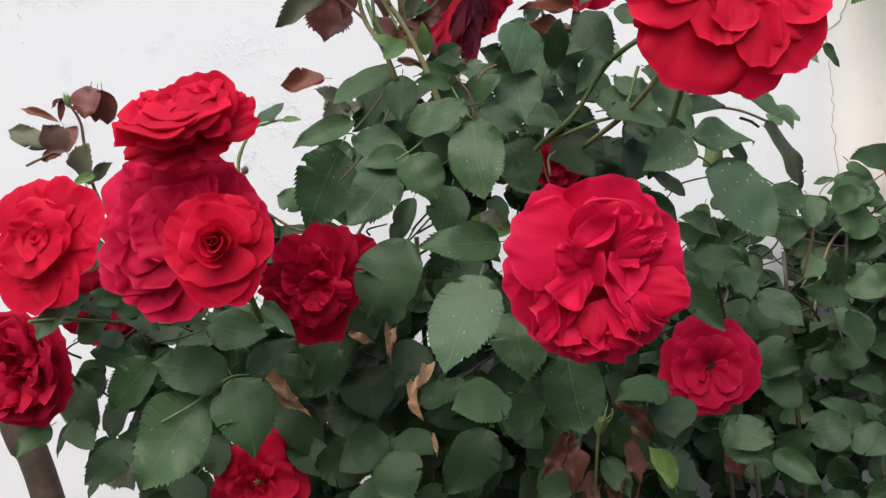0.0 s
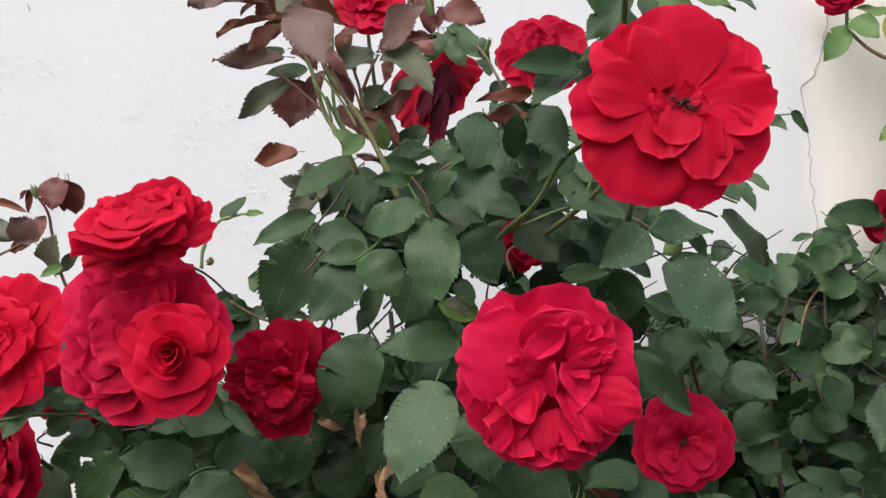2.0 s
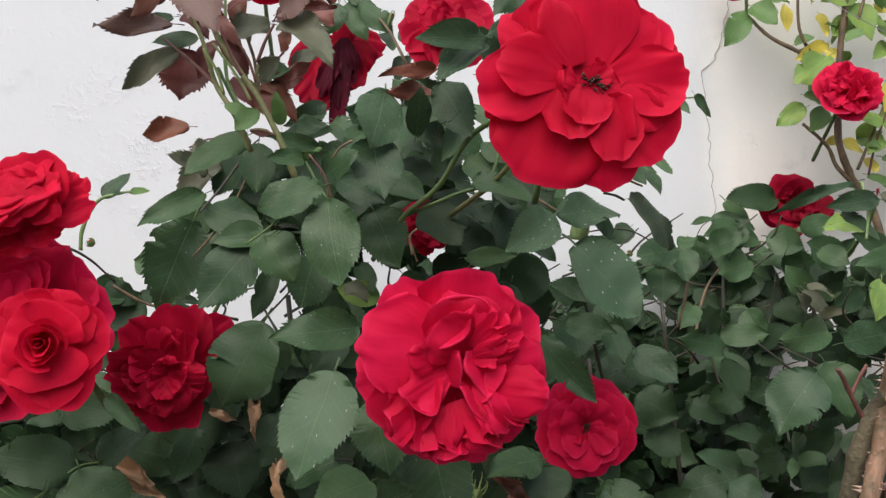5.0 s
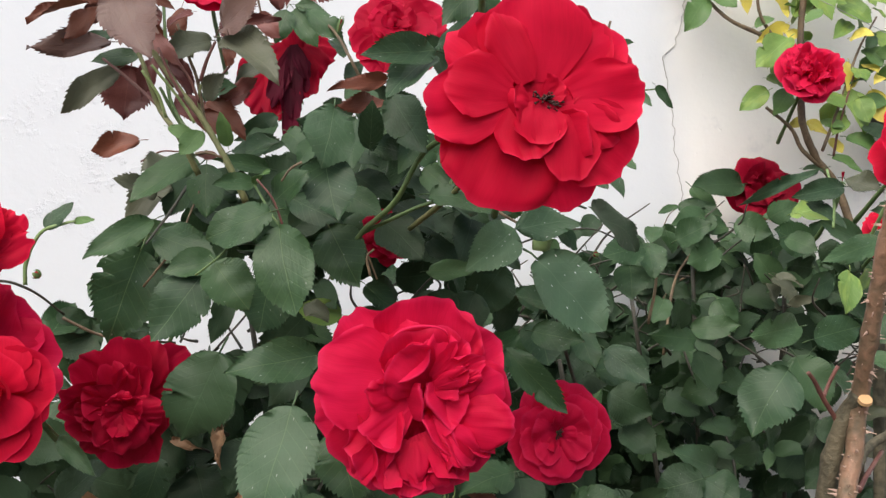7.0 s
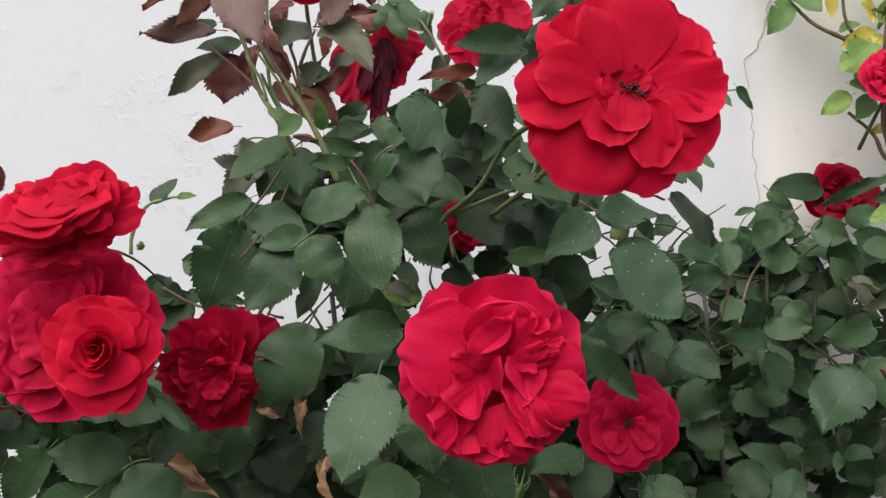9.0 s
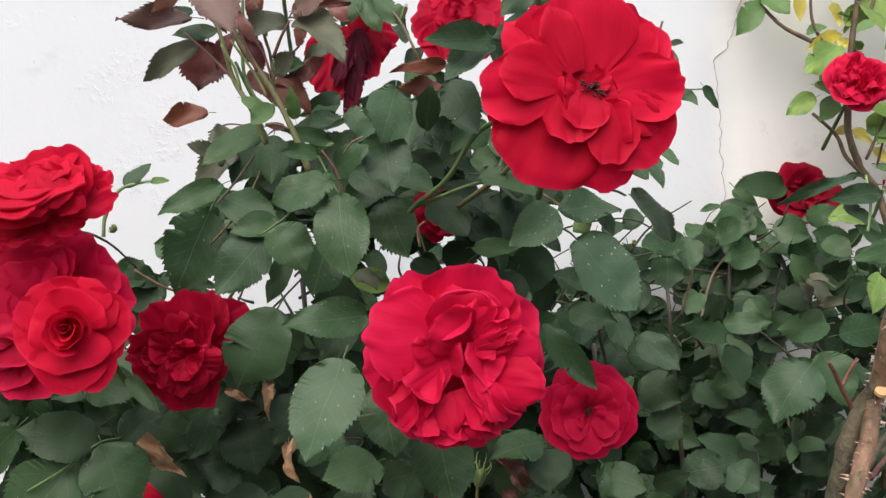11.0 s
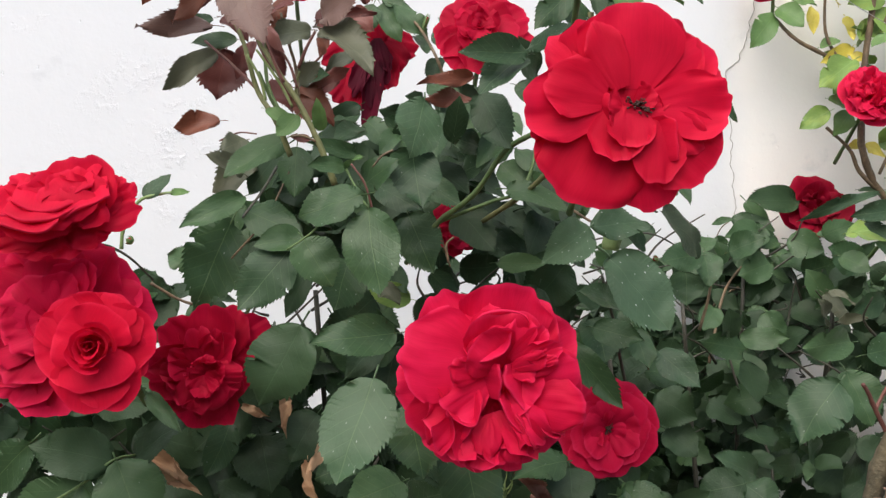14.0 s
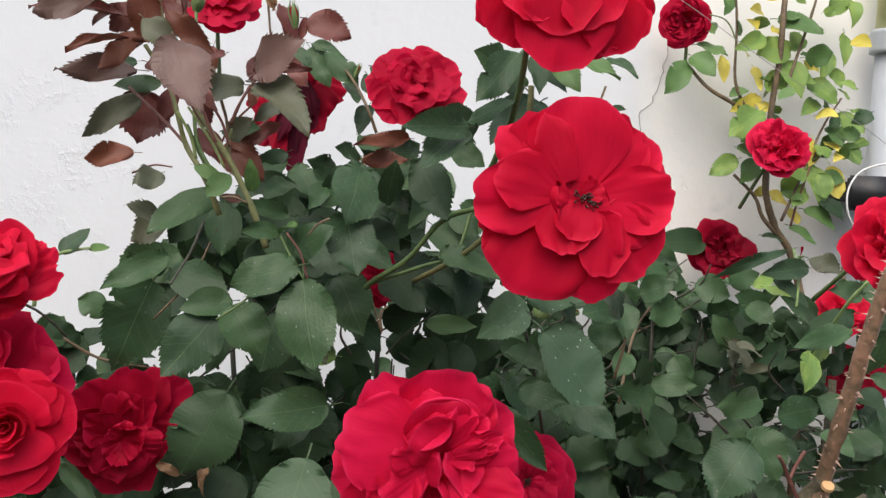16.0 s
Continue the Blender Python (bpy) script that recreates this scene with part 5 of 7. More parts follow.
cane(front, "W", 0.00106, 0.00092, (0.075, 0.620, 1.317), (0.068, 0.620, 1.334), (0.060, 0.650, 1.354), (0.050, 0.660, 1.366))
cane(front, "W", 0.00106, 0.00079, (0.278, 0.750, 1.366), (0.273, 0.750, 1.350), (0.270, 0.750, 1.328), (0.269, 0.750, 1.287))
cane(front, "P", 0.00172, 0.00158, (0.145, 0.500, 1.343), (0.144, 0.500, 1.322), (0.139, 0.500, 1.283), (0.122, 0.530, 1.251), (0.095, 0.570, 1.226))
cane(front, "G", 0.00073, 0.00066, (0.269, 0.750, 1.319), (0.296, 0.750, 1.311), (0.318, 0.750, 1.311))
cane(front, "G", 0.00158, 0.00145, (0.047, 0.570, 1.200), (0.066, 0.550, 1.227), (0.085, 0.530, 1.244), (0.099, 0.500, 1.269), (0.112, 0.460, 1.279))
cane(front, "G", 0.00119, 0.00106, (0.066, 0.550, 1.227), (0.095, 0.540, 1.239), (0.115, 0.540, 1.247), (0.126, 0.550, 1.274))
cane(front, "G", 0.00132, 0.00106, (-0.056, 0.600, 1.164), (-0.045, 0.600, 1.183), (-0.039, 0.600, 1.194))
cane(front, "W", 0.00092, 0.00079, (-0.111, 0.580, 1.188), (-0.093, 0.580, 1.177), (-0.075, 0.580, 1.172), (-0.052, 0.600, 1.164))
cane(front, "R", 0.0013, 0.0009, (-0.194, 0.570, 1.149), (-0.212, 0.600, 1.167), (-0.225, 0.610, 1.187), (-0.237, 0.620, 1.201), (-0.242, 0.620, 1.221), (-0.244, 0.620, 1.236), (-0.246, 0.620, 1.250), (-0.253, 0.620, 1.262))
cane(front, "G", 0.00119, 0.00106, (-0.245, 0.530, 1.124), (-0.236, 0.560, 1.121), (-0.215, 0.580, 1.116), (-0.177, 0.600, 1.111))
cane(front, "G", 0.00092, 0.00073, (-0.173, 0.550, 1.056), (-0.150, 0.555, 1.069), (-0.132, 0.560, 1.082), (-0.121, 0.570, 1.082))
cane(front, "W", 0.00066, 0.00059, (-0.055, 0.540, 1.207), (-0.035, 0.540, 1.230), (-0.022, 0.550, 1.257))
cane(front, "P", 0.00119, 0.00106, (0.106, 0.600, 0.982), (0.107, 0.595, 1.012), (0.108, 0.590, 1.040))
cane(front, "R", 0.00099, 0.00079, (0.134, 0.600, 0.982), (0.136, 0.590, 1.006))
cane(front, "G", 0.00066, 0.00059, (0.013, 0.500, 1.259), (0.021, 0.490, 1.244), (0.025, 0.480, 1.239))
cane(front, "W", 0.00066, 0.00053, (0.066, 0.550, 1.224), (0.070, 0.550, 1.210), (0.073, 0.550, 1.200))
cane(front, "W", 0.00086, 0.00073, (0.138, 0.520, 1.237), (0.148, 0.510, 1.230), (0.151, 0.510, 1.229))
cane(front, "D", 0.00073, 0.00059, (0.170, 0.680, 1.197), (0.194, 0.680, 1.205), (0.232, 0.680, 1.209), (0.260, 0.690, 1.197), (0.277, 0.700, 1.190))
cane(front, "W", 0.00106, 0.00079, (0.155, 0.600, 1.246), (0.180, 0.600, 1.252), (0.202, 0.600, 1.250), (0.224, 0.600, 1.241))
cane(climb, "W", 0.0040, 0.0027, (0.572, 0.880, 1.102), (0.550, 0.900, 1.207), (0.527, 0.900, 1.242), (0.513, 0.900, 1.280), (0.518, 0.910, 1.319), (0.524, 0.920, 1.366), (0.529, 0.920, 1.414), (0.530, 0.920, 1.455), (0.536, 0.930, 1.503), (0.537, 0.930, 1.550))
cane(climb, "W", 0.0026, 0.0015, (0.542, 0.900, 1.225), (0.513, 0.900, 1.251), (0.501, 0.900, 1.274), (0.476, 0.900, 1.296))
cane(climb, "W", 0.0026, 0.0016, (0.511, 0.920, 1.353), (0.489, 0.930, 1.369), (0.455, 0.930, 1.386), (0.434, 0.940, 1.411))
cane(climb, "W", 0.0017, 0.0011, (0.501, 0.930, 1.365), (0.486, 0.930, 1.394), (0.484, 0.930, 1.440), (0.481, 0.930, 1.475), (0.472, 0.930, 1.521))
cane(climb, "K", 0.00092, 0.00066, (0.488, 0.930, 1.426), (0.478, 0.940, 1.456), (0.455, 0.940, 1.463))
cane(climb, "W", 0.0017, 0.0010, (0.533, 0.900, 1.250), (0.567, 0.920, 1.304), (0.590, 0.930, 1.348), (0.617, 0.940, 1.383))
cane(climb, "W", 0.0017, 0.0012, (0.540, 0.920, 1.393), (0.562, 0.930, 1.448), (0.572, 0.930, 1.484), (0.582, 0.940, 1.522))
cane(climb, "R", 0.0013, 0.0009, (0.550, 0.910, 1.244), (0.557, 0.910, 1.274), (0.579, 0.920, 1.323))
THORNY = ((0.297, 0.461, 1.046), (0.306, 0.466, 1.077), (0.314, 0.471, 1.098), (0.319, 0.473, 1.127), (0.317, 0.460, 1.159), (0.316, 0.447, 1.195), (0.316, 0.438, 1.220), (0.320, 0.428, 1.257), (0.336, 0.420, 1.297), (0.350, 0.414, 1.342))
cane(cane_bush, "C", 0.0052, 0.0034, *THORNY)
cane(cane_bush, "A", 0.0054, 0.005, (0.299, 0.483, 1.036), (0.304, 0.483, 1.071), (0.310, 0.481, 1.102), (0.316, 0.477, 1.120), (0.319, 0.471, 1.129))
cane(cane_bush, "R", 0.00145, 0.00106, (0.311, 0.481, 1.112), (0.302, 0.479, 1.127), (0.296, 0.476, 1.137), (0.291, 0.473, 1.143))
cane(cane_bush, "R", 0.00119, 0.00099, (0.302, 0.479, 1.127), (0.307, 0.481, 1.135), (0.312, 0.481, 1.143))
cane(cane_bush, "A", 0.003, 0.0022, (0.324, 0.491, 1.076), (0.344, 0.511, 1.084), (0.364, 0.521, 1.089), (0.396, 0.541, 1.091))
cane(cane_bush, "R", 0.00145, 0.00119, (0.322, 0.481, 1.073), (0.333, 0.491, 1.078), (0.360, 0.521, 1.079))
cane(cane_bush, "L", 0.00132, 0.00119, (0.400, 0.600, 1.191), (0.400, 0.580, 1.215), (0.406, 0.570, 1.230))
cane(cane_bush, "L", 0.00119, 0.00099, (0.410, 0.660, 1.198), (0.422, 0.680, 1.218), (0.428, 0.700, 1.239))
cane(back, "W", 0.00145, 0.00119, (0.341, 0.840, 1.073), (0.364, 0.870, 1.132), (0.392, 0.900, 1.155), (0.417, 0.920, 1.169))
cane(back, "W", 0.00132, 0.00099, (0.288, 0.720, 1.127), (0.296, 0.720, 1.163), (0.290, 0.720, 1.191))
cane(back, "D", 0.00132, 0.00106, (0.369, 0.750, 0.952), (0.376, 0.780, 1.002), (0.354, 0.800, 1.059), (0.346, 0.820, 1.108))
cane(back, "W", 0.00119, 0.00092, (0.409, 0.900, 1.143), (0.374, 0.900, 1.127), (0.344, 0.880, 1.098))
cane(back, "W", 0.00066, 0.00053, (0.377, 0.940, 1.169), (0.386, 0.940, 1.192), (0.398, 0.940, 1.202))
cane(back, "D", 0.00145, 0.00106, (0.235, 0.700, 1.044), (0.215, 0.680, 1.104), (0.203, 0.660, 1.142), (0.188, 0.640, 1.182))
cane(front, "D", 0.00086, 0.00066, (-0.138, 0.550, 1.216), (-0.128, 0.555, 1.213), (-0.117, 0.560, 1.205), (-0.107, 0.570, 1.191))
cane(front, "R", 0.00079, 0.00059, (-0.005, 0.600, 1.330), (-0.018, 0.600, 1.316), (-0.024, 0.600, 1.303))
cane(front, "D", 0.00092, 0.00059, (-0.030, 0.560, 1.260), (-0.034, 0.520, 1.247), (-0.041, 0.490, 1.234))
cane(front, "R", 0.00059, 0.00053, (0.027, 0.478, 1.238), (0.023, 0.478, 1.252), (0.016, 0.480, 1.262))
cane(front, "G", 0.00059, 0.00053, (0.001, 0.490, 1.233), (-0.005, 0.485, 1.226), (-0.018, 0.485, 1.217))
cane(front, "W", 0.00073, 0.00059, (0.068, 0.500, 1.208), (0.067, 0.500, 1.218), (0.071, 0.500, 1.222))
cane(front, "W", 0.00086, 0.00066, (-0.018, 0.520, 1.277), (-0.011, 0.520, 1.277), (-0.004, 0.520, 1.274))
cane(front, "W", 0.00066, 0.00053, (0.038, 0.490, 1.269), (0.032, 0.490, 1.266), (0.027, 0.490, 1.260))
cane(front, "L", 0.0012, 0.0007, (-0.120, 0.550, 1.212), (-0.118, 0.550, 1.225), (-0.109, 0.550, 1.240), (-0.097, 0.550, 1.244), (-0.090, 0.550, 1.245))
cane(front, "L", 0.00561, 0.00528, (0.167, 0.525, 1.231), (0.166, 0.525, 1.224), (0.164, 0.525, 1.212))

# leaves, spray by spray
leaf(front, G, (-0.025, 0.569, 1.277), (-0.061, 0.551, 1.256), 0.0221)
leaf(front, O, (-0.051, 0.631, 1.261), (-0.075, 0.609, 1.248), 0.0193)
leaf(front, G, (-0.018, 0.559, 1.272), (-0.020, 0.541, 1.245), 0.0207)
leaf(front, L, (0.013, 0.511, 1.260), (0.019, 0.489, 1.267), 0.0097)
leaf(front, G, (0.013, 0.509, 1.260), (-0.004, 0.491, 1.263), 0.0103)
leaf(front, G, (0.022, 0.477, 1.246), (-0.012, 0.483, 1.235), 0.0227)
leaf(front, G, (0.025, 0.478, 1.239), (0.028, 0.458, 1.197), 0.0307)
leaf(front, G, (0.020, 0.506, 1.249), (0.039, 0.494, 1.264), 0.0188)
leaf(front, B, (0.049, 0.516, 1.270), (0.051, 0.494, 1.240), 0.0291)
leaf(front, B, (0.056, 0.521, 1.297), (0.048, 0.499, 1.266), 0.0285)
leaf(front, B, (0.029, 0.551, 1.249), (0.054, 0.529, 1.235), 0.0180)
leaf(front, G, (-0.047, 0.541, 1.243), (-0.080, 0.519, 1.227), 0.0154)
leaf(front, G, (-0.047, 0.546, 1.235), (-0.013, 0.524, 1.222), 0.0227)
leaf(front, G, (-0.012, 0.526, 1.220), (-0.038, 0.514, 1.218), 0.0174)
leaf(front, G, (-0.057, 0.555, 1.227), (-0.078, 0.535, 1.180), 0.0380)
leaf(front, B, (-0.020, 0.521, 1.213), (-0.047, 0.509, 1.181), 0.0297)
leaf(front, G, (-0.011, 0.506, 1.221), (0.003, 0.494, 1.197), 0.0258)
leaf(front, G, (0.012, 0.571, 1.203), (0.003, 0.549, 1.176), 0.0306)
leaf(front, G, (0.039, 0.481, 1.173), (-0.003, 0.459, 1.173), 0.0223)
leaf(front, G, (0.048, 0.561, 1.231), (0.062, 0.539, 1.200), 0.0300)
leaf(front, D, (-0.015, 0.609, 1.195), (-0.030, 0.591, 1.164), 0.0146)
leaf(front, D, (-0.086, 0.611, 1.177), (-0.060, 0.589, 1.175), 0.0066)
leaf(front, B, (0.027, 0.440, 1.158), (0.011, 0.410, 1.118), 0.0361, (0.05, -1.0, 0.22))
leaf(front, D, (-0.013, 0.510, 1.173), (-0.037, 0.500, 1.129), 0.0392)
leaf(front, D, (0.029, 0.511, 1.162), (0.014, 0.489, 1.150), 0.0182)
leaf(front, G, (0.046, 0.481, 1.134), (0.050, 0.459, 1.102), 0.0314)
# low leaves: D carries their shade in the colour
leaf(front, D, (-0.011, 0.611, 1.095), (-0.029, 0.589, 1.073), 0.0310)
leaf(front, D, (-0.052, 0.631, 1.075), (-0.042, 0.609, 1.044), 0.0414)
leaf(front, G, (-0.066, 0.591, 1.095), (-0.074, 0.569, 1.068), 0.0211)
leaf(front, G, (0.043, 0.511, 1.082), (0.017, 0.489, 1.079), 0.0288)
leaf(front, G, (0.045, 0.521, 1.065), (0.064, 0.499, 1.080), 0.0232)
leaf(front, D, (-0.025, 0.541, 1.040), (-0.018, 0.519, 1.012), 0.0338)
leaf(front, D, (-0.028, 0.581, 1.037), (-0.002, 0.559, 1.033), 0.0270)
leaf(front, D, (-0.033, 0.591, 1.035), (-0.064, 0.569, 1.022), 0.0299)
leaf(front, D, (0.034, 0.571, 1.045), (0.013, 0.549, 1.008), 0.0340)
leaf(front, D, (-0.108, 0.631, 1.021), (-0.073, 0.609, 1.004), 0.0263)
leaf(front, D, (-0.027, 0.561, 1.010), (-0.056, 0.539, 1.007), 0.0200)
leaf(front, D, (-0.132, 0.561, 1.081), (-0.176, 0.549, 1.099), 0.0320)
leaf(front, G, (-0.179, 0.557, 1.095), (-0.214, 0.563, 1.062), 0.0272)
leaf(front, G, (-0.150, 0.560, 1.068), (-0.190, 0.540, 1.019), 0.0501)
leaf(front, G, (-0.130, 0.560, 1.082), (-0.108, 0.540, 1.041), 0.0417)
leaf(front, D, (-0.123, 0.571, 1.080), (-0.090, 0.549, 1.108), 0.0231)
leaf(front, G, (-0.143, 0.531, 1.138), (-0.148, 0.509, 1.124), 0.0237)
leaf(front, G, (-0.096, 0.501, 1.138), (-0.074, 0.479, 1.124), 0.0095)
leaf(front, G, (-0.236, 0.561, 1.130), (-0.246, 0.539, 1.113), 0.0184)
leaf(front, G, (-0.272, 0.611, 1.038), (-0.288, 0.589, 1.025), 0.0200)
leaf(front, G, (-0.267, 0.631, 1.034), (-0.241, 0.609, 1.023), 0.0207)
leaf(front, D, (-0.207, 0.591, 1.033), (-0.230, 0.569, 1.009), 0.0246)
leaf(front, O, (-0.226, 0.611, 1.018), (-0.209, 0.589, 1.000), 0.0291)
leaf(front, G, (-0.276, 0.651, 1.029), (-0.277, 0.629, 1.010), 0.0070)
leaf(front, D, (-0.217, 0.641, 1.080), (-0.243, 0.619, 1.092), 0.0229)
leaf(front, D, (-0.282, 0.671, 1.059), (-0.259, 0.649, 1.015), 0.0280)
leaf(front, D, (-0.240, 0.661, 1.046), (-0.243, 0.639, 1.022), 0.0197)
leaf(front, D, (-0.166, 0.641, 1.104), (-0.121, 0.619, 1.100), 0.0306)
leaf(front, D, (-0.122, 0.641, 1.072), (-0.082, 0.619, 1.065), 0.0306)
leaf(front, D, (-0.118, 0.641, 1.047), (-0.082, 0.619, 1.021), 0.0344)
leaf(front, D, (-0.169, 0.631, 1.025), (-0.151, 0.609, 1.004), 0.0263)
leaf(front, D, (-0.187, 0.611, 1.003), (-0.159, 0.589, 0.988), 0.0219)
leaf(front, D, (-0.183, 0.611, 0.987), (-0.203, 0.589, 0.989), 0.0146)
leaf(front, D, (-0.215, 0.581, 1.124), (-0.225, 0.559, 1.128), 0.0138)
leaf(front, D, (-0.212, 0.591, 1.128), (-0.179, 0.569, 1.113), 0.0211)
leaf(front, B, (-0.232, 0.611, 1.169), (-0.240, 0.589, 1.147), 0.0200)
leaf(front, B, (-0.099, 0.571, 1.160), (-0.057, 0.549, 1.176), 0.0119)
leaf(front, R, (-0.238, 0.620, 1.274), (-0.241, 0.610, 1.253), 0.0203)
leaf(front, M, (-0.237, 0.630, 1.273), (-0.238, 0.630, 1.250), 0.0130)
leaf(front, M, (-0.230, 0.620, 1.272), (-0.231, 0.630, 1.248), 0.0173)
leaf(front, P, (-0.257, 0.620, 1.230), (-0.267, 0.610, 1.248), 0.0203)
leaf(front, R, (-0.264, 0.630, 1.230), (-0.254, 0.630, 1.248), 0.0184)
leaf(front, O, (-0.244, 0.620, 1.208), (-0.236, 0.600, 1.231), 0.0226)
leaf(front, L, (-0.233, 0.610, 1.213), (-0.245, 0.600, 1.207), 0.0074)
leaf(front, G, (0.076, 0.495, 1.109), (0.082, 0.475, 1.068), 0.0353)
leaf(front, G, (0.149, 0.571, 1.071), (0.114, 0.549, 1.073), 0.0245)
leaf(front, D, (0.180, 0.691, 1.032), (0.176, 0.669, 0.999), 0.0310)
leaf(front, G, (0.090, 0.611, 1.007), (0.069, 0.589, 0.990), 0.0255)
leaf(front, G, (0.116, 0.611, 1.013), (0.128, 0.589, 0.993), 0.0182)
leaf(front, D, (0.159, 0.631, 1.012), (0.180, 0.609, 0.991), 0.0263)
leaf(front, Y, (0.088, 0.601, 1.032), (0.073, 0.579, 1.009), 0.0143)
leaf(front, Y, (0.090, 0.601, 1.030), (0.088, 0.579, 0.998), 0.0136)
leaf(front, Y, (0.137, 0.601, 1.034), (0.129, 0.579, 1.059), 0.0150)
leaf(front, Y, (0.128, 0.601, 1.026), (0.137, 0.579, 1.009), 0.0161)
leaf(front, Y, (0.109, 0.611, 0.997), (0.099, 0.589, 0.987), 0.0164)
leaf(front, Y, (0.123, 0.611, 0.998), (0.117, 0.589, 0.987), 0.0146)
leaf(front, Y, (0.209, 0.631, 1.012), (0.205, 0.609, 0.999), 0.0151)
leaf(front, T, (-0.120, 0.596, 1.074), (-0.090, 0.574, 1.065), 0.0107)
leaf(front, T, (-0.105, 0.596, 1.066), (-0.093, 0.574, 1.057), 0.0135)
leaf(front, T, (-0.002, 0.561, 1.090), (-0.011, 0.539, 1.081), 0.0073)
leaf(front, T, (-0.014, 0.556, 1.080), (-0.012, 0.544, 1.060), 0.0080)
leaf(front, T, (-0.030, 0.611, 1.106), (-0.033, 0.589, 1.088), 0.0073)
leaf(front, T, (-0.002, 0.561, 1.043), (0.001, 0.539, 1.041), 0.0033)
leaf(front, L, (0.149, 0.601, 1.023), (0.157, 0.579, 1.006), 0.0136)
leaf(front, G, (0.200, 0.611, 1.040), (0.222, 0.589, 1.016), 0.0328)
leaf(front, G, (0.230, 0.611, 1.016), (0.256, 0.589, 1.003), 0.0182)
leaf(front, G, (0.137, 0.551, 1.264), (0.153, 0.529, 1.241), 0.0197)
leaf(front, G, (0.105, 0.541, 1.247), (0.138, 0.519, 1.242), 0.0193)
leaf(front, G, (0.130, 0.551, 1.274), (0.138, 0.529, 1.262), 0.0115)
leaf(front, G, (0.196, 0.571, 1.263), (0.212, 0.549, 1.244), 0.0187)
leaf(front, G, (0.223, 0.591, 1.252), (0.226, 0.569, 1.237), 0.0106)
leaf(front, D, (0.079, 0.581, 1.232), (0.102, 0.559, 1.210), 0.0277)
leaf(front, D, (0.113, 0.611, 1.232), (0.131, 0.589, 1.214), 0.0219)
leaf(front, G, (0.056, 0.561, 1.252), (0.078, 0.539, 1.238), 0.0167)
leaf(front, B, (0.074, 0.551, 1.274), (0.077, 0.529, 1.299), 0.0148)
leaf(front, G, (0.104, 0.571, 1.200), (0.131, 0.549, 1.202), 0.0119)
leaf(front, G, (0.166, 0.571, 1.158), (0.191, 0.549, 1.153), 0.0187)
leaf(front, G, (0.146, 0.560, 1.151), (0.180, 0.545, 1.113), 0.0182)
leaf(front, D, (0.138, 0.591, 1.234), (0.124, 0.569, 1.204), 0.0211)
leaf(front, D, (0.147, 0.611, 1.210), (0.164, 0.589, 1.195), 0.0146)
leaf(front, D, (0.154, 0.581, 1.250), (0.179, 0.559, 1.252), 0.0173)
leaf(front, R, (-0.077, 0.550, 1.398), (-0.126, 0.550, 1.406), 0.0087)
leaf(front, P, (-0.076, 0.540, 1.400), (-0.111, 0.520, 1.402), 0.0151)
leaf(front, R, (-0.073, 0.560, 1.374), (-0.126, 0.560, 1.381), 0.0102)
leaf(front, P, (-0.066, 0.550, 1.387), (-0.111, 0.520, 1.376), 0.0194)
leaf(front, R, (-0.069, 0.570, 1.396), (-0.093, 0.570, 1.397), 0.0104)
leaf(front, U, (-0.056, 0.540, 1.362), (-0.100, 0.530, 1.357), 0.0105)
leaf(front, U, (-0.067, 0.560, 1.362), (-0.088, 0.550, 1.344), 0.0122)
leaf(front, P, (-0.039, 0.480, 1.354), (-0.030, 0.450, 1.322), 0.0268)
leaf(front, O, (-0.056, 0.500, 1.366), (-0.040, 0.490, 1.350), 0.0146)
leaf(front, P, (-0.073, 0.600, 1.348), (-0.115, 0.580, 1.346), 0.0160)
leaf(front, B, (-0.074, 0.610, 1.354), (-0.094, 0.600, 1.349), 0.0096)
leaf(front, G, (-0.061, 0.620, 1.342), (-0.088, 0.610, 1.339), 0.0128)
leaf(front, O, (-0.070, 0.600, 1.332), (-0.101, 0.580, 1.310), 0.0160)
leaf(front, M, (-0.071, 0.640, 1.337), (-0.078, 0.630, 1.305), 0.0342)
leaf(front, M, (-0.043, 0.500, 1.420), (-0.035, 0.470, 1.369), 0.0194)
leaf(front, P, (-0.031, 0.550, 1.430), (-0.029, 0.540, 1.393), 0.0187)
leaf(front, P, (-0.042, 0.600, 1.388), (-0.057, 0.590, 1.390), 0.0066)
leaf(front, O, (-0.082, 0.811, 1.281), (-0.100, 0.789, 1.273), 0.0210)
leaf(front, U, (-0.062, 0.530, 1.385), (-0.056, 0.530, 1.357), 0.0180)
leaf(front, U, (-0.049, 0.530, 1.375), (-0.025, 0.520, 1.353), 0.0116)
leaf(front, M, (-0.051, 0.550, 1.381), (-0.036, 0.540, 1.369), 0.0100)
leaf(front, R, (-0.039, 0.530, 1.343), (-0.020, 0.520, 1.323), 0.0084)
leaf(front, O, (-0.008, 0.550, 1.339), (-0.031, 0.530, 1.334), 0.0167)
leaf(front, P, (-0.003, 0.550, 1.345), (0.023, 0.530, 1.362), 0.0247)
leaf(front, O, (-0.002, 0.550, 1.340), (0.030, 0.520, 1.322), 0.0240)
leaf(front, M, (-0.002, 0.560, 1.347), (0.030, 0.560, 1.352), 0.0061)
leaf(front, M, (0.032, 0.720, 1.401), (0.063, 0.710, 1.389), 0.0236)
leaf(front, M, (0.023, 0.720, 1.382), (0.013, 0.720, 1.412), 0.0149)
leaf(front, M, (0.031, 0.720, 1.402), (0.027, 0.720, 1.383), 0.0070)
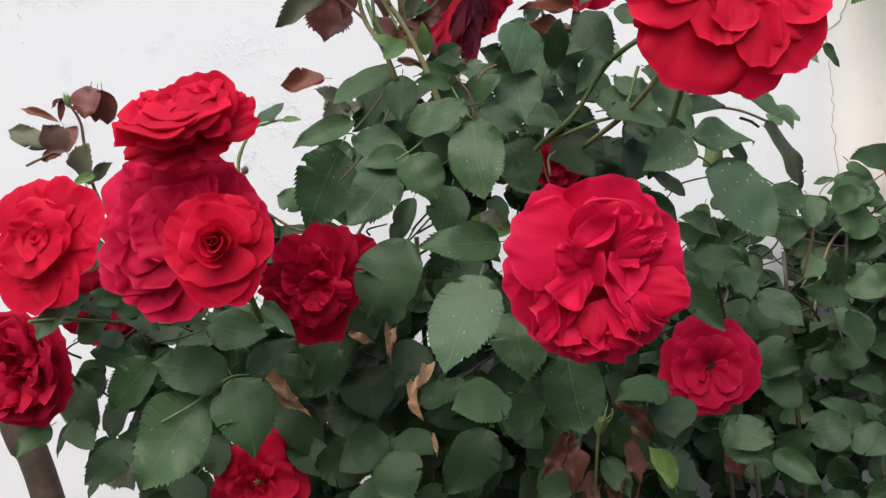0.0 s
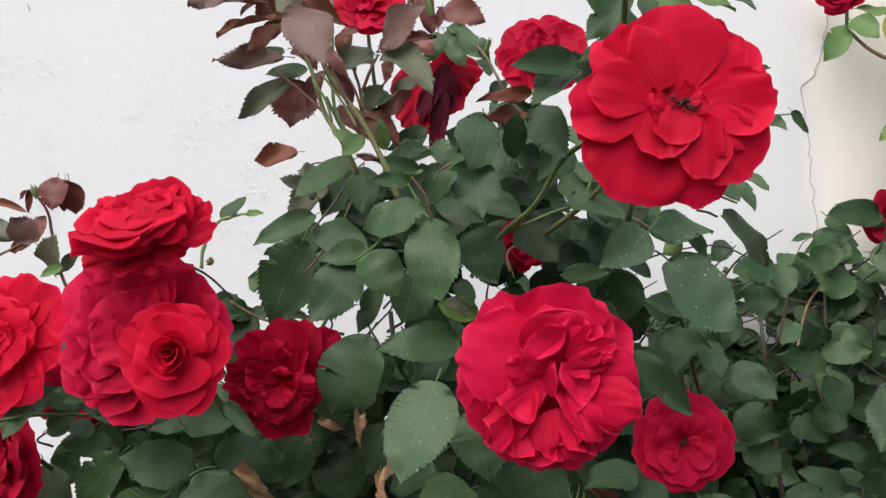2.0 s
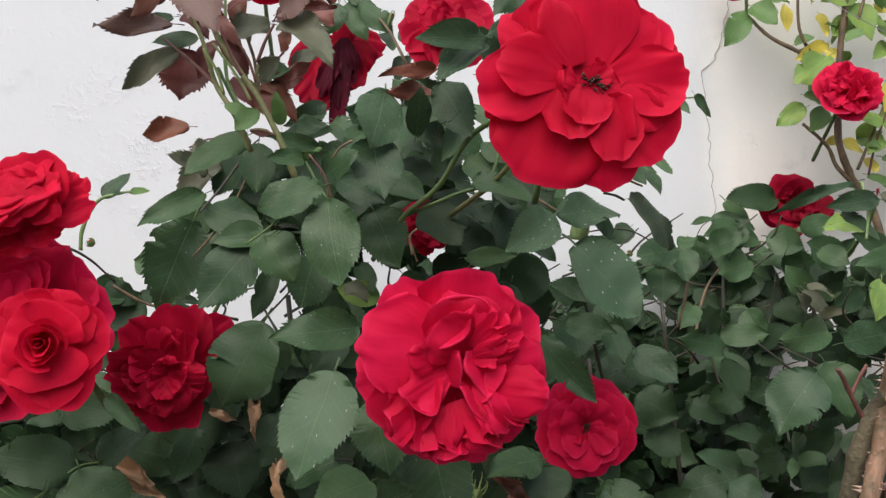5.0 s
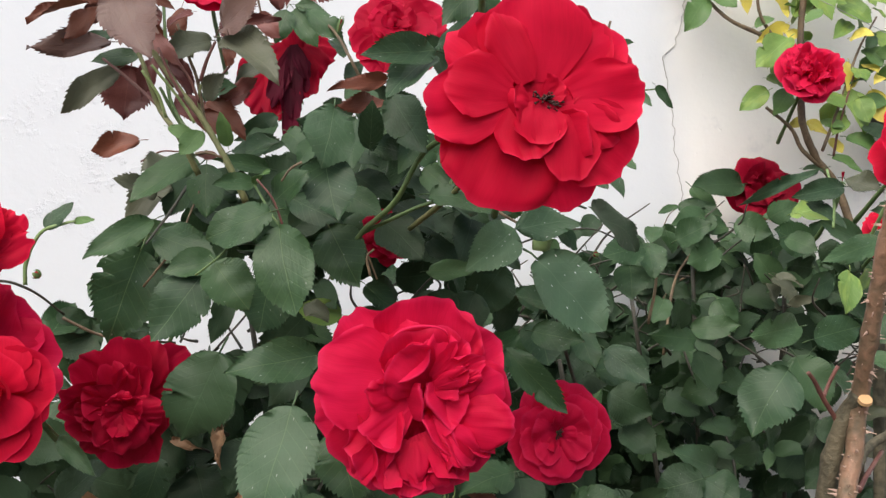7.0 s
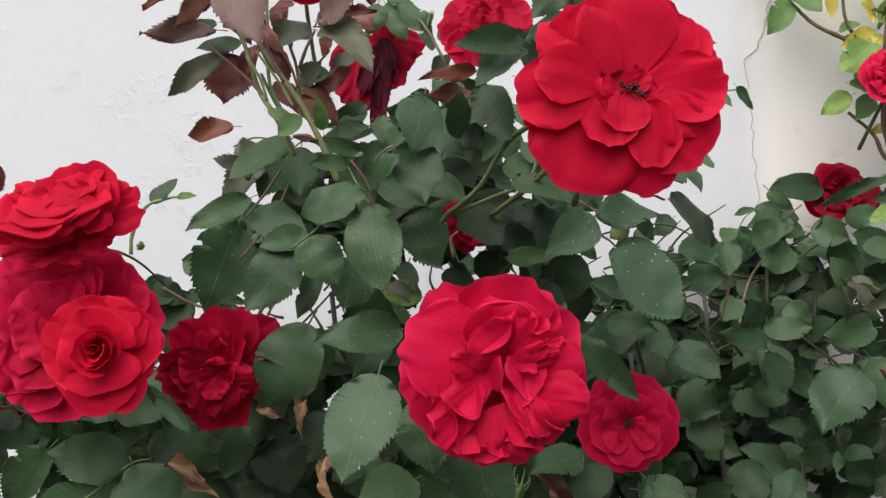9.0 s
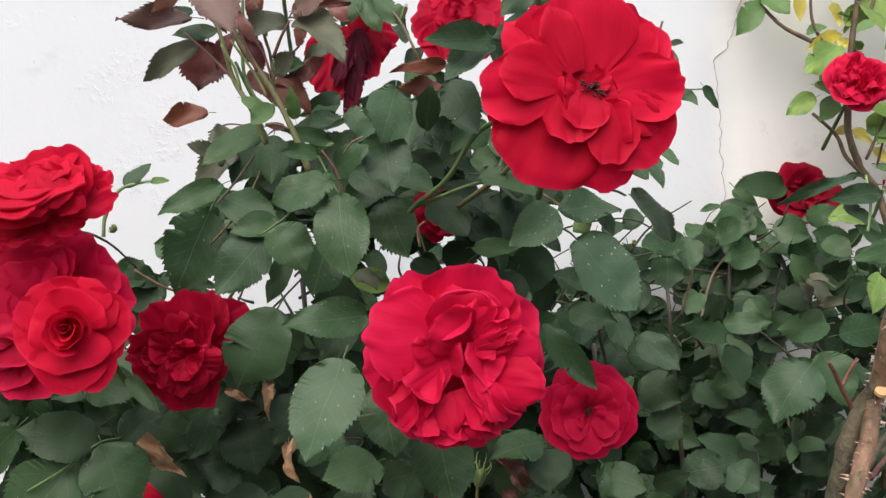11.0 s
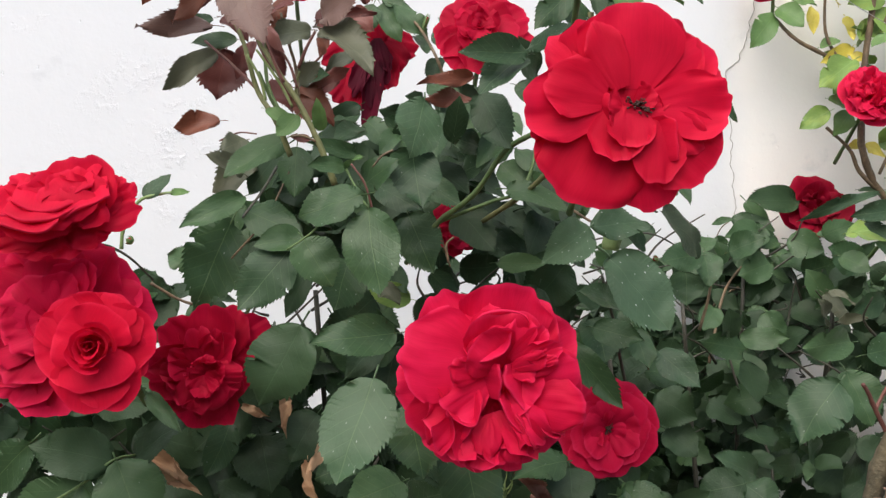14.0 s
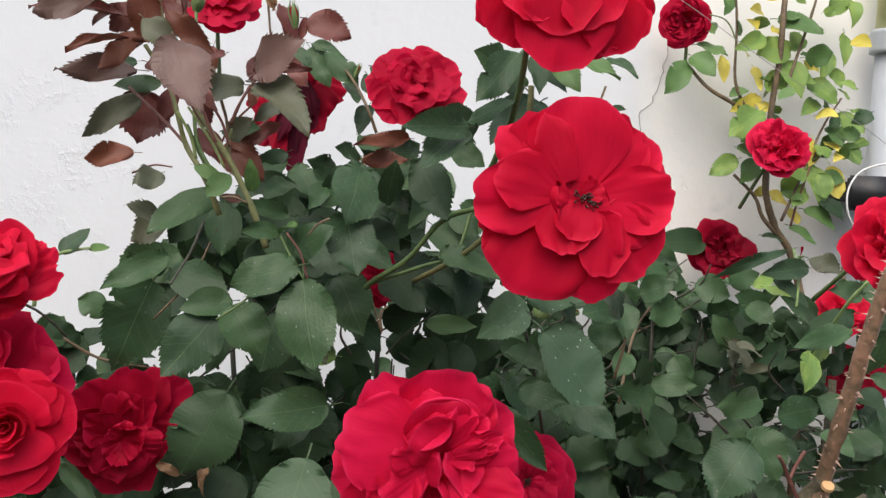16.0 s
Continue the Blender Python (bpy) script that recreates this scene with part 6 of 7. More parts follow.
leaf(front, U, (0.087, 0.561, 1.313), (0.054, 0.539, 1.309), 0.0099)
leaf(front, U, (0.087, 0.566, 1.301), (0.057, 0.544, 1.300), 0.0108)
leaf(front, D, (0.086, 0.511, 1.300), (0.101, 0.489, 1.271), 0.0225)
leaf(front, B, (0.107, 0.481, 1.319), (0.073, 0.459, 1.318), 0.0171)
leaf(front, B, (0.107, 0.486, 1.318), (0.080, 0.464, 1.301), 0.0196)
leaf(front, B, (0.109, 0.491, 1.322), (0.129, 0.469, 1.333), 0.0117)
leaf(front, G, (0.141, 0.511, 1.362), (0.112, 0.489, 1.334), 0.0182)
# two backlit leaves: light green stands in for light passing through them
leaf(front, L, (0.166, 0.531, 1.369), (0.199, 0.509, 1.352), 0.0145)
leaf(front, L, (0.162, 0.531, 1.365), (0.176, 0.509, 1.344), 0.0158)
leaf(front, D, (0.150, 0.511, 1.362), (0.147, 0.489, 1.339), 0.0106)
leaf(front, B, (0.159, 0.551, 1.360), (0.174, 0.529, 1.346), 0.0115)
leaf(front, G, (0.034, 0.690, 1.380), (0.057, 0.680, 1.374), 0.0092)
leaf(front, G, (0.042, 0.660, 1.371), (0.066, 0.650, 1.350), 0.0160)
leaf(front, G, (0.017, 0.651, 1.297), (-0.005, 0.629, 1.281), 0.0155)
leaf(front, G, (0.033, 0.690, 1.377), (0.048, 0.680, 1.350), 0.0176)
leaf(front, G, (0.028, 0.690, 1.377), (0.020, 0.680, 1.355), 0.0176)
leaf(front, G, (0.018, 0.541, 1.267), (-0.009, 0.519, 1.274), 0.0103)
leaf(front, T, (-0.000, 0.750, 1.437), (0.005, 0.750, 1.410), 0.0073)
leaf(front, T, (0.005, 0.750, 1.425), (0.008, 0.750, 1.410), 0.0055)
leaf(front, O, (-0.016, 0.560, 1.309), (-0.005, 0.550, 1.320), 0.0129)
leaf(front, R, (-0.009, 0.580, 1.309), (0.013, 0.570, 1.320), 0.0092)
leaf(front, M, (-0.013, 0.600, 1.311), (0.005, 0.590, 1.312), 0.0138)
leaf(front, U, (-0.019, 0.580, 1.307), (0.006, 0.570, 1.291), 0.0162)
leaf(front, U, (-0.018, 0.570, 1.302), (-0.008, 0.560, 1.287), 0.0145)
leaf(front, L, (-0.002, 0.530, 1.280), (-0.003, 0.520, 1.297), 0.0084)
leaf(front, L, (-0.015, 0.530, 1.289), (-0.025, 0.520, 1.277), 0.0122)
leaf(front, M, (-0.036, 0.600, 1.315), (-0.024, 0.590, 1.294), 0.0153)
leaf(front, R, (-0.019, 0.530, 1.277), (-0.007, 0.530, 1.275), 0.0051)
leaf(front, G, (0.281, 0.761, 1.347), (0.293, 0.739, 1.348), 0.0064)
leaf(front, G, (0.281, 0.761, 1.345), (0.288, 0.739, 1.333), 0.0100)
leaf(front, G, (0.279, 0.761, 1.345), (0.268, 0.739, 1.333), 0.0091)
leaf(front, G, (0.279, 0.761, 1.322), (0.295, 0.739, 1.313), 0.0127)
leaf(front, G, (0.295, 0.761, 1.310), (0.305, 0.739, 1.299), 0.0118)
leaf(front, G, (0.312, 0.747, 1.313), (0.328, 0.753, 1.295), 0.0100)
leaf(front, G, (0.272, 0.761, 1.324), (0.273, 0.739, 1.307), 0.0100)
leaf(front, G, (0.270, 0.731, 1.262), (0.281, 0.709, 1.250), 0.0149)
leaf(front, G, (0.263, 0.731, 1.256), (0.266, 0.709, 1.247), 0.0105)
leaf(front, B, (0.068, 0.571, 1.293), (0.064, 0.549, 1.264), 0.0170)
leaf(front, G, (0.093, 0.581, 1.272), (0.071, 0.559, 1.280), 0.0173)
leaf(front, G, (0.082, 0.591, 1.254), (0.101, 0.569, 1.268), 0.0176)
leaf(front, D, (0.064, 0.591, 1.261), (0.085, 0.569, 1.244), 0.0211)
leaf(front, G, (0.106, 0.571, 1.261), (0.124, 0.549, 1.244), 0.0187)
leaf(front, D, (0.090, 0.611, 1.241), (0.111, 0.589, 1.224), 0.0219)
leaf(front, G, (0.136, 0.561, 1.236), (0.110, 0.539, 1.248), 0.0167)
leaf(front, D, (0.131, 0.611, 1.229), (0.150, 0.589, 1.220), 0.0182)
leaf(front, G, (0.061, 0.591, 1.280), (0.078, 0.569, 1.265), 0.0155)
leaf(front, D, (0.027, 0.611, 1.261), (0.046, 0.589, 1.247), 0.0182)
leaf(front, G, (0.042, 0.611, 1.283), (0.032, 0.589, 1.269), 0.0131)
leaf(front, G, (0.107, 0.581, 1.286), (0.092, 0.559, 1.261), 0.0152)
leaf(front, G, (0.083, 0.581, 1.297), (0.101, 0.559, 1.285), 0.0125)
leaf(front, D, (0.110, 0.631, 1.232), (0.127, 0.609, 1.215), 0.0226)
leaf(front, O, (0.030, 0.576, 1.185), (0.042, 0.564, 1.177), 0.0126)
leaf(front, D, (0.038, 0.611, 1.194), (0.048, 0.589, 1.179), 0.0131)
leaf(front, G, (0.116, 0.571, 1.270), (0.130, 0.549, 1.258), 0.0150)
leaf(front, G, (0.127, 0.591, 1.243), (0.141, 0.569, 1.228), 0.0155)
leaf(front, D, (0.090, 0.611, 1.273), (0.105, 0.589, 1.257), 0.0182)
leaf(front, G, (0.081, 0.571, 1.284), (0.095, 0.549, 1.291), 0.0150)
leaf(front, G, (0.105, 0.591, 1.297), (0.119, 0.569, 1.283), 0.0155)
leaf(front, D, (0.059, 0.611, 1.299), (0.069, 0.589, 1.279), 0.0160)
leaf(front, D, (0.112, 0.631, 1.214), (0.128, 0.609, 1.199), 0.0188)
leaf(front, D, (0.018, 0.650, 1.302), (-0.005, 0.640, 1.289), 0.0134)
leaf(front, D, (0.009, 0.650, 1.291), (-0.012, 0.650, 1.287), 0.0055)
leaf(front, M, (-0.038, 0.580, 1.343), (-0.031, 0.580, 1.326), 0.0106)
leaf(front, M, (-0.056, 0.570, 1.363), (-0.042, 0.570, 1.348), 0.0138)
leaf(front, O, (-0.029, 0.570, 1.347), (-0.022, 0.570, 1.332), 0.0083)
leaf(front, U, (-0.102, 0.800, 1.297), (-0.139, 0.790, 1.294), 0.0194)
leaf(front, M, (-0.258, 0.620, 1.266), (-0.260, 0.620, 1.250), 0.0049)
leaf(front, M, (-0.257, 0.620, 1.266), (-0.267, 0.620, 1.260), 0.0045)
leaf(front, U, (-0.266, 0.630, 1.251), (-0.294, 0.630, 1.262), 0.0057)
leaf(front, O, (-0.271, 0.620, 1.233), (-0.297, 0.620, 1.248), 0.0166)
leaf(front, M, (-0.261, 0.620, 1.229), (-0.275, 0.620, 1.225), 0.0098)
leaf(front, O, (-0.240, 0.620, 1.210), (-0.222, 0.610, 1.220), 0.0098)
leaf(front, G, (0.022, 0.671, 1.292), (0.038, 0.649, 1.278), 0.0200)
leaf(front, D, (0.053, 0.651, 1.290), (0.036, 0.629, 1.297), 0.0171)
leaf(front, G, (0.066, 0.631, 1.315), (0.082, 0.609, 1.303), 0.0188)
leaf(front, D, (0.092, 0.651, 1.292), (0.069, 0.629, 1.310), 0.0155)
leaf(front, G, (-0.021, 0.591, 1.314), (0.000, 0.569, 1.316), 0.0141)
leaf(front, G, (0.020, 0.581, 1.284), (0.004, 0.559, 1.278), 0.0152)
leaf(front, G, (0.052, 0.631, 1.279), (0.035, 0.609, 1.290), 0.0166)
leaf(front, D, (0.068, 0.651, 1.299), (0.051, 0.629, 1.309), 0.0140)
leaf(front, G, (0.075, 0.641, 1.295), (0.088, 0.619, 1.288), 0.0153)
leaf(front, G, (0.036, 0.611, 1.272), (0.056, 0.589, 1.278), 0.0146)
leaf(front, G, (0.087, 0.611, 1.281), (0.070, 0.589, 1.275), 0.0160)
leaf(cane_bush, G, (0.481, 0.647, 1.183), (0.470, 0.653, 1.145), 0.0237)
leaf(cane_bush, G, (0.485, 0.691, 1.155), (0.496, 0.669, 1.151), 0.0248)
leaf(cane_bush, B, (0.456, 0.611, 1.130), (0.456, 0.589, 1.106), 0.0255)
leaf(cane_bush, G, (0.465, 0.661, 1.097), (0.480, 0.639, 1.086), 0.0237)
leaf(cane_bush, D, (0.500, 0.691, 1.044), (0.508, 0.669, 1.066), 0.0289)
leaf(cane_bush, D, (0.502, 0.711, 1.117), (0.518, 0.689, 1.108), 0.0255)
leaf(cane_bush, G, (0.488, 0.671, 1.141), (0.498, 0.649, 1.132), 0.0240)
leaf(cane_bush, G, (0.508, 0.671, 1.197), (0.471, 0.649, 1.182), 0.0240)
leaf(cane_bush, D, (0.494, 0.711, 1.022), (0.504, 0.689, 1.049), 0.0255)
leaf(back, G, (0.365, 0.861, 1.176), (0.389, 0.839, 1.191), 0.0292)
leaf(back, G, (0.407, 0.861, 1.165), (0.368, 0.839, 1.158), 0.0292)
leaf(back, G, (0.423, 0.861, 1.188), (0.449, 0.839, 1.180), 0.0292)
leaf(back, G, (0.406, 0.891, 1.196), (0.367, 0.869, 1.192), 0.0242)
leaf(back, G, (0.443, 0.871, 1.153), (0.467, 0.849, 1.168), 0.0295)
leaf(back, D, (0.389, 0.871, 1.135), (0.415, 0.849, 1.145), 0.0295)
leaf(back, G, (0.433, 0.811, 1.195), (0.449, 0.789, 1.209), 0.0219)
leaf(back, G, (0.424, 0.761, 1.182), (0.440, 0.739, 1.175), 0.0226)
leaf(back, K, (0.428, 0.761, 1.202), (0.437, 0.739, 1.210), 0.0175)
leaf(back, G, (0.472, 0.811, 1.147), (0.431, 0.789, 1.140), 0.0242)
leaf(back, D, (0.433, 0.871, 1.118), (0.459, 0.849, 1.111), 0.0295)
leaf(back, G, (0.466, 0.761, 1.146), (0.427, 0.739, 1.135), 0.0206)
leaf(back, O, (0.426, 0.791, 1.145), (0.439, 0.769, 1.124), 0.0208)
leaf(back, G, (0.278, 0.691, 1.191), (0.241, 0.669, 1.191), 0.0233)
leaf(back, G, (0.287, 0.711, 1.192), (0.284, 0.689, 1.170), 0.0240)
leaf(back, G, (0.272, 0.709, 1.176), (0.269, 0.691, 1.154), 0.0278)
leaf(back, B, (0.239, 0.671, 1.121), (0.265, 0.649, 1.099), 0.0249)
leaf(back, G, (0.175, 0.611, 1.157), (0.182, 0.589, 1.133), 0.0308)
leaf(back, G, (0.209, 0.631, 1.146), (0.213, 0.609, 1.123), 0.0212)
leaf(back, G, (0.187, 0.591, 1.169), (0.158, 0.569, 1.182), 0.0199)
leaf(back, D, (0.319, 0.736, 1.117), (0.316, 0.724, 1.143), 0.0225)
leaf(back, G, (0.335, 0.741, 1.107), (0.295, 0.719, 1.118), 0.0241)
leaf(back, G, (0.338, 0.761, 1.111), (0.372, 0.739, 1.115), 0.0216)
leaf(back, D, (0.343, 0.761, 1.093), (0.351, 0.739, 1.064), 0.0308)
leaf(back, G, (0.383, 0.856, 1.120), (0.405, 0.844, 1.117), 0.0163)
leaf(back, G, (0.390, 0.911, 1.168), (0.441, 0.889, 1.145), 0.0339)
leaf(back, G, (0.429, 0.891, 1.168), (0.448, 0.869, 1.158), 0.0242)
leaf(back, D, (0.468, 0.941, 1.221), (0.406, 0.919, 1.224), 0.0306)
leaf(back, G, (0.398, 0.941, 1.203), (0.435, 0.919, 1.191), 0.0255)
leaf(back, G, (0.397, 0.936, 1.203), (0.372, 0.924, 1.201), 0.0089)
leaf(back, G, (0.437, 0.911, 1.180), (0.388, 0.889, 1.187), 0.0223)
leaf(back, G, (0.373, 0.911, 1.183), (0.371, 0.889, 1.162), 0.0223)
leaf(back, G, (0.355, 0.891, 1.188), (0.345, 0.869, 1.176), 0.0181)
leaf(back, D, (0.396, 0.911, 1.136), (0.422, 0.889, 1.126), 0.0308)
leaf(back, D, (0.437, 0.911, 1.134), (0.451, 0.889, 1.125), 0.0223)
leaf(back, D, (0.423, 0.891, 1.120), (0.442, 0.869, 1.106), 0.0266)
leaf(back, D, (0.452, 0.891, 1.124), (0.470, 0.869, 1.110), 0.0266)
leaf(back, D, (0.360, 0.891, 1.135), (0.380, 0.869, 1.120), 0.0181)
leaf(back, G, (0.427, 0.931, 1.156), (0.466, 0.909, 1.162), 0.0190)
leaf(back, G, (0.444, 0.811, 1.174), (0.459, 0.789, 1.182), 0.0192)
leaf(back, G, (0.437, 0.831, 1.196), (0.459, 0.809, 1.186), 0.0191)
leaf(back, G, (0.421, 0.961, 1.220), (0.443, 0.939, 1.178), 0.0261)
leaf(back, G, (0.320, 0.771, 1.137), (0.302, 0.749, 1.122), 0.0209)
leaf(back, G, (0.342, 0.771, 1.123), (0.341, 0.749, 1.134), 0.0136)
# lower back leaves, shade coloured in with D
leaf(back, D, (0.390, 0.811, 1.086), (0.407, 0.789, 1.079), 0.0219)
leaf(back, D, (0.348, 0.861, 1.068), (0.368, 0.839, 1.055), 0.0233)
leaf(back, D, (0.363, 0.811, 1.035), (0.386, 0.789, 1.045), 0.0275)
leaf(back, D, (0.331, 0.811, 1.043), (0.355, 0.789, 1.031), 0.0329)
leaf(back, D, (0.266, 0.761, 1.064), (0.293, 0.739, 1.048), 0.0360)
leaf(back, D, (0.226, 0.731, 1.092), (0.252, 0.709, 1.091), 0.0346)
leaf(back, D, (0.275, 0.761, 1.034), (0.297, 0.739, 1.019), 0.0308)
leaf(back, B, (0.304, 0.657, 1.022), (0.270, 0.663, 1.012), 0.0316)
leaf(back, B, (0.310, 0.671, 1.015), (0.328, 0.649, 1.006), 0.0307)
leaf(back, B, (0.337, 0.715, 1.007), (0.296, 0.685, 1.033), 0.0250)
leaf(back, D, (0.362, 0.731, 1.034), (0.323, 0.709, 1.043), 0.0173)
leaf(back, D, (0.393, 0.731, 1.013), (0.379, 0.709, 1.039), 0.0208)
leaf(back, D, (0.393, 0.731, 1.015), (0.407, 0.709, 1.014), 0.0198)
leaf(back, D, (0.351, 0.761, 1.011), (0.365, 0.739, 1.005), 0.0185)
leaf(back, D, (0.392, 0.751, 1.004), (0.361, 0.729, 1.008), 0.0203)
leaf(back, G, (0.395, 0.741, 1.010), (0.383, 0.719, 1.001), 0.0101)
leaf(back, D, (0.250, 0.661, 1.003), (0.269, 0.639, 1.022), 0.0201)
leaf(back, G, (0.193, 0.611, 1.033), (0.222, 0.589, 1.035), 0.0247)
leaf(back, D, (0.154, 0.581, 1.064), (0.153, 0.559, 1.044), 0.0313)
leaf(back, D, (0.448, 0.811, 1.009), (0.464, 0.789, 0.993), 0.0329)
leaf(back, D, (0.469, 0.831, 0.974), (0.436, 0.809, 0.957), 0.0338)
leaf(cane_bush, G, (0.358, 0.611, 1.138), (0.314, 0.589, 1.140), 0.0226)
leaf(cane_bush, G, (0.338, 0.557, 1.141), (0.376, 0.563, 1.147), 0.0221)
leaf(cane_bush, B, (0.323, 0.560, 1.122), (0.290, 0.545, 1.092), 0.0376)
leaf(cane_bush, G, (0.354, 0.611, 1.118), (0.363, 0.589, 1.086), 0.0310)
leaf(cane_bush, K, (0.394, 0.611, 1.173), (0.378, 0.589, 1.150), 0.0175)
leaf(cane_bush, G, (0.389, 0.561, 1.199), (0.337, 0.539, 1.191), 0.0150)
leaf(cane_bush, B, (0.432, 0.681, 1.226), (0.385, 0.659, 1.226), 0.0171)
leaf(cane_bush, B, (0.412, 0.681, 1.240), (0.344, 0.659, 1.224), 0.0089)
leaf(cane_bush, B, (0.401, 0.681, 1.217), (0.422, 0.659, 1.202), 0.0142)
leaf(cane_bush, O, (0.448, 0.711, 1.231), (0.467, 0.689, 1.222), 0.0170)
leaf(cane_bush, K, (0.411, 0.711, 1.206), (0.427, 0.689, 1.202), 0.0085)
leaf(cane_bush, O, (0.390, 0.711, 1.160), (0.400, 0.689, 1.153), 0.0097)
leaf(cane_bush, O, (0.399, 0.731, 1.129), (0.386, 0.709, 1.151), 0.0149)
leaf(cane_bush, O, (0.408, 0.731, 1.131), (0.421, 0.709, 1.138), 0.0080)
leaf(cane_bush, G, (0.395, 0.591, 1.120), (0.406, 0.569, 1.109), 0.0246)
leaf(cane_bush, G, (0.402, 0.611, 1.139), (0.422, 0.589, 1.130), 0.0219)
leaf(cane_bush, D, (0.421, 0.661, 1.043), (0.440, 0.639, 1.032), 0.0237)
leaf(cane_bush, O, (0.398, 0.611, 1.072), (0.410, 0.589, 1.081), 0.0108)
leaf(cane_bush, O, (0.422, 0.631, 1.048), (0.401, 0.609, 1.048), 0.0172)
leaf(cane_bush, G, (0.408, 0.661, 1.096), (0.405, 0.639, 1.080), 0.0197)
leaf(climb, L, (0.435, 0.936, 1.411), (0.405, 0.924, 1.379), 0.0257)
leaf(climb, L, (0.440, 0.941, 1.419), (0.459, 0.919, 1.400), 0.0264)
leaf(climb, L, (0.458, 0.951, 1.456), (0.459, 0.929, 1.442), 0.0163)
leaf(climb, L, (0.450, 0.951, 1.432), (0.475, 0.929, 1.422), 0.0223)
leaf(climb, L, (0.477, 0.941, 1.486), (0.467, 0.919, 1.464), 0.0176)
leaf(climb, K, (0.508, 0.911, 1.364), (0.462, 0.889, 1.337), 0.0298)
leaf(climb, K, (0.477, 0.897, 1.312), (0.449, 0.903, 1.297), 0.0213)
leaf(climb, L, (0.506, 0.911, 1.311), (0.480, 0.889, 1.290), 0.0213)
leaf(climb, L, (0.476, 0.897, 1.324), (0.498, 0.903, 1.317), 0.0128)
leaf(climb, K, (0.516, 0.929, 1.441), (0.478, 0.911, 1.426), 0.0203)
leaf(climb, K, (0.547, 0.931, 1.433), (0.503, 0.909, 1.422), 0.0305)
leaf(climb, L, (0.532, 0.935, 1.462), (0.568, 0.905, 1.454), 0.0261)
leaf(climb, K, (0.538, 0.931, 1.417), (0.557, 0.909, 1.384), 0.0348)
leaf(climb, K, (0.576, 0.941, 1.399), (0.601, 0.919, 1.378), 0.0294)
leaf(climb, E, (0.583, 0.931, 1.363), (0.592, 0.909, 1.365), 0.0203)
leaf(climb, K, (0.619, 0.951, 1.365), (0.641, 0.929, 1.347), 0.0312)
leaf(climb, E, (0.581, 0.931, 1.338), (0.570, 0.909, 1.311), 0.0203)
leaf(climb, E, (0.611, 0.941, 1.309), (0.609, 0.919, 1.275), 0.0220)
leaf(climb, K, (0.574, 0.921, 1.311), (0.581, 0.899, 1.267), 0.0259)
leaf(climb, K, (0.548, 0.921, 1.304), (0.558, 0.899, 1.298), 0.0259)
leaf(climb, E, (0.521, 0.907, 1.279), (0.550, 0.913, 1.267), 0.0144)
leaf(climb, E, (0.527, 0.921, 1.282), (0.499, 0.899, 1.276), 0.0115)
leaf(climb, E, (0.485, 0.961, 1.423), (0.479, 0.939, 1.393), 0.0120)
leaf(climb, K, (0.628, 0.961, 1.456), (0.617, 0.939, 1.418), 0.0165)
leaf(climb, K, (0.609, 0.961, 1.437), (0.595, 0.939, 1.403), 0.0195)
leaf(climb, K, (0.618, 0.961, 1.418), (0.616, 0.939, 1.395), 0.0150)
leaf(climb, K, (0.632, 0.961, 1.493), (0.630, 0.939, 1.465), 0.0210)
leaf(climb, K, (0.628, 0.961, 1.496), (0.592, 0.939, 1.475), 0.0255)
leaf(climb, E, (0.523, 0.951, 1.469), (0.501, 0.929, 1.471), 0.0148)
leaf(climb, K, (0.517, 0.951, 1.454), (0.517, 0.929, 1.463), 0.0178)
leaf(climb, L, (0.579, 0.959, 1.433), (0.584, 0.941, 1.420), 0.0165)
leaf(climb, K, (0.527, 0.941, 1.382), (0.523, 0.919, 1.398), 0.0191)
leaf(climb, E, (0.521, 0.941, 1.381), (0.484, 0.919, 1.363), 0.0161)
leaf(climb, E, (0.517, 0.951, 1.412), (0.517, 0.929, 1.386), 0.0134)
leaf(climb, K, (0.548, 0.941, 1.407), (0.518, 0.919, 1.386), 0.0250)
leaf(climb, L, (0.604, 0.941, 1.352), (0.611, 0.919, 1.333), 0.0220)
leaf(climb, K, (0.632, 0.951, 1.334), (0.640, 0.929, 1.313), 0.0252)
leaf(climb, E, (0.602, 0.941, 1.336), (0.605, 0.919, 1.329), 0.0161)
leaf(climb, L, (0.543, 0.921, 1.279), (0.557, 0.899, 1.275), 0.0144)
leaf(climb, L, (0.565, 0.911, 1.262), (0.592, 0.889, 1.247), 0.0241)
leaf(climb, D, (0.584, 0.911, 1.275), (0.598, 0.889, 1.253), 0.0284)
leaf(climb, L, (0.550, 0.911, 1.244), (0.568, 0.889, 1.228), 0.0213)
leaf(climb, D, (0.518, 0.911, 1.234), (0.528, 0.889, 1.233), 0.0114)
leaf(climb, K, (0.508, 0.931, 1.347), (0.487, 0.909, 1.331), 0.0174)
leaf(climb, K, (0.643, 0.961, 1.373), (0.656, 0.939, 1.366), 0.0120)
leaf(climb, E, (0.583, 0.961, 1.423), (0.587, 0.939, 1.412), 0.0105)
leaf(climb, K, (0.493, 0.941, 1.492), (0.506, 0.919, 1.501), 0.0294)
leaf(climb, K, (0.551, 0.941, 1.503), (0.562, 0.919, 1.517), 0.0294)
leaf(climb, K, (0.583, 0.941, 1.511), (0.601, 0.919, 1.526), 0.0294)
leaf(climb, K, (0.523, 0.941, 1.524), (0.490, 0.919, 1.534), 0.0294)
leaf(climb, K, (0.569, 0.921, 1.286), (0.545, 0.899, 1.265), 0.0187)
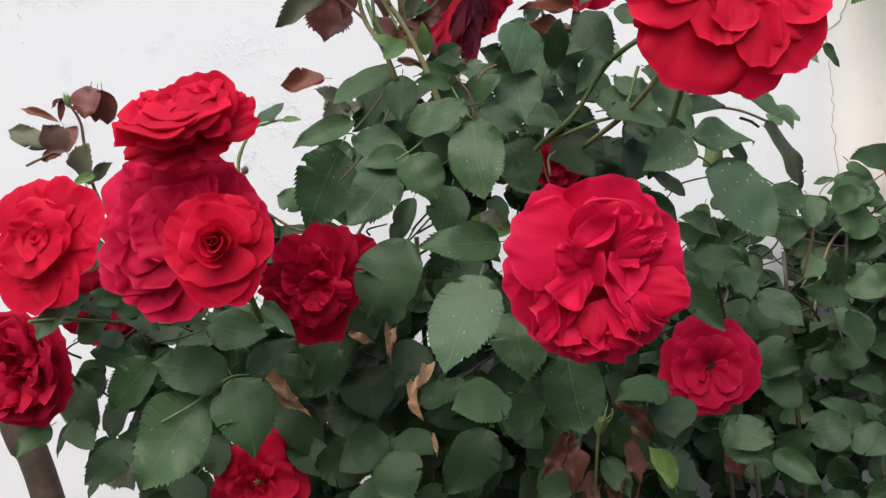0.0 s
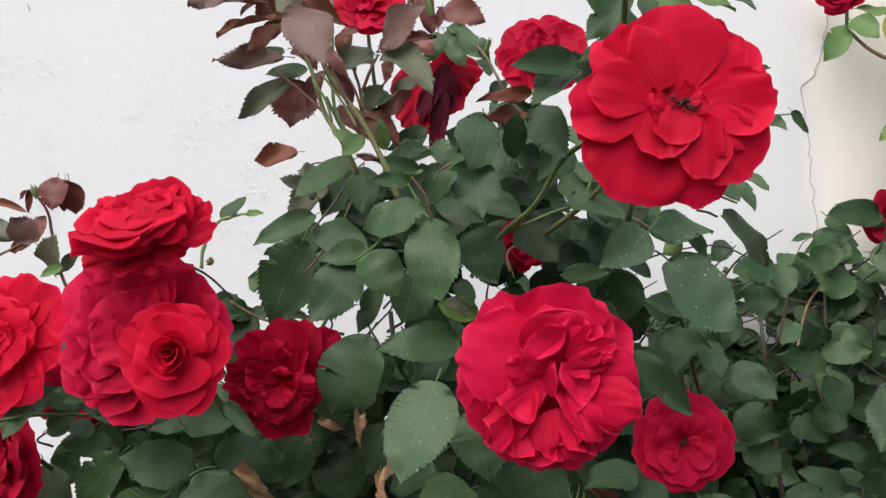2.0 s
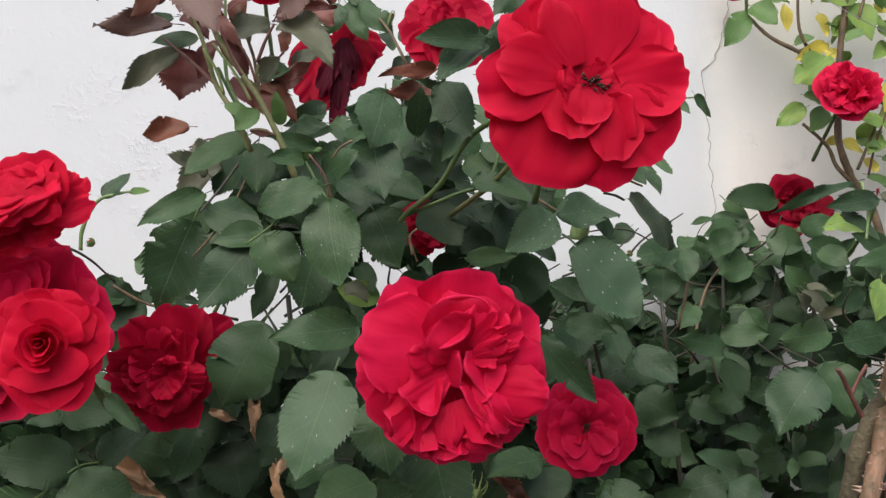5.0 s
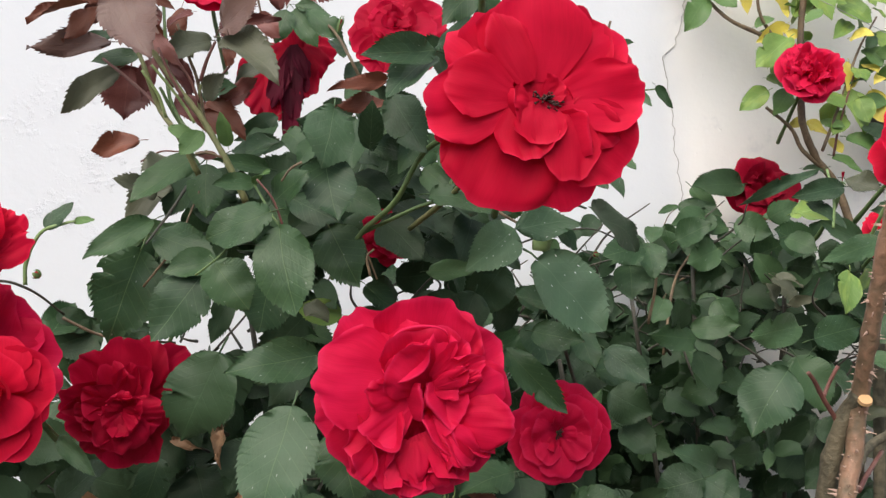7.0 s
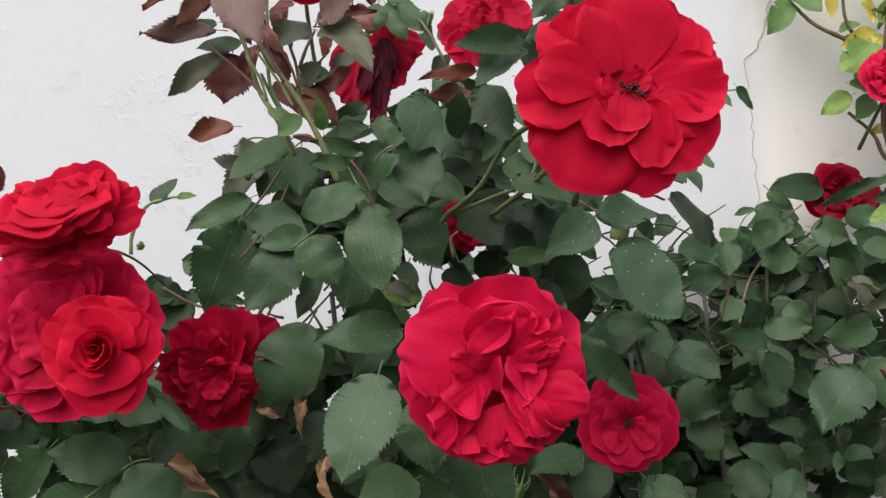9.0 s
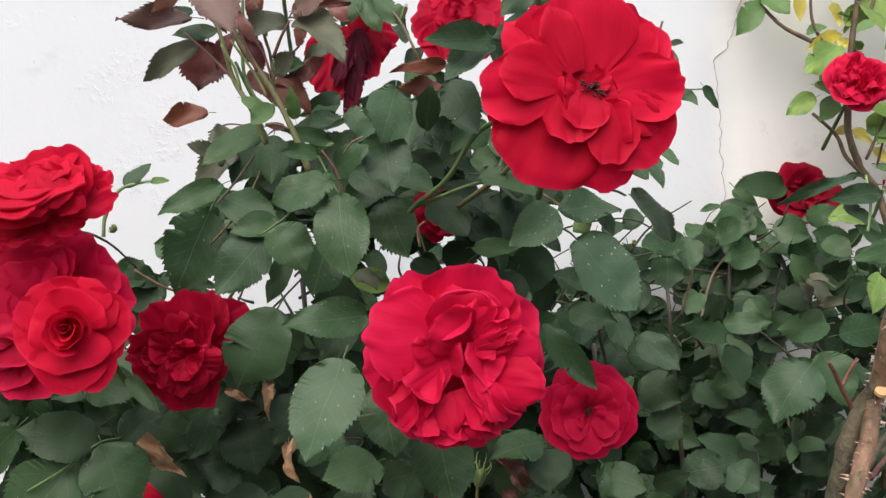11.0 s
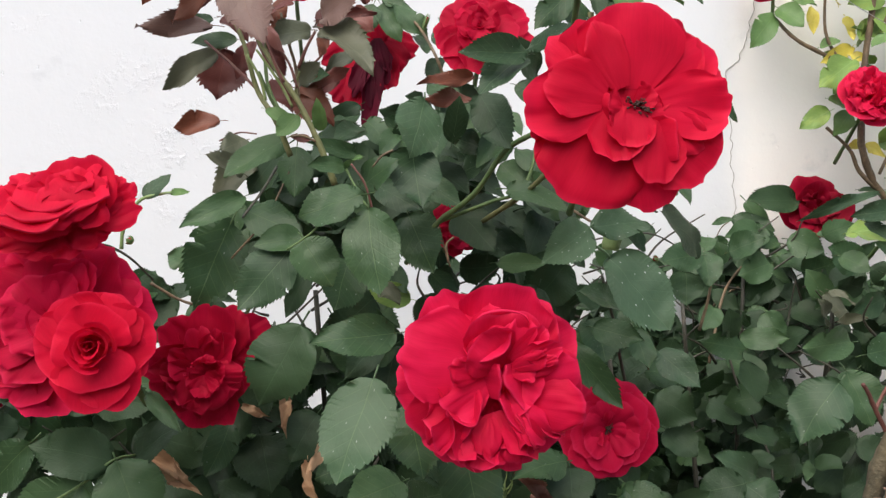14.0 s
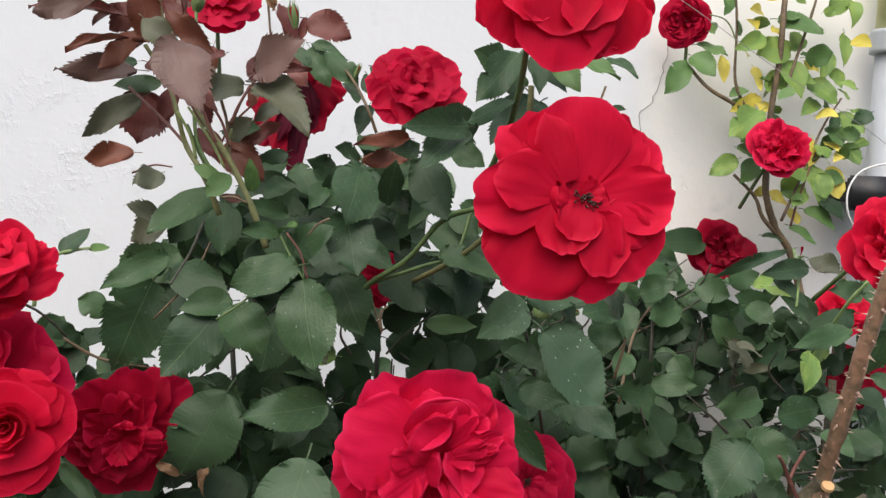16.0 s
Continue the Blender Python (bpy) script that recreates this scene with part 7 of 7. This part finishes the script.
leaf(climb, L, (0.490, 0.941, 1.445), (0.483, 0.919, 1.456), 0.0147)
leaf(climb, E, (0.531, 0.941, 1.454), (0.529, 0.919, 1.445), 0.0117)
leaf(climb, E, (0.504, 0.941, 1.422), (0.487, 0.919, 1.428), 0.0103)
leaf(climb, E, (0.558, 0.931, 1.261), (0.559, 0.909, 1.247), 0.0145)
leaf(climb, E, (0.524, 0.941, 1.375), (0.516, 0.919, 1.362), 0.0147)
leaf(climb, K, (0.588, 0.941, 1.379), (0.562, 0.919, 1.364), 0.0176)
leaf(climb, E, (0.626, 0.941, 1.328), (0.603, 0.919, 1.315), 0.0117)
leaf(climb, E, (0.507, 0.951, 1.462), (0.508, 0.929, 1.452), 0.0134)
leaf(climb, K, (0.627, 0.961, 1.394), (0.627, 0.939, 1.382), 0.0120)
leaf(climb, K, (0.541, 0.951, 1.365), (0.538, 0.929, 1.372), 0.0148)
leaf(climb, E, (0.550, 0.931, 1.316), (0.546, 0.909, 1.322), 0.0102)
leaf(climb, K, (0.667, 0.961, 1.339), (0.632, 0.939, 1.330), 0.0135)
leaf(climb, K, (0.568, 0.951, 1.451), (0.549, 0.929, 1.433), 0.0223)
leaf(front, D, (-0.010, 0.629, 1.280), (0.024, 0.611, 1.283), 0.0158)
leaf(front, G, (0.077, 0.671, 1.364), (0.094, 0.649, 1.351), 0.0176)
leaf(front, D, (0.075, 0.691, 1.360), (0.084, 0.669, 1.339), 0.0165)
leaf(front, O, (-0.057, 0.611, 1.255), (-0.075, 0.589, 1.269), 0.0149)
leaf(front, G, (0.058, 0.671, 1.352), (0.066, 0.649, 1.338), 0.0120)
leaf(front, D, (0.076, 0.681, 1.338), (0.066, 0.659, 1.319), 0.0138)
leaf(front, K, (0.157, 0.581, 1.002), (0.142, 0.569, 1.033), 0.0140)
leaf(cane_bush, G, (0.487, 0.701, 1.185), (0.432, 0.679, 1.173), 0.0235)
leaf(cane_bush, G, (0.469, 0.721, 1.176), (0.429, 0.699, 1.201), 0.0215)
leaf(cane_bush, G, (0.514, 0.731, 1.197), (0.472, 0.709, 1.207), 0.0192)
leaf(cane_bush, K, (0.472, 0.711, 1.156), (0.444, 0.689, 1.146), 0.0127)
leaf(front, B, (0.155, 0.516, 1.336), (0.123, 0.494, 1.315), 0.0270)
leaf(front, G, (0.150, 0.531, 1.344), (0.117, 0.509, 1.362), 0.0253)
leaf(front, D, (0.125, 0.551, 1.314), (0.105, 0.529, 1.332), 0.0203)
leaf(front, G, (0.111, 0.546, 1.308), (0.128, 0.534, 1.300), 0.0157)
leaf(front, D, (0.162, 0.551, 1.354), (0.167, 0.529, 1.375), 0.0131)
leaf(front, G, (0.202, 0.541, 1.365), (0.213, 0.519, 1.355), 0.0109)
leaf(front, B, (-0.106, 0.550, 1.242), (-0.092, 0.555, 1.256), 0.0114)
leaf(front, L, (-0.091, 0.550, 1.244), (-0.081, 0.555, 1.246), 0.0067)
leaf(front, S, (0.142, 0.485, 1.228), (0.117, 0.465, 1.212), 0.0231)
leaf(front, S, (0.145, 0.489, 1.228), (0.187, 0.507, 1.233), 0.0212)
leaf(front, G, (0.171, 0.515, 1.225), (0.183, 0.515, 1.213), 0.0144)
leaf(front, B, (0.186, 0.510, 1.235), (0.253, 0.600, 1.203), 0.0195)
leaf(front, S, (0.152, 0.480, 1.213), (0.182, 0.465, 1.176), 0.0396)
leaf(front, G, (0.199, 0.671, 1.156), (0.168, 0.649, 1.172), 0.0176)
leaf(front, G, (0.208, 0.676, 1.155), (0.205, 0.664, 1.176), 0.0187)
leaf(front, G, (0.206, 0.661, 1.154), (0.222, 0.639, 1.139), 0.0189)
leaf(front, K, (0.051, 0.600, 1.173), (0.024, 0.590, 1.180), 0.0166)
leaf(front, T, (-0.058, 0.600, 1.104), (-0.043, 0.590, 1.098), 0.006)
leaf(front, T, (-0.028, 0.600, 1.107), (-0.032, 0.590, 1.095), 0.007)
leaf(front, U, (-0.053, 0.580, 1.358), (-0.036, 0.570, 1.337), 0.0127)
leaf(front, M, (-0.044, 0.600, 1.367), (-0.055, 0.590, 1.345), 0.0153)
leaf(front, U, (-0.027, 0.580, 1.363), (-0.033, 0.570, 1.342), 0.0113)
leaf(front, M, (-0.051, 0.560, 1.395), (-0.061, 0.550, 1.374), 0.0177)
leaf(front, U, (-0.078, 0.570, 1.380), (-0.093, 0.560, 1.371), 0.0111)
leaf(front, R, (-0.063, 0.570, 1.384), (-0.082, 0.560, 1.369), 0.0152)
leaf(front, M, (-0.050, 0.620, 1.341), (-0.060, 0.610, 1.317), 0.0128)
leaf(front, M, (-0.042, 0.620, 1.339), (-0.031, 0.610, 1.315), 0.0136)
leaf(front, R, (-0.020, 0.570, 1.358), (-0.034, 0.560, 1.351), 0.0076)
leaf(front, L, (-0.034, 0.540, 1.293), (-0.018, 0.530, 1.286), 0.0079)
leaf(front, M, (-0.001, 0.600, 1.359), (-0.006, 0.590, 1.343), 0.0117)
leaf(front, R, (0.016, 0.580, 1.356), (0.029, 0.570, 1.342), 0.0113)
leaf(front, M, (0.012, 0.600, 1.364), (-0.005, 0.590, 1.355), 0.0117)
leaf(front, P, (-0.082, 0.570, 1.397), (-0.098, 0.560, 1.390), 0.0138)
leaf(front, M, (-0.067, 0.580, 1.366), (-0.081, 0.570, 1.355), 0.0120)
leaf(front, M, (-0.061, 0.600, 1.376), (-0.038, 0.590, 1.373), 0.0146)
leaf(front, O, (0.015, 0.620, 1.333), (-0.004, 0.610, 1.323), 0.0113)
leaf(front, M, (-0.067, 0.600, 1.353), (-0.048, 0.590, 1.343), 0.0146)
leaf(front, U, (-0.003, 0.600, 1.344), (-0.006, 0.590, 1.330), 0.0087)
leaf(front, D, (-0.197, 0.550, 1.133), (-0.211, 0.540, 1.141), 0.0127)
leaf(front, D, (-0.188, 0.560, 1.123), (-0.203, 0.550, 1.134), 0.0150)
leaf(front, D, (-0.263, 0.600, 1.114), (-0.235, 0.590, 1.132), 0.0182)
leaf(front, D, (-0.246, 0.600, 1.102), (-0.220, 0.590, 1.118), 0.0189)
leaf(front, D, (-0.221, 0.620, 1.097), (-0.237, 0.610, 1.100), 0.0166)

# thorns on the thick cane
def thorn_into(bm, root, way, size):
    way = way.normalized()
    side = way.cross(Vector((0.3, 0.2, 1))).normalized()
    up = side.cross(way)
    ring = [bm.verts.new(root + (side * math.cos(a) * 0.5 + up * math.sin(a)) * size * 0.19) for a in (0, 1.05, 2.09, 3.14, 4.19, 5.24)]
    mid = [bm.verts.new(root + way * size * 0.45 + (side * math.cos(a) * 0.4 + up * math.sin(a)) * size * 0.08 - up * size * 0.03) for a in (0, 1.05, 2.09, 3.14, 4.19, 5.24)]
    tip = bm.verts.new(root + way * size - up * size * 0.16)
    for k in range(6):
        bm.faces.new((ring[k], ring[(k + 1) % 6], mid[(k + 1) % 6], mid[k]))
        bm.faces.new((mid[k], mid[(k + 1) % 6], tip))


rng = random.Random(5)
thick = spline(THORNY, 14)
for k in range(200):
    i = rng.randrange(4, len(thick) - 4)
    along = (thick[i + 1] - thick[i - 1]).normalized()
    a = rng.uniform(0, 6.28)
    side = along.cross(Vector((0, 1, 0))).normalized()
    out = side * math.cos(a) + along.cross(side) * math.sin(a)
    bm = bmesh.new()
    thorn_into(bm, thick[i] + out * (0.0049 - 0.0013 * i / len(thick)), out + along * 0.1, rng.choice((0.0014, 0.0018, 0.002, 0.0024, 0.003, 0.0036, 0.0042, 0.0055)))
    under(part("thorn", bm, THORN, smooth=False), cane_bush)
bm = bmesh.new()
bmesh.ops.create_cone(bm, cap_ends=True, segments=14, radius1=0.0036, radius2=0.0034, depth=0.002, matrix=look((0.318, 0.466, 1.1275), (0.419, 1.021, 0.2775)))
under(part("cut_end", bm, CUT_WOOD, None, "pale freshly cut end of the cane", smooth=False), cane_bush)

# canes that carry the bushes, from the ground up into the leaves
for bush, kind, r, foot, heads in (
        (front, "D", 0.0042, (0.02, 0.76, 0.0), ((-0.22, 0.70, 0.98), (-0.10, 0.72, 1.04), (0.02, 0.72, 1.14), (0.09, 0.70, 1.16), (0.12, 0.72, 1.08), (-0.02, 0.74, 1.16))),
        (back, "D", 0.0040, (0.36, 0.82, 0.0), ((0.22, 0.74, 1.10), (0.30, 0.80, 1.14), (0.38, 0.86, 1.16), (0.46, 0.84, 1.14), (0.24, 0.68, 1.00))),
        (climb, "W", 0.0065, (0.60, 0.90, 0.0), ((0.56, 0.88, 1.09), (0.63, 0.93, 1.20))),
        (cane_bush, "A", 0.0080, (0.30, 0.50, 0.0), ((0.295, 0.44, 1.02), (0.285, 0.46, 1.02), (0.42, 0.62, 1.14), (0.50, 0.74, 1.12)))):
    rng = random.Random(int(foot[0] * 100))
    for head in heads:
        f, h = Vector(foot) + Vector((rng.uniform(-0.04, 0.04), rng.uniform(-0.03, 0.03), -0.01)), Vector(head)
        mid = f.lerp(h, 0.5) + Vector((rng.uniform(-0.03, 0.03), rng.uniform(-0.03, 0.03), 0))
        cane(bush, kind, r, r * 0.45, f, f.lerp(mid, 0.5) + Vector((rng.uniform(-0.02, 0.02), 0, 0)), mid, mid.lerp(h, 0.55), h, name="main_cane")

# leaves inside the bushes, mostly in the green darkened for shade; the nearest are leaves of their own, the deeper ones
# are one mass
SMALL_LEAVES = [leaf_points(random.Random(100 + i), 43, 14, 0.15, (-1, -0.5, 0, 0.5, 1)) for i in range(8)]

# small clearings in the leaves, where the wall shows through: x, z and radius midway into the bush
CLEARINGS = ((-0.034, 1.169, 0.017), (-0.056, 1.149, 0.013), (-0.085, 1.155, 0.011), (0.058, 1.168, 0.013), (-0.020, 1.177, 0.018), (0.247, 1.194, 0.020), (0.189, 1.168, 0.011), (0.182, 1.095, 0.010), (0.270, 1.208, 0.013), (-0.019, 1.174, 0.015), (-0.084, 1.165, 0.011), (-0.032, 1.164, 0.010), (0.058, 1.173, 0.009), (-0.313, 1.017, 0.016), (-0.032, 1.161, 0.008), (0.061, 1.169, 0.008), (-0.017, 1.148, 0.009), (0.181, 1.170, 0.008), (0.371, 1.090, 0.015), (0.365, 1.099, 0.010), (0.415, 1.123, 0.010), (0.314, 1.051, 0.008), (0.263, 1.195, 0.009))


def clump(bush, centre, spread, count, size, seed, tones, singly=0):
    rng = random.Random(seed)
    masses = {}
    for k in range(count):
        while True:
            q = Vector((rng.uniform(-1, 1), rng.uniform(-1, 1), rng.uniform(-1, 1)))
            if q.length < 1:
                break
        q = Vector(centre) + Vector((q.x * spread[0], q.y * spread[1], q.z * spread[2]))
        if q.y > 0.985:
            continue
        length = size * rng.uniform(0.65, 1.2)
        way = Vector((rng.uniform(-1, 1), rng.uniform(-0.5, 0.25), rng.uniform(-1.0, 0.45))).normalized()
        tone = rng.choice(tones)
        out = (rng.uniform(-0.7, 0.7), -0.9, rng.uniform(-0.1, 1.2))
        if (q + way * length).y > 0.99:
            way.y = -abs(way.y)
        if any(math.hypot(p.x - c.x, p.z - c.z) < 1.1 * r + 0.006 and p.y < c.y + 0.02 for c, r in BLOOMS for p in (q, q + way * length * 0.5, q + way * length)):
            continue
        if any(math.hypot(p.x - g[0] - (p.y - 0.72) * g[0] * 1.3, p.z - g[1] - (p.y - 0.72) * (g[1] - 1.255) * 1.4) < g[2] for g in CLEARINGS for p in (q, q + way * length * 0.5, q + way * length)):
            continue
        if k < singly:
            leaf(bush, tone, q, q + way * length, length * rng.uniform(0.68, 0.85), out)
        else:
            masses.setdefault(tone, []).append(leaf_pose(q, q + way * length, length * rng.uniform(0.68, 0.85), rng.uniform(-0.3, 0.3), out))
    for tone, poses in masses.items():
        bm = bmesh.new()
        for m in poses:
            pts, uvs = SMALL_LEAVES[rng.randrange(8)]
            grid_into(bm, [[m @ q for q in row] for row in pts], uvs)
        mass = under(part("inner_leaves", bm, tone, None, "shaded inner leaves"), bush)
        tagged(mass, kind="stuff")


def twigs(bush, centre, spread, count, seed):
    """Bare side shoots crossing inside the bush."""
    rng, bm = random.Random(seed), bmesh.new()
    for k in range(count):
        q = Vector((rng.uniform(-1, 1), rng.uniform(-1, 1), rng.uniform(-1, 1)))
        q *= min(1, 0.9 / q.length)
        q = Vector(centre) + Vector((q.x * spread[0], q.y * spread[1], q.z * spread[2]))
        way = Vector((rng.uniform(-0.8, 0.8), rng.uniform(-0.5, 0.3), rng.uniform(0.1, 0.8))) * rng.uniform(0.03, 0.08)
        sag = Vector((rng.uniform(-0.01, 0.01), rng.uniform(-0.01, 0.01), 0))
        if max(q.y, (q + way).y) < 0.985:
            tube_into(bm, spline((q, q + way * 0.5 + sag, q + way), 4), rng.uniform(0.0008, 0.0016), 0.0006, 5)
    tagged(under(part("twig_tangle", bm, STEM["D"], None, "thin dark bare twigs"), bush), kind="stuff")


# many D leaves, so the dark between leaves is partly leaf colour
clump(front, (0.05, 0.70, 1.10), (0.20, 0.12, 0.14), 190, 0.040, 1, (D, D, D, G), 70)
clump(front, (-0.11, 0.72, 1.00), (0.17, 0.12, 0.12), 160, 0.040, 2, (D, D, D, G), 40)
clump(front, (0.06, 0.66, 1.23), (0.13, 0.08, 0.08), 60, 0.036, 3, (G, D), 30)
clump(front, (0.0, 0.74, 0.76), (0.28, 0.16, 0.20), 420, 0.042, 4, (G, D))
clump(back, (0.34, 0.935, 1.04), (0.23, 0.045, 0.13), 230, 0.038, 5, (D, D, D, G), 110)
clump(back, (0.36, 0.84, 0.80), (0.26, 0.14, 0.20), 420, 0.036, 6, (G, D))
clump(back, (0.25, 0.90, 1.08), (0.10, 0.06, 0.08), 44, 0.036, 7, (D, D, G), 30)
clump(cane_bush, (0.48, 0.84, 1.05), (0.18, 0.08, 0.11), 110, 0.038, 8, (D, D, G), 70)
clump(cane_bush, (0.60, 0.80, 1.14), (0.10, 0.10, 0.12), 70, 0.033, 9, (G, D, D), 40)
clump(climb, (0.55, 0.93, 1.38), (0.085, 0.04, 0.13), 12, 0.025, 10, (K, K, L, K, E), 12)
clump(back, (0.37, 0.945, 1.155), (0.13, 0.03, 0.05), 46, 0.034, 15, (D, D, G), 30)
twigs(front, (0.04, 0.70, 1.10), (0.16, 0.08, 0.10), 60, 11)
twigs(front, (-0.12, 0.70, 0.98), (0.14, 0.08, 0.08), 36, 12)
twigs(back, (0.34, 0.89, 1.06), (0.18, 0.07, 0.09), 60, 13)
twigs(cane_bush, (0.50, 0.76, 1.06), (0.14, 0.12, 0.09), 36, 14)
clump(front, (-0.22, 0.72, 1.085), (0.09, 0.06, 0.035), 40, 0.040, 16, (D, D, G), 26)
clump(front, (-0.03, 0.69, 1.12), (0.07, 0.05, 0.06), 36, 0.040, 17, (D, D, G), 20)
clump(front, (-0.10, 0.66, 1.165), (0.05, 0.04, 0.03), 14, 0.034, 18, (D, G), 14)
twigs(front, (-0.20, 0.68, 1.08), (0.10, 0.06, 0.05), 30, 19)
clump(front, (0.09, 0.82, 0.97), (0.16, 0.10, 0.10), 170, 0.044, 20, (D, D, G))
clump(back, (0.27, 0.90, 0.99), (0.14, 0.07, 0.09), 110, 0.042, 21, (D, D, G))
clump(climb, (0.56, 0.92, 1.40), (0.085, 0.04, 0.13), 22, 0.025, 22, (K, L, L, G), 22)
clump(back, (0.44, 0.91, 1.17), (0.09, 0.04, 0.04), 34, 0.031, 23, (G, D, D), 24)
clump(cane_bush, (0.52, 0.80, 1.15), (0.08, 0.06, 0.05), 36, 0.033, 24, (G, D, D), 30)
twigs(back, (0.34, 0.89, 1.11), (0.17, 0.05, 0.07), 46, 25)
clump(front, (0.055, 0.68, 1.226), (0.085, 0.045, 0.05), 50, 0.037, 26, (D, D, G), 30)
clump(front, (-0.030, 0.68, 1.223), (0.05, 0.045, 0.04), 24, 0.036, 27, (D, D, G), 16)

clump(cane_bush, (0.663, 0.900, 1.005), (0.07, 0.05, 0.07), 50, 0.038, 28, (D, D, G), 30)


# buds and hips
tuft = rosebud(front, (0.108, 0.590, 1.036), (0.110, 0.590, 1.050), 0.0048, STEM["K"], 60)
for k in range(9):
    bm = bmesh.new()
    a, h = k * 2.4, 0.004 + 0.006 * (k % 3) / 2
    out = Vector((math.cos(a), math.sin(a), 0))
    tube_into(bm, spline((out * 0.003 + Vector((0, 0, h)), out * 0.0062 + Vector((0, 0, h + 0.004)), out * 0.0076 + Vector((0, 0, h + 0.009)), out * 0.0060 + Vector((0, 0, h + 0.012))), 3), 0.0007, 0.0003, 5)
    part("sepal", bm, STEM["K"], tuft)
rosebud(front, (-0.253, 0.620, 1.260), (-0.256, 0.620, 1.270), 0.0027, SEPAL, 61)
rosebud(front, (-0.038, 0.590, 1.383), (-0.036, 0.590, 1.394), 0.0042, SEPAL, 62)
rosebud(front, (-0.022, 0.750, 1.447), (-0.028, 0.750, 1.452), 0.0032, WILTED, 63)
rosebud(front, (-0.121, 0.580, 1.213), (-0.125, 0.580, 1.216), 0.003, WILTED, 64)
rosebud(front, (0.234, 0.660, 1.191), (0.230, 0.660, 1.193), 0.0026, WILTED, 65)
rosebud(front, (0.062, 0.650, 1.354), (0.066, 0.650, 1.364), 0.002, WILTED, 66)
rosebud(front, (0.023, 0.700, 1.391), (0.020, 0.700, 1.410), 0.004, WILTED, 67)


# ---- beside the bushes ----
stake = thing("wooden_stake", "leaning weathered brown wooden stake pushed into the soil", "stake", (-0.30, 0.74, 0))
bm = bmesh.new()
tube_into(bm, spline(((-0.115, 0.735, -0.05), (-0.225, 0.745, 0.50), (-0.338, 0.75, 0.93), (-0.362, 0.75, 0.99), (-0.380, 0.752, 1.05))), 0.0140, 0.0125, 12, 0.10)
under(part("shaft", bm, STAKE), stake)

pipe = thing("downpipe", "grey painted downpipe with a socket and a yellow upper length", "downpipe", (0.688, 0.955, 0))
bm = bmesh.new()
tube_into(bm, [Vector((0.690, 0.955, 0.02)), Vector((0.690, 0.955, 0.8)), Vector((0.690, 0.955, 1.452))], 0.022, 0.022, 24)
under(part("lower_pipe", bm, PIPE), pipe)
bm = bmesh.new()
tube_into(bm, [Vector((0.690, 0.955, z)) for z in (1.436, 1.440, 1.458, 1.462)], 0.028, 0.028, 24)
under(part("socket", bm, PIPE), pipe)
bm = bmesh.new()
tube_into(bm, [Vector((0.690, 0.955, z)) for z in (1.462, 2.2, 2.9)], 0.0235, 0.0235, 24)
under(part("upper_pipe", bm, PIPE_YELLOW, None, "pale yellow painted pipe"), pipe)

meter = thing("junction_box", "small black plastic box fixed beside the downpipe", "junction box", (0.655, 0.93, 1.30))
bm = bmesh.new()
bmesh.ops.bevel(bm, geom=list({e for v in box_into(bm, (0.625, 0.915, 1.262), (0.700, 0.932, 1.300)) for e in v.link_edges}), offset=0.003, segments=2, affect="EDGES")
under(part("casing", bm, BLACK), meter)
bm = bmesh.new()
box_into(bm, (0.640, 0.932, 1.270), (0.690, 1.0, 1.292))
under(part("bracket", bm, BLACK), meter)

coil = thing("cable", "loose loop of thin white cable hanging by the downpipe", "cable", (0.64, 0.90, 1.30))
bm = bmesh.new()
loop = [(0.712, 0.905, 1.318), (0.66, 0.900, 1.315), (0.618, 0.895, 1.305), (0.602, 0.893, 1.280), (0.610, 0.893, 1.250), (0.64, 0.90, 1.235)]
tube_into(bm, spline(loop), 0.0011, 0.0011, 6)
under(part("loop", bm, CABLE), coil)
bm = bmesh.new()
ring = [(0.672 + 0.018 * math.cos(a), 0.903, 1.332 + 0.018 * math.sin(a)) for a in np.linspace(0, 5.6, 9)]
tube_into(bm, spline(ring), 0.0010, 0.0010, 6)
under(part("small_ring", bm, CABLE), coil)

line = thing("tie_wire", "thin grey wire strung in front of the climbing rose", "wire", (0.39, 0.85, 1.38))
bm = bmesh.new()
tube_into(bm, spline(((0.20, 0.99, 1.60), (0.36, 0.86, 1.475), (0.478, 0.85, 1.405), (0.618, 0.85, 1.328), (0.69, 0.93, 1.29))), 0.00032, 0.00032, 5)
under(part("strand", bm, WIRE), line)
